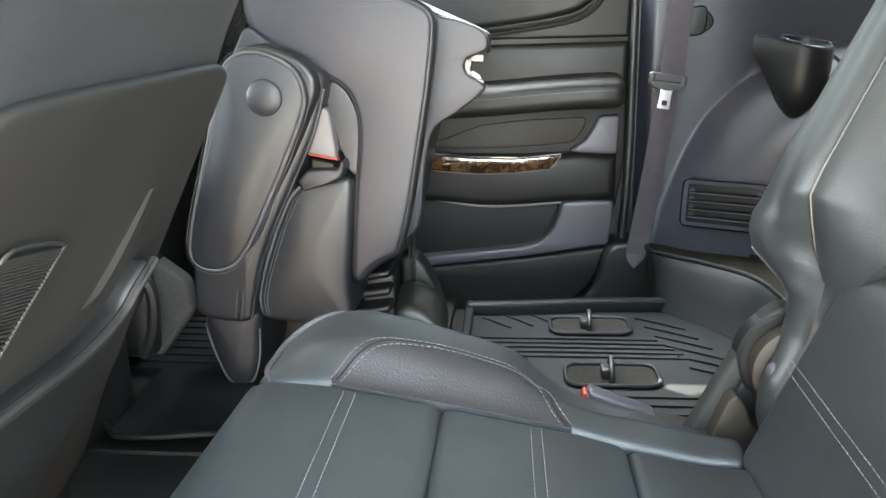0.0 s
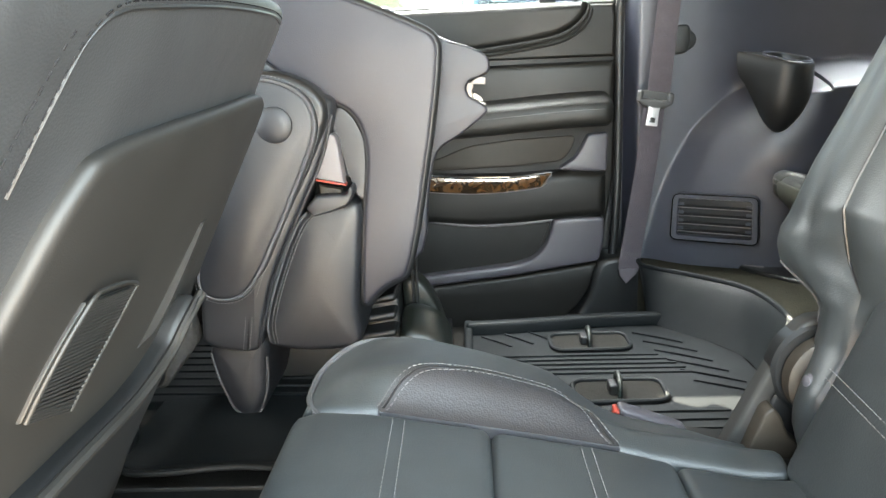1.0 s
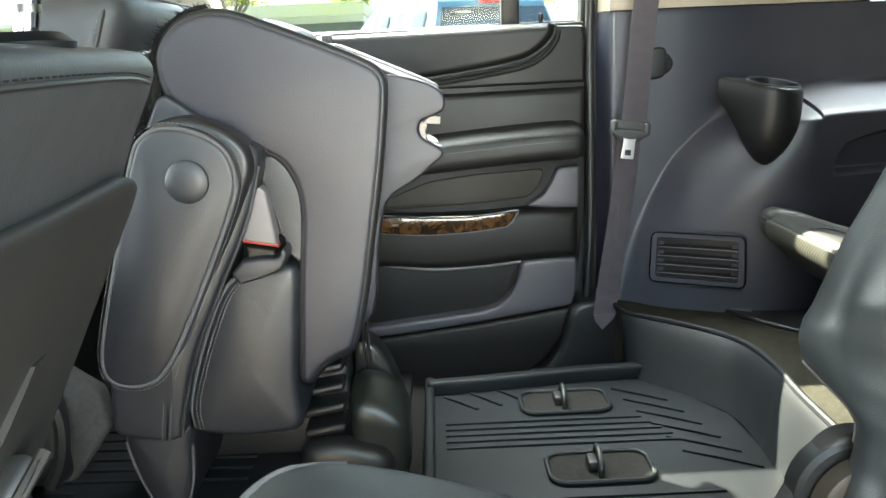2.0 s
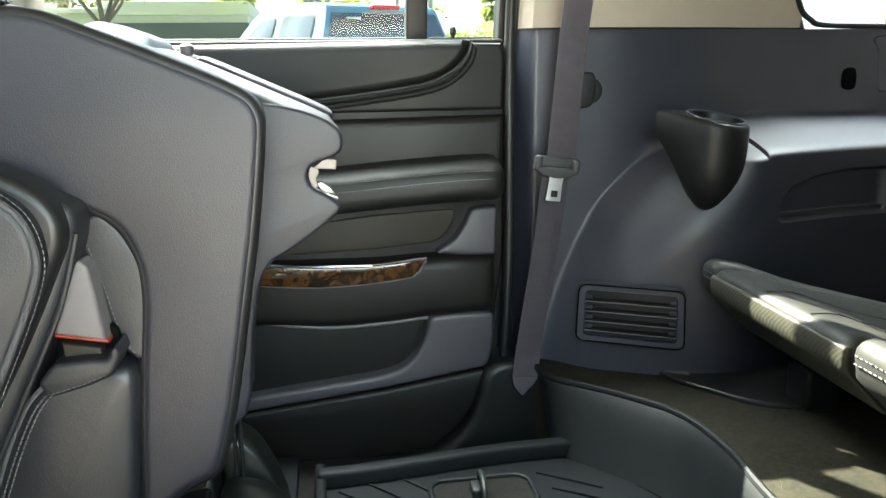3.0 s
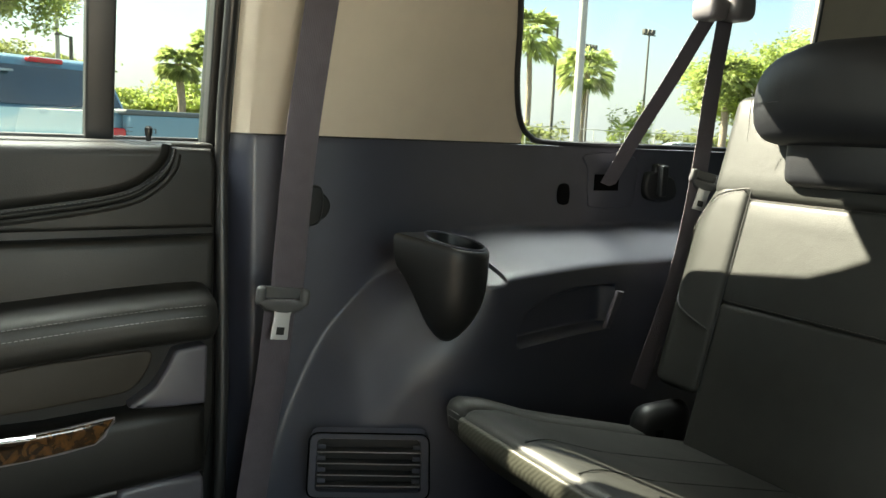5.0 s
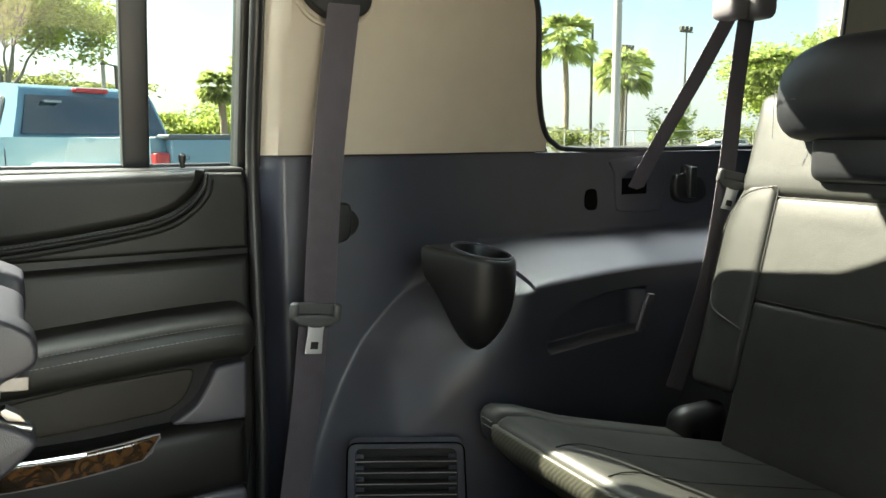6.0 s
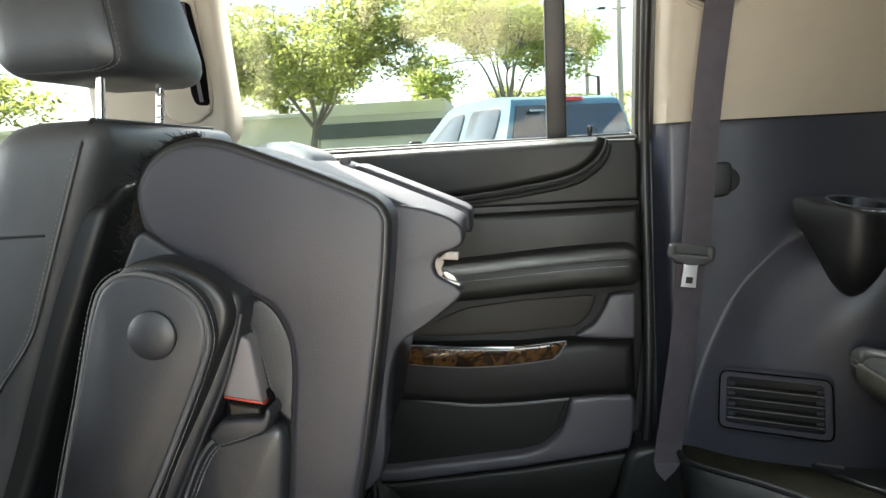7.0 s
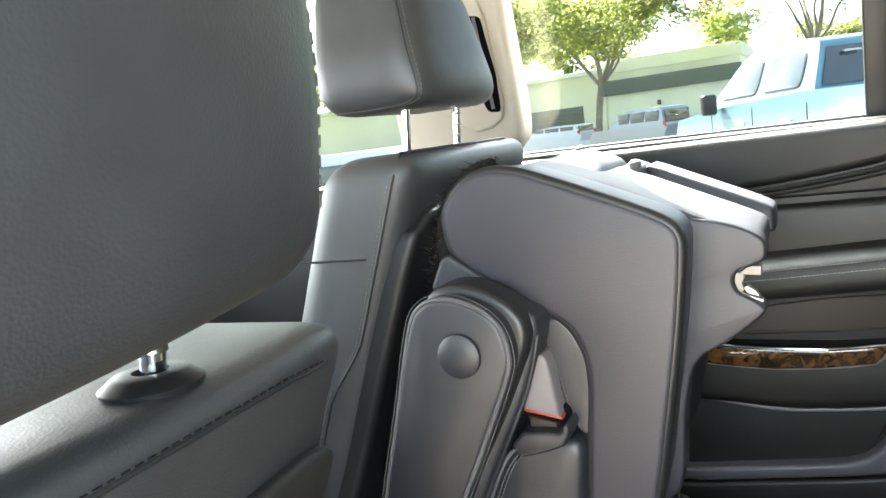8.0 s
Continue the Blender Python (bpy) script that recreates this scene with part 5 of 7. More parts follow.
arm_back = curve([(-0.20, 0.27), (-0.192, 0.34), (-0.168, 0.42), (-0.140, 0.54), (-0.126, 0.568), (-0.099, 0.577), (-0.072, 0.574), (-0.036, 0.558), (-0.013, 0.534), (-0.010, 0.506), (-0.025, 0.470), (-0.052, 0.415), (-0.09, 0.345), (-0.122, 0.28), (-0.15, 0.253), (-0.18, 0.25)], 4, True)
part("armrest_body", prism(arm_back, facing_door(1.10), 0.046, 0.010), M_SEAL, fold)
# backrest edge and cushion edge
edge_out = curve([(-0.232, 0.25), (-0.239, 0.18), (-0.237, 0.152), (-0.215, 0.142), (-0.175, 0.135), (-0.150, 0.140), (-0.144, 0.160), (-0.133, 0.205), (-0.111, 0.27), (-0.07, 0.355), (-0.028, 0.44), (-0.004, 0.515), (-0.02, 0.54), (-0.10, 0.56), (-0.15, 0.52), (-0.20, 0.40)], 4, True)
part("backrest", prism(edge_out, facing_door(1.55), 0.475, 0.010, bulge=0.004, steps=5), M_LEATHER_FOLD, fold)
part("piping", tube([(x, 1.079, z) for x, z in curve([(-0.148, 0.142), (-0.143, 0.165), (-0.132, 0.207), (-0.110, 0.27), (-0.069, 0.355), (-0.027, 0.44), (-0.005, 0.51)], 6)], 0.0028, 8), M_LEATHER_FOLD, fold)
part("leather_strap", prism(fillet([(-0.155, 0.56), (-0.136, 0.598), (-0.124, 0.604), (-0.075, 0.568), (-0.016, 0.538), (-0.006, 0.515), (-0.03, 0.50), (-0.10, 0.54)], 0.006), facing_door(1.17), 0.058, 0.006), M_LEATHER_FOLD, fold, "leather edge of the folded cover")
part("carpet_lining", prism(fillet([(0.0, 0.53), (0.03, 0.51), (0.05, 0.46), (0.05, 0.40), (0.03, 0.40), (0.0, 0.5)], 0.006), facing_door(1.17), 0.03, 0.004), M_CARPET, fold)
for dx in (0.0, 0.0105):
    part("stitching", dashes([(p.x + dx, 1.0735, p.y) for p in curve([(-0.174, 0.14), (-0.169, 0.17), (-0.162, 0.205), (-0.144, 0.258), (-0.115, 0.315), (-0.075, 0.395)], 6)], 0.004, 0.002, 0.0008), M_STITCH, fold)
part("seam", tube([(p.x, 1.0745, p.y) for p in curve([(-0.168, 0.14), (-0.163, 0.17), (-0.157, 0.202), (-0.138, 0.262), (-0.108, 0.32)], 6)], 0.0018, 6), M_SEAL, fold)
cush_out = curve([(-0.134, 0.134), (-0.141, 0.148), (-0.140, 0.176), (-0.127, 0.223), (-0.102, 0.288), (-0.079, 0.335), (-0.058, 0.357), (-0.02, 0.366), (0.024, 0.366), (0.021, 0.30), (0.015, 0.24), (0.011, 0.19), (0.012, 0.135), (-0.03, 0.125), (-0.09, 0.125)], 4, True)
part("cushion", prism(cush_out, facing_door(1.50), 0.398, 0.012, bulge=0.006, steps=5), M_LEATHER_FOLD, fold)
part("cushion_body", prism(fillet([(-0.10, 0.14), (-0.06, 0.34), (0.05, 0.36), (0.05, 0.26), (-0.015, 0.19), (-0.02, 0.14)], 0.02), facing_door(1.55), 0.38, 0.012), M_LEATHER_FOLD, fold)
left_line = curve([(-0.138, 0.142), (-0.140, 0.176), (-0.127, 0.223), (-0.102, 0.288), (-0.079, 0.335), (-0.060, 0.356)], 6)
part("piping", tube([(p.x + 0.001, 1.108, p.y) for p in left_line], 0.003, 8), M_PIPING, fold)
for dx in (0.0095, 0.0145):
    part("stitching", dashes([(p.x + dx, 1.1008, p.y - 0.002) for p in left_line], 0.004, 0.002, 0.0008), M_STITCH, fold)
part("seam", tube([(p.x + 0.012, 1.1018, p.y - 0.002) for p in left_line], 0.0014, 6), M_SEAL, fold)
part("leather_flap", prism(fillet([(-0.008, 0.516), (0.004, 0.520), (0.021, 0.503), (0.04, 0.467), (0.038, 0.409), (0.034, 0.362), (0.014, 0.381), (0.004, 0.41), (-0.004, 0.45), (-0.016, 0.492)], 0.006), facing_door(1.16), 0.038, 0.005), M_LEATHER_FOLD, fold)
part("stitching", dashes([(x, 1.1212, z) for x, z in curve([(-0.010, 0.492), (0.001, 0.45), (0.009, 0.411), (0.018, 0.386), (0.028, 0.372)], 6)], 0.0035, 0.002, 0.0005), M_STITCH_DARK, fold)
part("leather_pocket", prism(fillet([(-0.057, 0.368), (-0.041, 0.386), (-0.012, 0.388), (0.006, 0.387), (0.016, 0.402), (0.020, 0.390), (0.011, 0.371), (-0.015, 0.361), (-0.046, 0.353)], 0.005), facing_door(1.13), 0.048, 0.005), M_LEATHER_FOLD, fold, "leather lip round the buckle")
part("stitching", dashes([(x, 1.0815, z) for x, z in curve([(-0.045, 0.3575), (-0.015, 0.3655), (0.008, 0.374)], 5)], 0.003, 0.002, 0.0004), M_STITCH_DARK, fold)
# Black piece behind the buckle paints the shade inside the pocket.
part("pocket_hollow_shade", prism(fillet([(-0.05, 0.37), (-0.04, 0.42), (0.01, 0.41), (0.018, 0.38)], 0.004), facing_door(1.135), 0.02, 0.003), M_HOLLOW_SHADE, fold)
fb = thing("seat_belt_buckle", (-0.02, 1.1, 0.38), "grey plastic belt buckle with a red edge", "buckle", "buckles")
part("housing", prism([(-0.041, 0.411), (0.005, 0.402), (-0.001, 0.454), (-0.004, 0.474), (-0.010, 0.480), (-0.020, 0.479), (-0.030, 0.455)], facing_door(1.13), 0.035, 0.004), M_GREYPLASTIC, fb)
part("button", prism([(-0.041, 0.407), (0.006, 0.398), (0.006, 0.402), (-0.041, 0.411)], facing_door(1.125), 0.026, 0.002), M_RED, fb, "red release edge")
part("stalk", prism([(-0.036, 0.36), (0.0, 0.36), (-0.002, 0.393), (-0.037, 0.40)], facing_door(1.12), 0.018, 0.003), M_BROWN, fb)
part("headrest", prism(curve([(-0.243, 0.13), (-0.238, 0.08), (-0.229, 0.047), (-0.213, 0.012), (-0.190, 0.001), (-0.166, 0.012), (-0.152, 0.055), (-0.148, 0.10), (-0.147, 0.14), (-0.19, 0.15)], 4, True), facing_door(1.40), 0.29, 0.02, bulge=0.004, steps=5), M_LEATHER_FOLD, fold, "leather headrest hanging upside down")
part("piping", tube([(x, 1.118, z) for x, z in curve([(-0.243, 0.118), (-0.236, 0.08), (-0.225, 0.045), (-0.211, 0.014), (-0.190, 0.004), (-0.168, 0.014), (-0.154, 0.055), (-0.149, 0.11)], 5)], 0.0022, 6), M_PIPING, fold)
# floor bracket with its cover, and the prop cable
def mount_round(p):
    p.z -= (7.0 * max(0.0, p.x - 0.085) ** 2 + 0.35 * max(0.0, 1.27 - p.y)) * sstep(0.02, 0.13, p.z)
    return p
def mount_back_round(p):
    p.z -= 26.0 * max(0.0, p.x - 0.084) ** 2 * sstep(0.02, 0.17, p.z)
    return p
mount = part("mount_cover", rbox((0.066, 1.20, -0.01), (0.158, 1.308, 0.142), 0.022, (12, 8, 8), mount_round), M_MOUNT, fold, "rounded glossy black mount cover on the floor")
part("mount_back", rbox((0.066, 1.309, -0.01), (0.150, 1.37, 0.186), 0.014, (12, 4, 8), mount_back_round), M_MOUNT, mount)
for i in range(4):
    part("mount_rib", rbox((-0.004, 1.215 - 0.006 * i, 0.165 - 0.031 * i), (0.062, 1.46, 0.180 - 0.031 * i), 0.007, (3, 2, 2), lambda p: Vector((p.x, p.y, p.z + 0.15 * (p.x - 0.03)))), M_PLASTIC, fold)
part("mount_core", rbox((0.004, 1.25, -0.005), (0.064, 1.45, 0.165), 0.006), M_SEAL, fold)
part("front_block", rbox((-0.012, 1.175, 0.0), (0.135, 1.235, 0.068), 0.028, (6, 2, 3), lambda p: Vector((p.x, p.y, p.z - 0.25 * max(0, p.x - 0.05)))), M_PLASTIC, fold)
for dx in (0.0, 0.008):
    part("prop_cable", tube([(0.086 + dx, 1.30, 0.11), (0.088 + dx, 1.30, 0.30)], 0.0026, 8), M_SEAL, fold)
part("rail", rbox((-0.22, 1.28, 0.0), (0.06, 1.34, 0.08), 0.008), M_SEAL, fold)

# ---- third-row seats ----
def third_seat(y0, y1, label):
    s = thing("third_row_seat", (1.1, (y0 + y1) / 2, 0.1), label, "car seat", "car seats")
    w = y1 - y0
    def cw(p):
        p.z += 0.014 - 0.160 * max(0.0, (p.x - 0.87) / 0.43) * (0.55 + 3.7 * (p.z - 0.19))
        p.x += 1.0 * max(0, 0.285 - p.z)
        return p
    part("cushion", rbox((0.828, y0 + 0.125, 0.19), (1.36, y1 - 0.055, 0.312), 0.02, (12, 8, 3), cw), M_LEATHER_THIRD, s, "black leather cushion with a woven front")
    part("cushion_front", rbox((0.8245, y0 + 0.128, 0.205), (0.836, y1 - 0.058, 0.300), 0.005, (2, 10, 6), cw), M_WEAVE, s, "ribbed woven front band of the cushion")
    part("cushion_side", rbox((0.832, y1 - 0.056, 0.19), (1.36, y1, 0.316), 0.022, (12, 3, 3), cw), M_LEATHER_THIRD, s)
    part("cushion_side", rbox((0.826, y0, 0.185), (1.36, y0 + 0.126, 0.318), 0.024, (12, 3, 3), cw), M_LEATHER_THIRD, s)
    for d in (0.0, 0.010):
        part("stitching", dashes([cw(Vector((0.8252, y, 0.297 - d))) for y in span(y0 + 0.026, y0 + 0.112, 8)], 0.0055, 0.003, 0.001), M_STITCH, s)
        part("stitching", dashes([cw(Vector((0.8322, y, 0.299 - d))) for y in span(y1 - 0.05, y1 - 0.02, 5)], 0.005, 0.003, 0.0009), M_STITCH, s)
    part("stitching", dashes([cw(Vector((x, y0 + 0.119, 0.3195))) for x in span(0.87, 1.3, 20)], 0.006, 0.003, 0.001), M_STITCH_DARK, s)
    for fy in (0.42, 0.62):
        part("seam", tube([cw(Vector((x, y0 + w * fy + 0.03 * (x - 0.9), 0.3121))) for x in span(0.838, 1.34, 24)], 0.0009, 6), M_SEAL, s)
    part("cushion_base", rbox((1.04, y0 + 0.04, 0.14), (1.30, y1 - 0.05, 0.19), 0.01), M_SEAL, s)
    part("leg", rbox((0.96, y0 + 0.06, 0.097), (1.02, y0 + 0.12, 0.17), 0.008), M_SEAL, s)
    part("leg", rbox((0.96, y1 - 0.14, 0.097), (1.02, y1 - 0.08, 0.17), 0.008), M_SEAL, s)
    def bw(p):
        p.x += 0.26 * (p.z - 0.30)
        return p
    mid = lambda z0, z1, x0: rbox((x0, y0 + 0.083, z0), (x0 + 0.10, y1 - 0.083, z1), 0.010, (3, 8, 6), bw)
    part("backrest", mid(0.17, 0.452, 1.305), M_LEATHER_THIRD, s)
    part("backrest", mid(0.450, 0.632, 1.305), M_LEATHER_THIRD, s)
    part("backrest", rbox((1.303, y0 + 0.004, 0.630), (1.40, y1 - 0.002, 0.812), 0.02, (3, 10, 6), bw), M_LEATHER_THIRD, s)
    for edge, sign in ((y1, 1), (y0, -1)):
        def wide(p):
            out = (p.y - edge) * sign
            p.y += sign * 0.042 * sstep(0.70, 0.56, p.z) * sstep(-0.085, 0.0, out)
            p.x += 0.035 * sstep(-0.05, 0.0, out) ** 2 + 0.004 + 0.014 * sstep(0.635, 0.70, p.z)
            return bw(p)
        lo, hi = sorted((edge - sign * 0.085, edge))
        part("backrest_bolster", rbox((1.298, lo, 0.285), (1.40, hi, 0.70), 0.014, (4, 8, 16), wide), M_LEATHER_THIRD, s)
        loop = curve([(-0.079, 0.65), (-0.046, 0.641), (-0.022, 0.616), (-0.008, 0.562), (-0.006, 0.509), (-0.012, 0.459), (-0.035, 0.423), (-0.079, 0.40)], 8)
        part("seam", tube([wide(Vector((1.2968, edge + sign * p.x, p.y))) for p in loop], 0.0011, 6), M_SEAL, s)
        part("stitching", dashes([wide(Vector((1.2948, edge + sign * (p.x - 0.005), p.y))) for p in loop], 0.005, 0.003, 0.0008), M_STITCH, s)
        part("seam", tube([bw(Vector((1.3045, edge - sign * 0.087, z))) for z in span(0.3, 0.65, 10)], 0.0014, 6), M_SEAL, s)
    for z in (0.4505, 0.626):
        part("stitching", dashes([bw(Vector((1.3045, y, z + 0.006))) for y in span(y0 + 0.10, y1 - 0.09, 12)], 0.004, 0.0025, 0.0005), M_STITCH_DARK, s)
    hinge3 = part("hinge", rbox((1.218, y1 - 0.06, 0.125), (1.345, y1 - 0.005, 0.262), 0.03, (4, 2, 4), lambda p: Vector((p.x + 0.12 * (p.z - 0.25), p.y, p.z))), M_PLASTIC, s, "black plastic hinge cover")
    # Black block proud of the hinge paints the slot's shade.
    part("hinge_slot_shade", rbox((1.240, y1 - 0.0645, 0.165), (1.257, y1 - 0.058, 0.225), 0.004), M_HOLLOW_SHADE, hinge3)
    cy = (y0 + y1) / 2 + 0.01
    def hw(p):
        k = (p.y - cy) / 0.165
        p.x += 0.012 * k * k
        p.z -= 0.05 * max(0, (abs(k) - 0.35)) * (1 if p.z > 0.80 else 0.1)
        return p
    head = part("headrest", rbox((1.335, cy - 0.165, 0.728), (1.425, cy + 0.165, 0.892), 0.055, (3, 10, 4), hw), M_LEATHER_FOLD, s, "black leather headrest")
    part("headrest_pad", rbox((1.375, cy - 0.10, 0.66), (1.43, cy + 0.10, 0.76), 0.02), M_LEATHER_FOLD, head)
    part("stitching", dashes([hw(Vector((1.36, cy + 0.166, z))) for z in span(0.735, 0.85, 10)], 0.0045, 0.0025, 0.0008), M_STITCH, head)
    return s
third_seat(1.035, 1.558, "black leather third-row seat, sunlit across its upper back")
third_seat(0.46, 1.005, "black leather third-row seat beside the aisle")
strap = tagged(put_mesh("gap_strap", tube(curve([(0.845, 1.02, 0.20), (0.838, 1.02, 0.29), (0.86, 1.02, 0.318), (1.2, 1.02, 0.205)], 6), 0.009, 8), M_SEAL), "black rubber edging between the third-row cushions", "seat edging")
cover3 = tagged(put_mesh("floor_cover", prism(curve([(0.80, 1.63), (0.86, 1.50), (0.93, 1.44), (1.05, 1.42), (1.3, 1.42), (1.3, 1.6), (1.0, 1.66)], 4, True), plan(0.085), 0.022, 0.006), M_PLASTIC), "black plastic cover on the carpet under the seat", "floor cover")
tip = tagged(put_mesh("trim_clip", prism([(0.80, 1.60), (0.84, 1.575), (0.85, 1.60), (0.83, 1.615)], plan(0.098), 0.010, 0.003), M_GREYPLASTIC), "small grey plastic trim clip at the carpet edge", "clip")

# ---- front seats ----
def headrest_posts(parent, x, y, z0, z1, gap, slope):
    for i, dy in enumerate((-gap / 2, gap / 2)):
        post = part("post", tube([(x, y + dy, z0), (x + slope * (z1 - z0), y + dy, z1)], 0.0062, 12), M_CHROME, parent, "polished steel post")
        if i:
            for k in range(3):
                zz = z0 + (z1 - z0) * (0.35 + 0.22 * k)
                part("notch", tube([(x + slope * (zz - z0), y + dy, zz - 0.003), (x + slope * (zz - z0), y + dy, zz + 0.001)], 0.0068, 12), M_STEEL, post)

driver = thing("front_seat", (-0.3, 0.42, 0.0), "black leather front seat with a moulded back panel", "car seat", "car seats")
def dw(p):
    z = p.z - 0.66
    k = (p.y - 0.42) / 0.26
    p.x += (0.50 * z if z < 0 else 0.2 * z) - 0.018 * k * k
    if p.x > -0.1 and z > -0.2:
        p.x += 0.006 * sstep(0.60, 0.645, p.z) * sstep(-0.02, 0.06, p.x - (0.50 * z if z < 0 else 0.2 * z))
    p.y += -0.025 * (k / abs(k) if k else 0) * sstep(0.50, 0.66, p.z) * sstep(0.4, 1.0, abs(k))
    return p
part("backrest", rbox((-0.10, 0.16, 0.08), (0.062, 0.672, 0.648), 0.03, (4, 14, 18), dw), M_LEATHER_FRONT, driver)
def back_face(y, z):
    return dw(Vector((0.062, y, z))).x
panel_out = curve([(0.653, 0.548), (0.652, 0.50), (0.645, 0.40), (0.63, 0.25), (0.62, 0.12), (0.24, 0.12), (0.215, 0.25), (0.222, 0.40), (0.258, 0.50), (0.280, 0.540), (0.303, 0.554), (0.378, 0.560), (0.458, 0.563), (0.578, 0.566), (0.63, 0.562)], 6, True)
part("back_panel", prism(panel_out, lambda u, v, w: Vector((back_face(u, v) - 0.012 + w, u, v)), 0.024, 0.009, bulge=0.002), M_PANEL, driver, "smooth black plastic back panel")
def on_back(w):
    return lambda u, v, d: Vector((back_face(u, max(v, 0.08)) + w + d, u, v))
part("panel_crease", sheet(lambda u, v: Vector((back_face(0.462 + 0.058 * u + 0.03 * v, 0.382 + 0.08 * u) + 0.0150 + 0.004 * (1 - v) * sstep(0, 0.2, u), 0.462 + 0.058 * u + 0.03 * v, 0.382 + 0.085 * u ** 1.2)), span(0, 1, 14), span(0, 1, 4), (-0.008, 0, 0)), M_PANEL, driver)
mesh_left = curve([(0.318, 0.465), (0.305, 0.447), (0.294, 0.425), (0.288, 0.405)], 6)
mesh_right = curve([(0.384, 0.455), (0.374, 0.436), (0.360, 0.412), (0.346, 0.385)], 6)
grip = part("mesh_trim", prism([*mesh_left, *mesh_right[::-1]], on_back(0.010), 0.0065, 0.002), M_PANEL, driver, "ribbed plastic insert")
for i in range(30):
    f = (i + 0.8) / 30 * (len(mesh_left) - 1)
    k, w = int(f), f - int(f)
    a, b = mesh_left[k].lerp(mesh_left[min(k + 1, len(mesh_left) - 1)], w), mesh_right[k].lerp(mesh_right[min(k + 1, len(mesh_right) - 1)], w)
    part("mesh_rib", tube([(back_face(p.x, p.y) + 0.0185, p.x, p.y) for p in (a.lerp(b, 0.03), a.lerp(b, 0.5), a.lerp(b, 0.97))], 0.0011, 5), M_PANEL, grip)
part("mesh_rim", tube([(back_face(p.x, p.y) + 0.0185, p.x, p.y) for p in [*mesh_left[::-1], *curve([(0.325, 0.469), (0.35, 0.466), (0.372, 0.461), (0.386, 0.456)], 4), *mesh_right[1:]]], 0.0016, 8), M_PANEL, grip)
# Darker plastic than the panel paints the shade on this downward face.
part("map_pocket", prism(fillet([(0.548, 0.405), (0.522, 0.384), (0.512, 0.367), (0.48, 0.356), (0.44, 0.350), (0.37, 0.350), (0.30, 0.345), (0.225, 0.32), (0.22, 0.10), (0.40, 0.06), (0.44, 0.15), (0.468, 0.231), (0.485, 0.263), (0.497, 0.311), (0.515, 0.345)], 0.015), on_back(0.006), 0.030, 0.014), M_PLASTIC, driver, "map pocket on the seat back, its shade put into black plastic")
part("pocket_lip", tube([(back_face(y, z) + 0.034, y, z) for y, z in curve([(0.545, 0.400), (0.522, 0.380), (0.510, 0.363), (0.48, 0.352), (0.44, 0.346), (0.37, 0.346), (0.30, 0.341)], 6)], 0.0045, 8), M_PANEL, driver)
part("side_rail", tube(curve([(-0.14, 0.675, 0.345), (-0.15, 0.675, 0.29), (-0.175, 0.675, 0.24), (-0.22, 0.672, 0.19), (-0.32, 0.67, 0.15)], 6), 0.009, 8), M_PLASTIC, driver)
part("side_shield", rbox((-0.52, 0.60, 0.03), (-0.22, 0.665, 0.26), 0.03, (4, 2, 4)), M_PLASTIC, driver)
part("cushion", rbox((-0.75, 0.18, 0.14), (-0.22, 0.66, 0.28), 0.05, (4, 4, 2)), M_LEATHER_FRONT, driver)
part("base", rbox((-0.70, 0.24, -0.016), (-0.26, 0.62, 0.15), 0.02), M_SEAL, driver)
def back_skin(y, z):
    up = max(0.0, z - 0.618)
    p = dw(Vector((0.062 - (0.03 - math.sqrt(max(0.0, 0.0009 - up * up))), y, z)))
    return p + Vector((0.0014, 0, 0.0006))
seam_path = curve([(0.229, 0.543), (0.236, 0.574), (0.243, 0.598), (0.25, 0.613), (0.265, 0.622), (0.30, 0.626), (0.41, 0.631), (0.55, 0.632), (0.625, 0.628)], 8)
part("seam", tube([back_skin(p.x + 0.003, p.y - 0.003) - Vector((0.0016, 0, 0)) for p in seam_path], 0.0016, 6), M_SEAL, driver)
for off, rows in ((0.0, seam_path), (-0.014, [p for p in seam_path if p.y < 0.612])):
    part("stitching", dashes([back_skin(p.x + off, p.y) for p in rows], 0.0045, 0.0025, 0.0005), M_THREAD_BLACK, driver, "dark sewn thread")
side_seam = [dw(Vector((0.030, 0.674, z))) for z in span(0.30, 0.63, 24)]
part("seam", tube([p + Vector((0, 0.001, 0)) for p in side_seam], 0.0016, 6), M_SEAL, driver)
HX, HY = 0.022, 0.41
def driver_head(p):
    k = (p.y - HY) / 0.155
    p.x += 0.16 * (p.z - 0.70) - 0.018 * k * k
    p.z -= 0.011 * (1 - k) * sstep(0.85, 0.69, p.z)
    p.y -= (p.y - HY) * 0.25 * sstep(0.76, 0.93, p.z)
    return p
hr = part("headrest", rbox((HX - 0.07, HY - 0.155, 0.690), (HX + 0.085, HY + 0.155, 0.93), 0.034, (4, 10, 8), driver_head), M_LEATHER_FRONT, driver, "black leather headrest")
part("stitching", dashes([driver_head(Vector((HX + 0.0745, HY + 0.1465, z))) + Vector((0.0012, 0.0012, 0)) for z in span(0.722, 0.90, 20)], 0.006, 0.0035, 0.0013), M_STITCH, hr)
headrest_posts(driver, 0.012, 0.43, 0.645, 0.71, 0.15, 0.2)
for dy in (-0.075, 0.075):
    part("post_guide", lathe([(0.024, 0), (0.025, 0.004), (0.018, 0.009), (0.009, 0.0095), (0.008, 0.006)], (0.012, 0.43 + dy, 0.646), 28), M_PLASTIC, driver)

passenger = thing("front_seat", (-0.5, 1.35, 0.0), "black leather front passenger seat with a raised headrest", "car seat", "car seats")
def pw(p):
    z = p.z - 0.70
    p.x += 0.38 * z
    return p
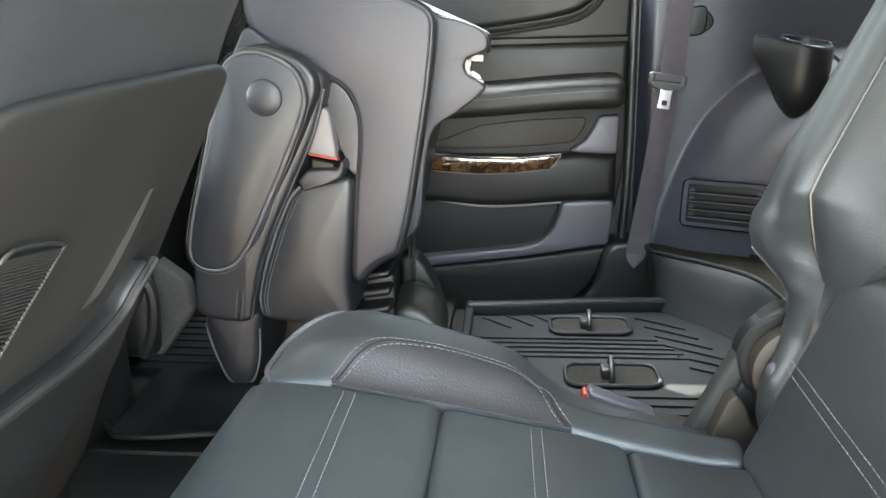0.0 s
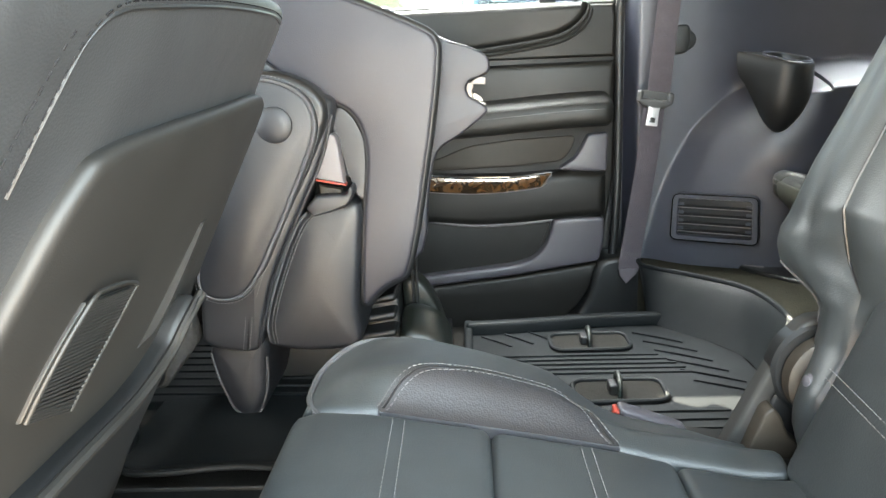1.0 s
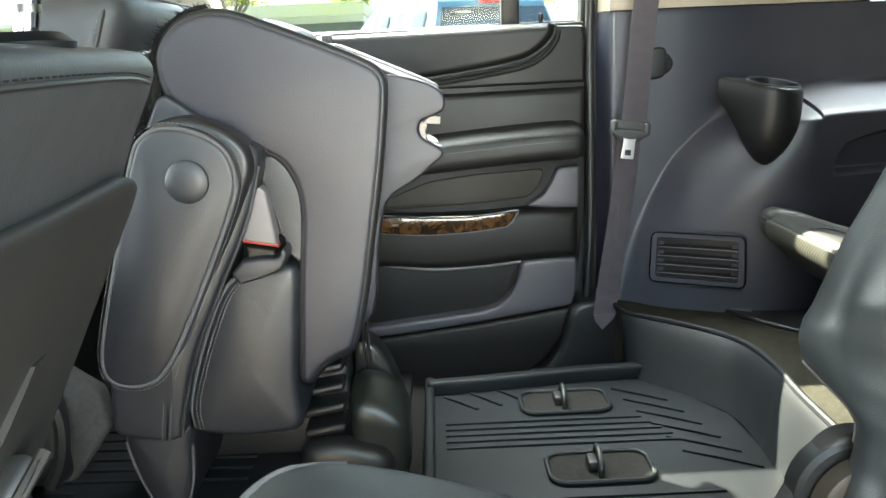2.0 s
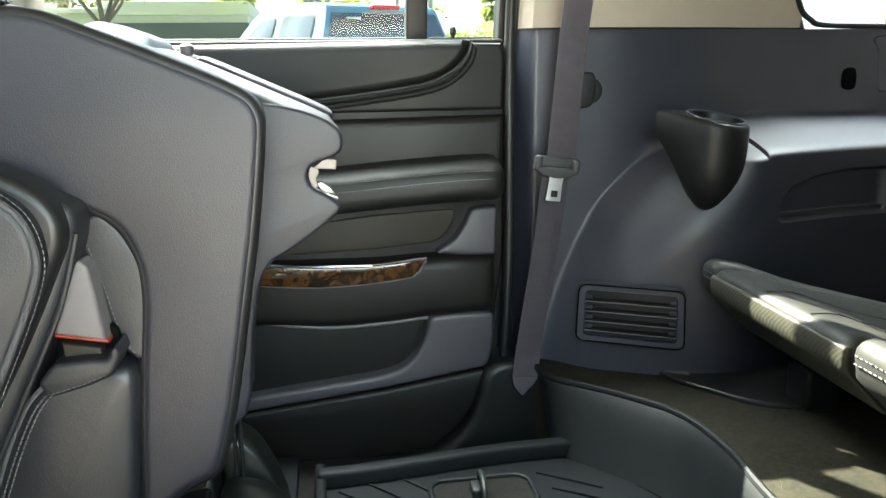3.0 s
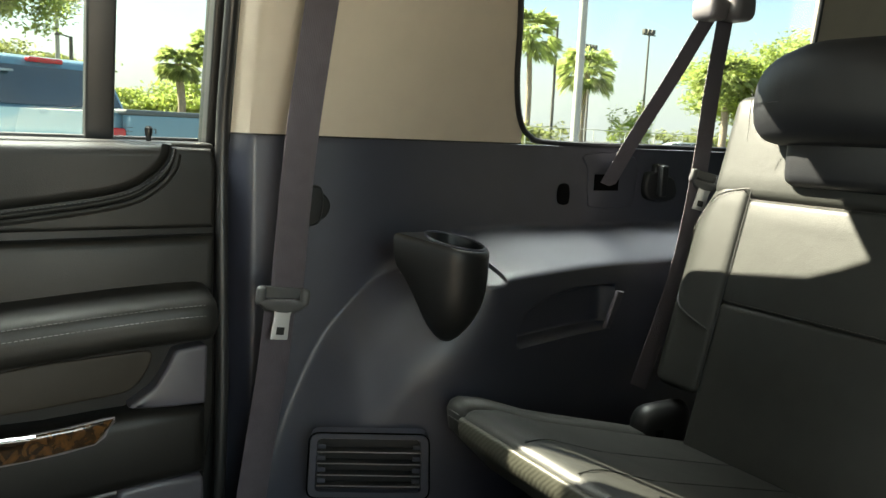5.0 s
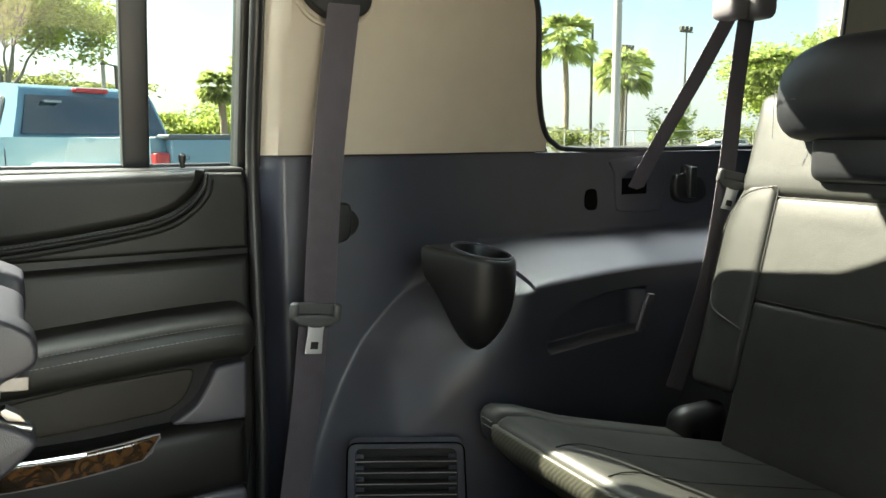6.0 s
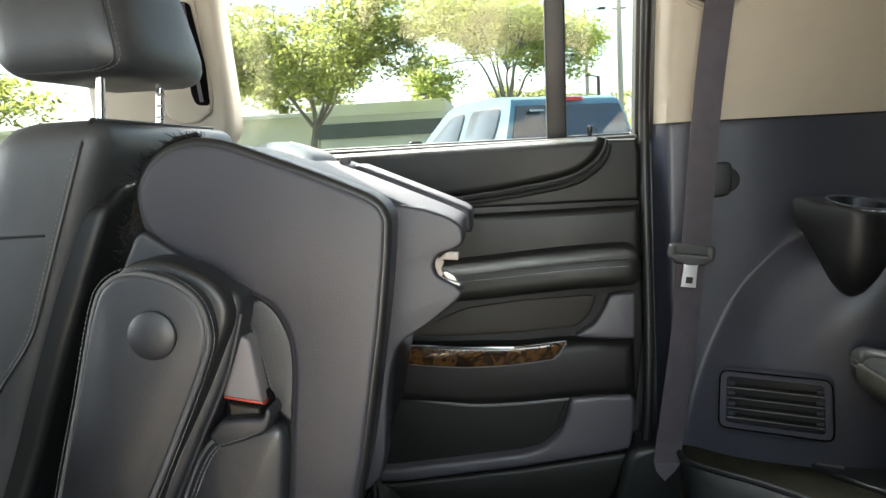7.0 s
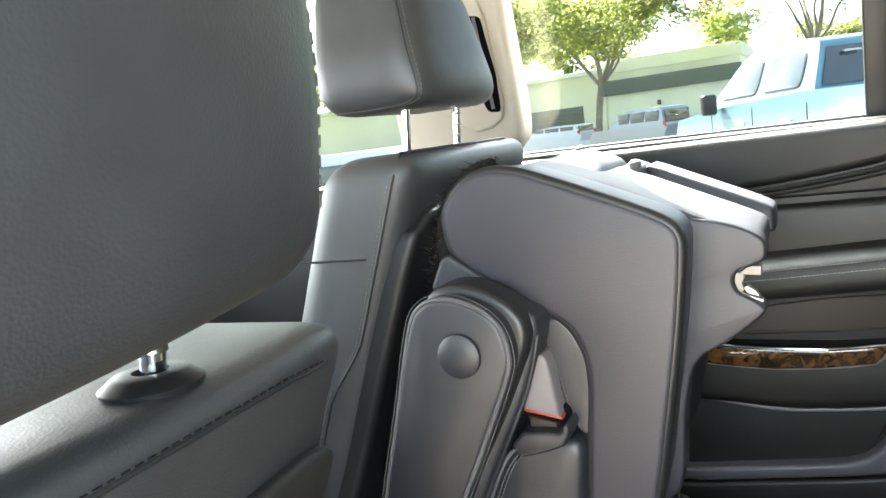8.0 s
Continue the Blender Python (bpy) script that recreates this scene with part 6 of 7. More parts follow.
part("backrest", rbox((-0.305, 1.10, 0.10), (-0.16, 1.56, 0.735), 0.04, (4, 10, 16), pw), M_LEATHER_FRONT, passenger)
part("seam", tube([pw(Vector((-0.183 - 0.03 * sstep(0.50, 0.40, z), 1.0995, z))) for z in span(0.2, 0.70, 24)] + [pw(Vector((-0.195, y, 0.7355))) for y in span(1.13, 1.50, 8)], 0.0022, 6), M_SEAL, passenger)
part("stitching", dashes([pw(Vector((-0.189 - 0.03 * sstep(0.50, 0.40, z), 1.0985, z))) for z in span(0.3, 0.70, 24)], 0.004, 0.0025, 0.0007), M_STITCH_DARK, passenger)
part("seam", tube([pw(Vector((x, 1.0995, 0.605))) for x in span(-0.30, -0.20, 8)], 0.0016, 6), M_SEAL, passenger)
def p_face(y, z):
    return pw(Vector((-0.16, y, z))).x
part("back_panel", prism(curve([(1.115, 0.60), (1.14, 0.64), (1.20, 0.662), (1.46, 0.662), (1.53, 0.63), (1.54, 0.4), (1.52, 0.12), (1.13, 0.12), (1.105, 0.35)], 5, True), lambda u, v, w: Vector((p_face(u, v) - 0.012 + w, u, v)), 0.03, 0.012), M_PLASTIC, passenger, "moulded black seat-back panel")
def p_head(p):
    k = (p.y - 1.31) / 0.14
    back = min(1.0, max(0.0, (p.x + 0.325) / 0.185))
    p.x += -0.24 * back * max(0.0, p.z - 0.80) - 0.02 * k * k
    p.y += -(p.y - 1.33) * 0.16 * sstep(0.84, 0.97, p.z)
    return p
phr = part("headrest", rbox((-0.322, 1.172, 0.792), (-0.137, 1.45, 0.985), 0.04, (5, 8, 8), p_head), M_LEATHER_FRONT, passenger, "black leather headrest, raised on its posts")
side_panel = curve([(-0.150, 0.975), (-0.150, 0.90), (-0.150, 0.835), (-0.158, 0.808), (-0.185, 0.7985), (-0.24, 0.7975), (-0.285, 0.7985)], 6)
def on_head(p, out=0.0):
    return p_head(Vector((p.x, 1.172 + 0.0113 + out, p.y)))
part("seam", tube([on_head(p) for p in side_panel], 0.0015, 6), M_SEAL, phr)
part("stitching", dashes([on_head(p, 0.004) + Vector((0.004, 0, -0.001)) for p in side_panel], 0.004, 0.0025, 0.0007), M_STITCH_DARK, phr)
headrest_posts(passenger, -0.218, 1.30, 0.725, 0.80, 0.17, 0.1)
part("cushion", rbox((-0.95, 1.14, 0.14), (-0.42, 1.62, 0.28), 0.05, (4, 4, 2)), M_LEATHER_FRONT, passenger)
part("base", rbox((-0.90, 1.18, -0.016), (-0.48, 1.58, 0.15), 0.02), M_SEAL, passenger)
part("side_shield", rbox((-0.62, 1.105, 0.05), (-0.33, 1.16, 0.24), 0.03, (4, 2, 4)), M_PLASTIC, passenger)
part("carpet_flap", prism(fillet([(-0.345, 0.24), (-0.278, 0.19), (-0.268, 0.135), (-0.335, 0.05), (-0.37, 0.05)], 0.01), facing_door(1.16), 0.03, 0.008), M_CARPET_GREY, passenger, "grey carpet flap at the seat's foot")

part("lever", tube(curve([(-0.372, 1.098, 0.175), (-0.352, 1.098, 0.20), (-0.331, 1.098, 0.20), (-0.321, 1.098, 0.165), (-0.328, 1.098, 0.11), (-0.350, 1.098, 0.065)], 6), 0.011, 8), M_PLASTIC, passenger, "curved black side cover")
# Block between the front seats, added to stop sun reaching the floor mats.
console = thing("sun_block_console", (-0.9, 0.93, 0.0), "console-shaped black block added to keep sun off the floor", "console")
part("body", rbox((-1.36, 0.79, -0.016), (-0.345, 1.06, 0.40), 0.03, (4, 3, 3)), M_PLASTIC, console)
part("lid", rbox((-0.95, 0.785, 0.395), (-0.36, 1.065, 0.45), 0.02, (4, 3, 2)), M_LEATHER_FRONT, console, "padded leather lid")

# ---- outside ----
GROUND = -0.80
M_ASPHALT = material("asphalt", (0.085, 0.083, 0.08), 0.9, vary=0.25, grain=2.5, fine=60, bump=0.12, depth=0.01)
M_GRASS = material("grass", (0.07, 0.12, 0.03), 0.9, vary=0.4, grain=3, fine=30, bump=0.6, depth=0.03)
M_WHITEWALL = material("white_painted_wall", (0.84, 0.85, 0.80), 0.8, vary=0.08, grain=0.8, fine=20, bump=0.2, depth=0.01)
M_GREYWALL = material("cream_wall", (0.78, 0.76, 0.66), 0.8, vary=0.08, grain=0.8, fine=20, bump=0.2, depth=0.01)
M_BAND = material("dark_grey_band", (0.12, 0.14, 0.15), 0.6, vary=0.1, grain=1.0, bump=0.0)
M_GARAGE = material("grey_shutter", (0.16, 0.17, 0.16), 0.6, vary=0.15, grain=1.0, bump=0.0)
M_BARK = material("grey_bark", (0.22, 0.2, 0.17), 0.9, vary=0.35, grain=5, fine=40, bump=0.8, depth=0.02)
M_PALMBARK = material("palm_bark", (0.36, 0.29, 0.22), 0.9, vary=0.35, grain=6, fine=30, bump=0.8, depth=0.03)
M_POLE = material("pale_concrete_pole", (0.5, 0.49, 0.46), 0.8, vary=0.1, grain=2, bump=0.2)
M_DARKPOLE = material("bronze_lamp_pole", (0.12, 0.11, 0.10), 0.6, vary=0.1, grain=3, bump=0.0)
M_TRUCK = material("blue_car_paint", (0.15, 0.29, 0.38), 0.28, metal=0.15, vary=0.04, grain=2, bump=0.0, coat=0.8)
M_TINT = material("tinted_car_glass", (0.03, 0.038, 0.042), 0.04, vary=0.2, grain=2, bump=0.0, spec=1.0, coat=1.0)
M_TAIL = material("red_lamp_lens", (0.55, 0.02, 0.02), 0.2, vary=0.05, grain=5, bump=0.0, coat=0.5)
M_TYRE = material("tyre_rubber", (0.02, 0.02, 0.02), 0.85, vary=0.15, grain=8, bump=0.2)
M_WHITEPAINT = material("white_car_paint", (0.75, 0.76, 0.77), 0.3, vary=0.03, grain=2, bump=0.0, coat=0.7)
M_SILVER = material("silver_car_paint", (0.35, 0.38, 0.4), 0.3, metal=0.4, vary=0.04, grain=2, bump=0.0, coat=0.7)

def leaf_material(name, base):
    m = material(name, base, 0.6, vary=0.45, grain=1.2, bump=0.0, spec=0.3)
    n, l = m.node_tree.nodes, m.node_tree.links
    b = n["Principled BSDF"]
    geo, hue = n.new("ShaderNodeNewGeometry"), n.new("ShaderNodeHueSaturation")
    rng = n.new("ShaderNodeMapRange")
    rng.inputs[3].default_value, rng.inputs[4].default_value = 0.65, 1.4
    src = b.inputs["Base Color"].links[0].from_socket
    l.new(geo.outputs["Random Per Island"], rng.inputs[0]); l.new(rng.outputs[0], hue.inputs["Value"])
    l.new(src, hue.inputs["Color"]); l.new(hue.outputs["Color"], b.inputs["Base Color"])
    tr, mixer = n.new("ShaderNodeBsdfTranslucent"), n.new("ShaderNodeMixShader")
    mixer.inputs[0].default_value = 0.5
    l.new(hue.outputs["Color"], tr.inputs["Color"])
    l.new(b.outputs[0], mixer.inputs[1]); l.new(tr.outputs[0], mixer.inputs[2])
    l.new(mixer.outputs[0], n["Material Output"].inputs["Surface"])
    return m
M_LEAF = leaf_material("green_leaves", (0.26, 0.29, 0.085))
M_LEAF_YELLOW = leaf_material("yellow_green_leaves", (0.36, 0.43, 0.10))
M_PALM = leaf_material("palm_leaves", (0.42, 0.48, 0.18))

structure("ground", rbox((-300, -300, GROUND - 0.3), (300, 300, GROUND), 0.05), M_ASPHALT, "sunlit grey asphalt car park", "ground")
tagged(put_mesh("grass_verge", rbox((-120, 44, GROUND - 0.05), (160, 47.5, GROUND + 0.06), 0.03), M_GRASS), "strip of green grass along the car park", "grass", kind="stuff")

def at_base(x, y, name, label, category, group=""):
    return thing(name, (x, y, GROUND), label, category, group)

def leaves(rng, blobs, count, size):
    """Many small leaf clumps scattered in blobs (centre, radii)."""
    verts, faces = [], []
    tufts = []
    for c, rad in blobs:
        for _ in range(16):
            d = Vector((rng.gauss(0, 1), rng.gauss(0, 1), rng.gauss(0, 1))).normalized() * rng.random() ** 0.4
            tufts.append((Vector((c[0] + d.x * rad[0], c[1] + d.y * rad[1], c[2] + d.z * rad[2])), rad))
    weight = [b[1][0] * b[1][1] * b[1][2] for b in tufts]
    for c, rad in rng.choices(tufts, weight, k=count):
        p = c + Vector((rng.gauss(0, 0.2) * rad[0], rng.gauss(0, 0.2) * rad[1], rng.gauss(0, 0.15) * rad[2]))
        a = Vector((rng.gauss(0, 1), rng.gauss(0, 1), rng.gauss(0, 0.6))).normalized()
        b = a.orthogonal().normalized()
        s = size * rng.uniform(0.5, 1.3)
        i = len(verts)
        verts += [p - a * s, p - b * s * 0.45, p + a * s, p + b * s * 0.45]
        faces.append((i, i + 1, i + 2, i + 3))
    me = bpy.data.meshes.new("leaves")
    me.from_pydata([tuple(v) for v in verts], [], faces)
    return me

def crown(parent, rng, blobs, count, size, mat):
    me = leaves(rng, blobs, count, size)
    me.materials.append(mat)
    ob = new("crown", me)
    ob.parent = parent
    ob.matrix_parent_inverse = Matrix.Translation(-parent.location)
    return ob

def tree(x, y, seed, trunk_h, blobs, count, size, mat, label, r=0.16, lean_x=0.0):
    rng = random.Random(seed)
    t = at_base(x, y, "tree", label, "tree", "trees")
    fork = Vector((x + lean_x, y, GROUND + trunk_h))
    part("trunk", tube(curve([(x, y, GROUND - 0.1), (x + lean_x * 0.3, y, GROUND + trunk_h * 0.5), tuple(fork)], 5), r, 10, taper=r * 0.8), M_BARK, t)
    limbs = []
    for i, (c, rad) in enumerate(blobs):
        c = Vector(c)
        if i % 2 == 0:
            bend = fork.lerp(c, 0.45) + Vector((rng.uniform(-0.5, 0.5), rng.uniform(-0.4, 0.4), 0.12 * rad[2] + 0.3))
            limbs.append(tube(curve([tuple(fork), tuple(fork.lerp(bend, 0.5) + Vector((0.1, 0, -0.1))), tuple(bend), tuple(c + Vector((0, 0, rad[2] * 0.3)))], 5), r * 0.55, 7, taper=r * 0.1))
        for _ in range(2):
            e = c + Vector((rng.uniform(-0.7, 0.7) * rad[0], rng.uniform(-0.7, 0.7) * rad[1], rng.uniform(-0.2, 0.7) * rad[2]))
            limbs.append(tube(curve([tuple(bend), tuple(bend.lerp(e, 0.5) + Vector((0, 0, 0.25))), tuple(e)], 4), r * 0.22, 5, taper=r * 0.05))
    for bm in limbs:
        part("limb", bm, M_BARK, t)
    crown(t, rng, blobs, count, size, mat)
    return t

def blobs_round(cx, cy, cz, rx, rz, n, seed):
    rng = random.Random(seed)
    out = []
    for i in range(n):
        a, k = 2 * math.pi * i / n + rng.uniform(-0.3, 0.3), rng.uniform(0.35, 0.8)
        out.append(((cx + rx * k * math.cos(a), cy + 0.6 * rx * k * math.sin(a), cz + rz * rng.uniform(-0.6, 0.6)), (rx * rng.uniform(0.3, 0.5), rx * rng.uniform(0.3, 0.45), rz * rng.uniform(0.35, 0.6))))
    return out

tree(-10.9, 43.5, 3, 3.3, blobs_round(-11.0, 43.5, 7.2, 6.8, 3.0, 13, 5), 24000, 0.15, M_LEAF, "spreading green tree in front of the white building", 0.22, 0.4)
tree(-0.2, 50.0, 8, 4.0, blobs_round(0.0, 50.0, 7.6, 6.0, 3.4, 13, 6), 26000, 0.155, M_LEAF_YELLOW, "bright yellow-green tree behind the pickup", 0.2, 0.2)
tree(-33.0, 46.0, 9, 2.6, blobs_round(-33.0, 46.0, 6.0, 7.0, 2.6, 9, 9), 3600, 0.2, M_LEAF, "thin-crowned tree beyond the front window", 0.2, 0.4)
tree(54.5, 41.0, 11, 2.0, blobs_round(54.5, 41.0, 5.7, 7.6, 4.3, 18, 12), 46000, 0.17, M_LEAF_YELLOW, "dense yellow-green tree at the lot's edge", 0.3, 0.2)
tree(13.0, 62.0, 13, 2.0, blobs_round(13.0, 62.0, 1.9, 5.6, 2.0, 12, 14), 16000, 0.17, M_LEAF_YELLOW, "low yellow-green tree behind the car park", 0.2)
tree(6.0, 66.0, 15, 2.0, blobs_round(4.5, 66.0, 3.3, 6.5, 2.6, 11, 15), 20000, 0.19, M_LEAF, "low green tree behind the car park", 0.2)
tree(-16.0, 62.0, 16, 3.0, blobs_round(-16.0, 62.0, 7.0, 6.0, 2.8, 9, 17), 6500, 0.24, M_LEAF, "green tree behind the white building", 0.2)

def palm(x, y, h, r, seed, label):
    rng = random.Random(seed)
    t = at_base(x, y, "palm_tree", label, "palm tree", "palm trees")
    top = Vector((x + rng.uniform(-0.3, 0.3), y, GROUND + h))
    part("trunk", tube(curve([(x, y, GROUND - 0.1), (x + 0.1, y, GROUND + h * 0.5), tuple(top)], 6), 0.30, 10, taper=0.24), M_PALMBARK, t)
    verts, faces = [], []
    for i in range(64):
        a, up = rng.uniform(0, 2 * math.pi), rng.uniform(-0.9, 1.3)
        d = Vector((math.cos(a), math.sin(a), up)).normalized()
        stem = top + d * r * 0.55
        for k in range(15):
            f = (k - 7) / 7
            side = d.cross(Vector((0, 0, 1))).normalized()
            e = stem + (d * (1 - abs(f) * 0.55) + side * f * 0.75) * r * 0.55 - Vector((0, 0, r * rng.uniform(0.10, 0.3)))
            w = d.cross(e - stem).normalized() * 0.075
            m = len(verts)
            mid = stem.lerp(e, 0.6) + Vector((0, 0, 0.05 * r))
            verts += [stem - w * 0.5, stem + w * 0.5, mid + w * 1.4, e, mid - w * 1.4]
            faces.append((m, m + 1, m + 2, m + 3, m + 4))
        m = len(verts)
        s = d.cross(Vector((0, 0, 1))).normalized() * 0.025
        verts += [top - s, top + s, stem + s, stem - s]
        faces.append((m, m + 1, m + 2, m + 3))
    me = bpy.data.meshes.new("fronds")
    me.from_pydata([tuple(v) for v in verts], [], faces)
    me.materials.append(M_PALM)
    ob = new("crown", me)
    ob.parent = t
    ob.matrix_parent_inverse = Matrix.Translation(-t.location)
    return t

palm(45.6, 60, 10.6, 3.1, 1, "tall fan palm against the bright sky")
palm(53.2, 61, 8.2, 3.2, 2, "fan palm beside the concrete pole")
palm(48.6, 40, 6.2, 2.4, 3, "fan palm beside the dense tree")
palm(13.1, 56, 5.2, 1.6, 4, "small fan palm above the pickup")
palm(15.6, 58, 6.6, 1.8, 6, "taller fan palm beside the small one")
palm(-7.0, 72, 6.6, 2.0, 5, "distant palm top above the white roof")

def bush(x, y, w, h, seed, mat, label):
    b = at_base(x, y, "bush", label, "bush", "bushes")
    rng = random.Random(seed)
    blobs = [((x + rng.uniform(-w, w), y + rng.uniform(-1, 1), GROUND + h * rng.uniform(0.3, 0.75)), (w * 0.4, 1.0, h * 0.35)) for _ in range(8)]
    part("stem", tube([(x, y, GROUND - 0.1), (x, y, GROUND + h * 0.5)], 0.1, 8, taper=0.04), M_BARK, b)
    crown(b, rng, blobs, 3200, 0.18, mat)
bush(56.0, 57, 2.4, 4.9, 21, M_LEAF_YELLOW, "yellow-green bush behind the fence")
bush(66, 58, 5.0, 3.4, 22, M_LEAF, "olive scrub behind the fence")
bush(46, 60, 5.0, 2.9, 23, M_LEAF, "dark scrub behind the fence")
bush(38, 60, 4.0, 2.6, 24, M_LEAF, "olive scrub behind the fence")
bush(24, 66, 5.0, 3.2, 25, M_LEAF_YELLOW, "bright scrub behind the car park")

pole = at_base(37.8, 44, "utility_pole", "thick pale concrete utility pole", "pole", "poles")
part("shaft", tube([(37.8, 44, GROUND - 0.2), (37.8, 44, 14.0)], 0.33, 12, taper=0.26), M_POLE, pole)
pole = at_base(8.2, 58, "utility_pole", "pale utility pole with a small crossarm", "pole", "poles")
part("shaft", tube([(8.2, 58, GROUND - 0.2), (8.2, 58, 11.6)], 0.24, 10, taper=0.19), M_POLE, pole)
part("crossarm", rbox((7.7, 57.7, 10.2), (8.7, 57.9, 10.35), 0.02), M_POLE, pole)
def lamp_post(x, y, h, arm, mat, label):
    p = at_base(x, y, "street_lamp", label, "street lamp", "street lamps")
    part("shaft", tube([(x, y, GROUND - 0.1), (x, y, GROUND + h)], 0.17, 10, taper=0.12), mat, p)
    part("arm", tube([(x, y, GROUND + h - 0.05), (x + arm, y, GROUND + h + 0.1)], 0.05, 8), mat, p)
    part("head", rbox((min(x + arm, x + 1.6 * arm), y - 0.2, GROUND + h), (max(x + arm, x + 1.6 * arm), y + 0.2, GROUND + h + 0.16), 0.05), M_DARKPOLE, p)
lamp_post(48.6, 60, 12.2, -0.8, M_DARKPOLE, "dark street lamp with a flat head")
lamp_post(5.85, 58, 11.1, 0.9, M_POLE, "pale tall street lamp behind the pickup")
lamp_post(6.65, 58, 6.5, -0.6, M_DARKPOLE, "low dark street lamp behind the pickup")
def flood_mast(x, y, h, n):
    p = at_base(x, y, "floodlight_mast", "slender floodlight mast with a lamp rack", "light mast", "light masts")
    part("shaft", tube([(x, y, GROUND - 0.1), (x, y, GROUND + h)], 0.14, 8, taper=0.09), M_DARKPOLE, p)
    part("rack", rbox((x - 0.9, y - 0.08, GROUND + h - 0.3), (x + 0.9, y + 0.08, GROUND + h - 0.18), 0.02), M_DARKPOLE, p)
    for i in range(n):
        part("floodlight", rbox((x - 0.85 + 1.7 * i / n, y - 0.2, GROUND + h - 0.15), (x - 0.85 + 1.7 * (i + 0.7) / n, y + 0.2, GROUND + h + 0.3), 0.05), M_DARKPOLE, p)
flood_mast(60.6, 60, 12.4, 3)
flood_mast(56.5, 64, 10.8, 4)

fence = at_base(52, 47, "chain_link_fence", "grey chain-link fence along the lot", "fence")
for i in range(22):
    part("post", tube([(16 + 3.4 * i, 48, GROUND), (16 + 3.4 * i, 48, 1.4)], 0.045, 6), M_POLE, fence)
part("rail", tube([(16, 48, 1.38), (88, 48, 1.38)], 0.035, 6), M_POLE, fence)
part("rail", tube([(16, 48, 0.2), (88, 48, 0.2)], 0.02, 6), M_POLE, fence)

house = at_base(-12, 55, "commercial_building", "white flat-roofed building with a dark band", "building")
part("wall", rbox((-12.4, 52, GROUND), (-4.0, 62, 4.1), 0.05), M_WHITEWALL, house)
part("wall", rbox((-40, 51.8, GROUND), (-12.4, 62, 3.7), 0.05), M_GREYWALL, house, "cream painted wing")
part("parapet", rbox((-12.5, 51.7, 3.55), (-3.9, 62.1, 4.35), 0.04), M_WHITEWALL, house)
part("roof_edge", rbox((-40.2, 51.4, 3.65), (-12.3, 62, 3.95), 0.04), M_WHITEWALL, house)
part("band", rbox((-12.45, 51.6, 2.15), (-3.95, 51.9, 3.1), 0.03), M_BAND, house, "dark grey fascia band")
shutter = part("door", rbox((-17.6, 51.68, GROUND), (-13.9, 51.85, 1.75), 0.03), M_GARAGE, house, "grey roller shutter")
for i in range(9):
    part("slat", rbox((-17.55, 51.64, GROUND + 0.25 * i + 0.04), (-13.95, 51.70, GROUND + 0.25 * i + 0.24), 0.02), M_GARAGE, shutter)
part("door", rbox((-10.6, 51.9, GROUND), (-9.6, 52.05, 1.3), 0.03), M_WHITEWALL, house)
part("wall_lamp", rbox((-9.1, 51.8, 1.2), (-8.85, 52.0, 1.5), 0.04), M_DARKPOLE, house)
part("window", rbox((-19.4, 51.7, 1.5), (-18.6, 51.85, 2.6), 0.03), M_TINT, house)
far_block = at_base(-30, 60, "commercial_building", "long pale building beyond the front window", "building")
part("wall", rbox((-75, 58, GROUND), (-42, 66, 3.2), 0.05), M_GREYWALL, far_block)
part("roof_edge", rbox((-75.2, 57.6, 3.1), (-41.8, 66, 3.5), 0.05), M_BAND, far_block)

# ---- parked vehicles ----
def side_prism(outline, x0, x1, r):
    """A side view in y (forward) and z, extruded across x."""
    return prism(outline, lambda u, v, w: Vector((x0 + w, u, v)), x1 - x0, r)

def wheel(parent, m, x, y, r, w):
    out = -1 if x < 0.9 else 1
    t = put_mesh("wheel", moved(lathe([(r * 0.6, -w / 2), (r * 0.94, -w / 2), (r, -w / 3), (r, w / 3), (r * 0.94, w / 2), (r * 0.6, w / 2)], (0, 0, 0), 28), m @ pose(x, y, r, 0, 90)), M_TYRE, parent, "black tyre on a silver rim")
    put_mesh("rim", moved(lathe([(r * 0.62, -w * 0.42), (r * 0.5, -w * 0.3), (r * 0.12, -w * 0.38), (r * 0.02, -w * 0.40)], (0, 0, 0), 20), m @ pose(x, y, r, 0, 90 * (1 if out < 0 else -1))), M_SILVER, t)

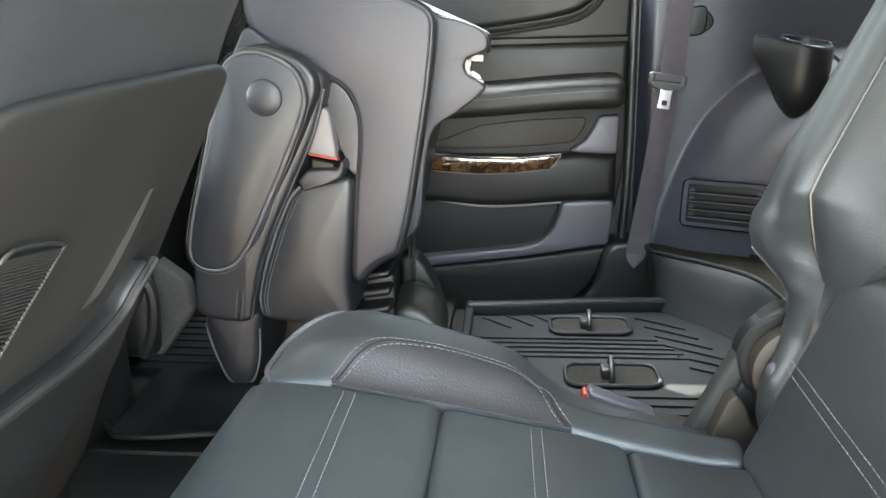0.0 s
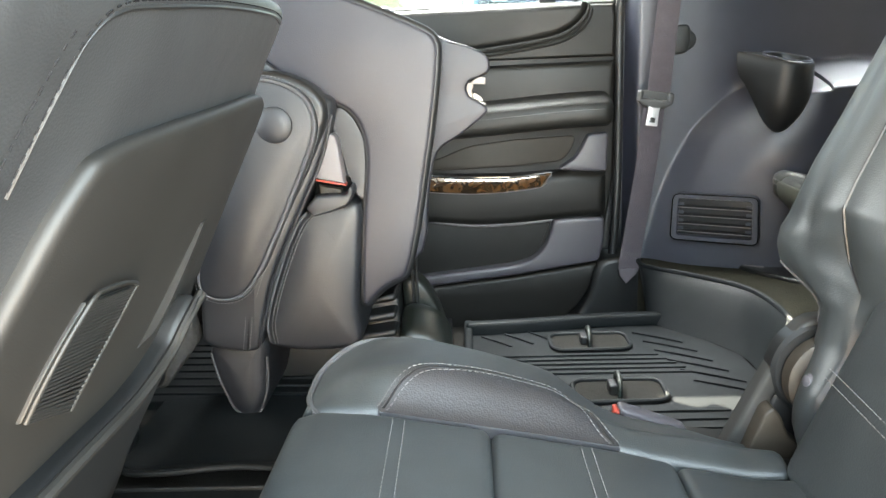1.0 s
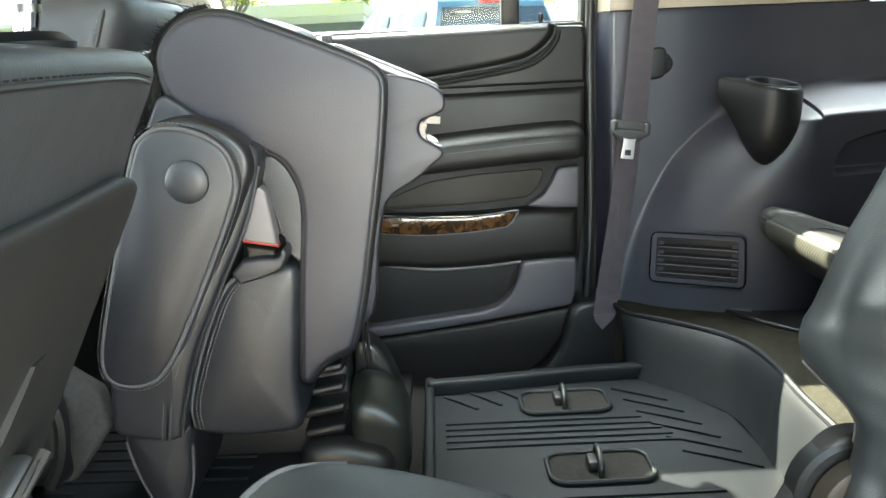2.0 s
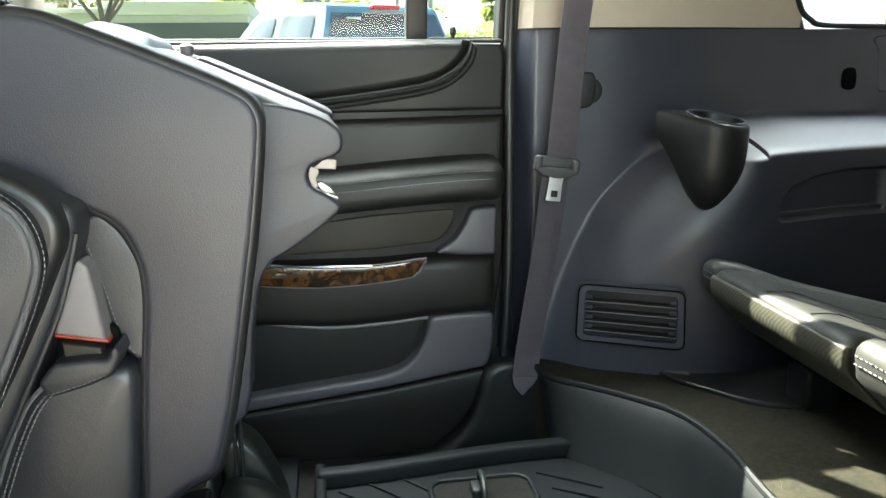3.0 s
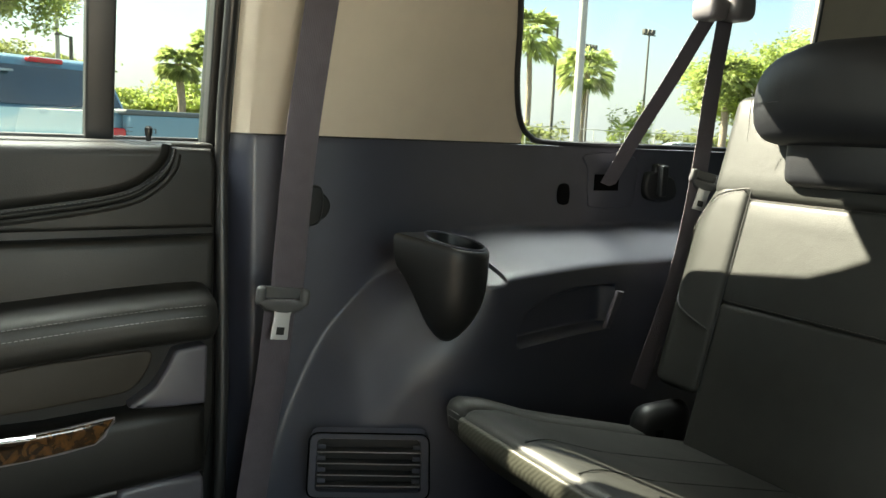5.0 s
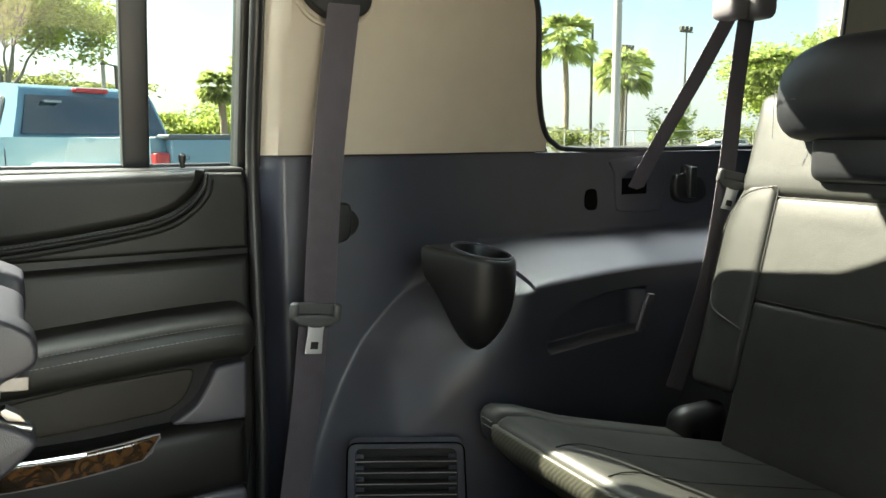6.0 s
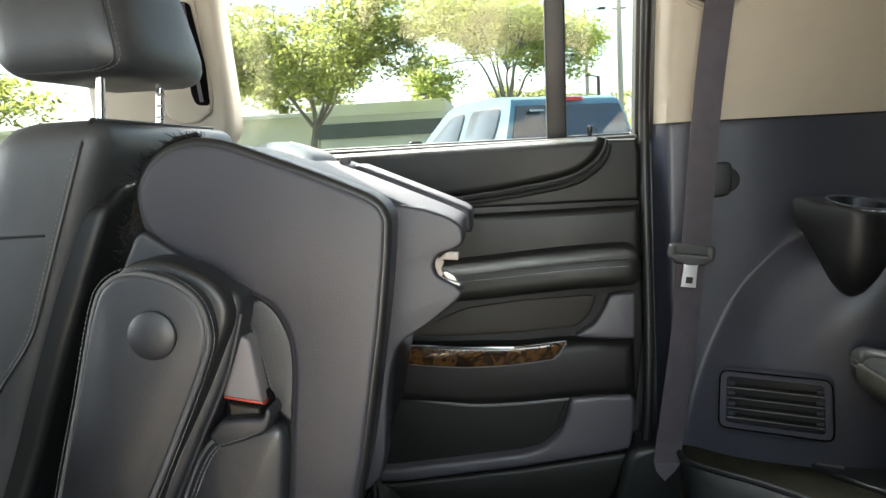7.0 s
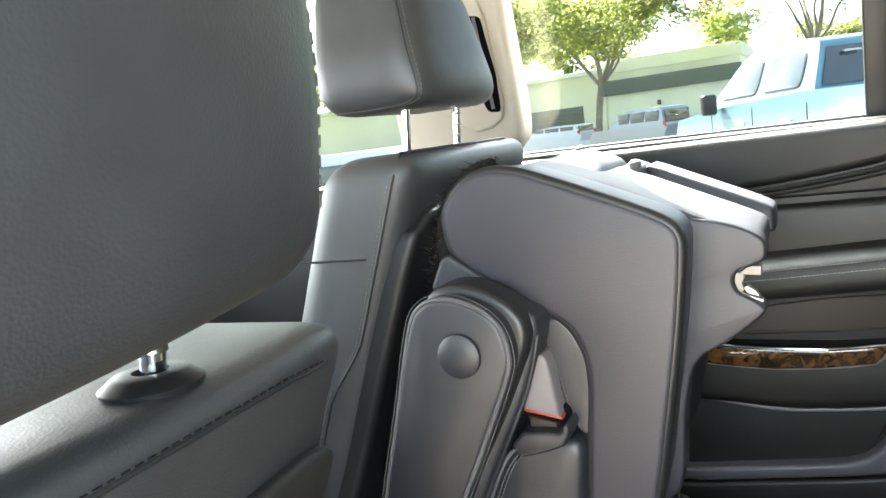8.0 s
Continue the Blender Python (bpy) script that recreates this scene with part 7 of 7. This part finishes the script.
def pickup(m):
    at = m.translation
    t = thing("pickup_truck", tuple(at), "parked light-blue crew-cab pickup truck with dark rear glass", "pickup truck", "parked vehicles")
    W = 1.83
    body = [(-2.0, 0.55), (-2.05, 0.8), (-2.02, 1.48), (-0.06, 1.50), (0.0, 1.50), (2.35, 1.42), (3.5, 1.32), (3.62, 1.15), (3.66, 0.6), (3.4, 0.45), (-1.9, 0.45)]
    part("body", moved(side_prism(body, 0, W, 0.05), m), M_TRUCK, t)
    def cabin(u, v, w):
        k = (v - 1.40) / 0.60
        x = 0.06 + w * (W - 0.12)
        inward = 0.20 * max(0, k)
        return m @ Vector((x + inward * (1 - 2 * w), u, v))
    roofline = curve([(-0.02, 1.40), (0.02, 1.55), (0.10, 1.86), (0.18, 1.95), (0.5, 1.985), (1.3, 1.985), (1.75, 1.93), (2.1, 1.72), (2.55, 1.42)], 4)
    part("cab", prism([*roofline], lambda u, v, w: cabin(u, v, w), 1.0, 0.03), M_TRUCK, t)
    def side_glass(u, v, w):
        return Vector((0.06 + 0.20 * max(0, (v - 1.40) / 0.60) + 0.004 - w, u, v))
    for pts in (((0.28, 1.53), (0.29, 1.87), (1.05, 1.89), (1.10, 1.52)), ((1.24, 1.52), (1.21, 1.88), (1.60, 1.85), (2.20, 1.50))):
        for side in (0, 1):
            mirror = Matrix.Translation((W, 0, 0)) @ Matrix.Diagonal((-1, 1, 1, 1)) if side else Matrix()
            rubber = part("window_rubber", moved(prism(fillet(pts, 0.10, 6), side_glass, 0.012, 0.003), m @ mirror), M_SEAL, t)
            part("side_window", moved(prism(inset(fillet(pts, 0.10, 6) if area([Vector(p) for p in pts]) > 0 else fillet(pts, 0.10, 6)[::-1], 0.018), side_glass, 0.016, 0.003), m @ mirror), M_TINT, rubber, "dark side window")
    part("rear_window", moved(sheet(lambda u, v: Vector((W / 2 + (u - 0.5) * (1.50 - 0.22 * v), 0.0 + 0.093 * v - 0.012, 1.53 + 0.34 * v)), span(0, 1, 6), span(0, 1, 4), (0, 0.02, 0)), m), M_TINT, t, "dark tinted rear window")
    part("sticker", moved(rbox((0.40, -0.0, 1.803), (0.56, 0.05, 1.825), 0.004), m), M_SILVER, t)
    part("brake_light", moved(rbox((W / 2 - 0.17, 0.06, 1.905), (W / 2 + 0.17, 0.14, 1.95), 0.015), m), M_TAIL, t, "red high brake light")
    part("tailgate", moved(rbox((0.12, -2.10, 0.75), (W - 0.12, -2.02, 1.49), 0.03), m), M_TRUCK, t)
    part("tailgate_cap", moved(rbox((0.1, -2.11, 1.47), (W - 0.1, -1.96, 1.51), 0.015), m), M_BAND, t, "dark tailgate cap")
    part("fender", moved(rbox((-0.07, -1.72, 0.62), (0.10, -0.42, 1.30), 0.10, (2, 6, 4)), m), M_TRUCK, t)
    part("decal", moved(rbox((-0.075, -1.22, 1.14), (-0.064, -0.98, 1.26), 0.003), m), M_TAIL, t, "red badge shape on the bed side")
    part("decal", moved(rbox((-0.075, -0.96, 1.15), (-0.064, -0.80, 1.25), 0.003), m), M_WHITEPAINT, t, "white badge shape on the bed side")
    part("bed_liner", moved(rbox((0.08, -1.98, 1.46), (W - 0.08, -0.08, 1.492), 0.012), m), M_BAND, t, "dark bed cover")
    for x in (0.0, W - 0.12):
        part("tail_light", moved(rbox((x, -2.09, 0.95), (x + 0.12, -2.0, 1.38), 0.02), m), M_TAIL, t)
    part("bumper", moved(rbox((0.0, -2.22, 0.5), (W, -2.02, 0.72), 0.04), m), M_CHROME, t)
    for x in (-0.20, W + 0.02):
        part("mirror", moved(rbox((x, 2.02, 1.36), (x + 0.18, 2.14, 1.60), 0.04), m), M_SEAL, t, "black door mirror")
    for y in (0.28, 1.35):
        part("door_handle", moved(rbox((-0.03, y, 1.22), (0.0, y + 0.2, 1.26), 0.01), m), M_CHROME, t)
    for y in (-0.02, 1.16, 2.3):
        part("door_gap", moved(rbox((-0.004, y, 0.6), (0.01, y + 0.012, 1.40), 0.002), m), M_SEAL, t)
    for x in (0.12, W - 0.12):
        for y in (-1.1, 2.75):
            wheel(t, m, x, y, 0.39, 0.26)
pickup(Matrix.Translation((0.16, 8.55, GROUND)) @ pose(0, 0, 0.0, 0, 0, 28) @ Matrix.Diagonal((1.02, 1.02, 1.045, 1)))

def wagon(m, paint, label, category, h=1.75, length=4.6):
    t = thing(category.replace(" ", "_"), tuple(m.translation), label, category, "parked vehicles")
    W = 1.82
    k = h - 1.05
    body = [(0.05, 0.35), (0.0, 0.6), (0.04, 1.0), (length * 0.72, 1.02), (length * 0.97, 0.9), (length, 0.6), (length * 0.98, 0.35)]
    part("body", moved(side_prism(curve(body, 3, True), 0, W, 0.05), m), paint, t)
    roof = curve([(0.05, 1.0), (0.22, 1.05 + k * 0.85), (0.5, h), (length * 0.42, h), (length * 0.58, 1.05 + k * 0.6), (length * 0.74, 1.0)], 4)
    part("cabin", moved(prism(roof, lambda u, v, w: Vector((0.05 + w + 0.16 * (v - 1.0) * (1 - 2 * w / 1.72), u, v)), 1.72, 0.04), m), paint, t)
    for y0, y1 in ((0.32, 1.1), (1.18, 2.0), (2.08, length * 0.6)):
        for x in (0.03, W - 0.10):
            part("side_window", moved(rbox((x, y0, 1.08), (x + 0.08, y1, 1.05 + k * 0.82), 0.02), m @ pose(0.05 if x < 0.5 else -0.05, 0, 0)), M_TINT, t)
    part("rear_window", moved(rbox((0.25, 0.02, 1.1), (W - 0.25, 0.14, 1.05 + k * 0.8), 0.02), m), M_TINT, t)
    for x in (0.04, W - 0.16):
        part("tail_light", moved(rbox((x, -0.02, 0.72), (x + 0.12, 0.08, 1.15), 0.02), m), M_TAIL, t)
    for x in (0.12, W - 0.12):
        for y in (0.85, length - 0.9):
            wheel(t, m, x, y, 0.34, 0.22)
wagon(Matrix.Translation((-5.6, 33.5, GROUND)) @ pose(0, 0, 0, 0, 0, 55), M_SILVER, "parked silver-blue people carrier far across the lot", "minivan")
wagon(Matrix.Translation((-10.6, 38.5, GROUND)) @ pose(0, 0, 0, 0, 0, 75), M_WHITEPAINT, "parked white car near the shutter", "sedan", 1.45, 4.4)
wagon(Matrix.Translation((-2.9, 6.2, GROUND)) @ pose(0, 0, 0, 0, 0, 85), M_WHITEPAINT, "parked white car seen through the front window", "sedan", 1.52, 4.5)
wagon(Matrix.Translation((47, 40, GROUND)) @ pose(0, 0, 0, 0, 0, 70), M_WHITEPAINT, "parked white car below the fence", "sedan", 1.5, 4.5)
wagon(Matrix.Translation((54, 38, GROUND)) @ pose(0, 0, 0, 0, 0, 60), M_SILVER, "parked silver car below the fence", "sedan", 1.5, 4.5)
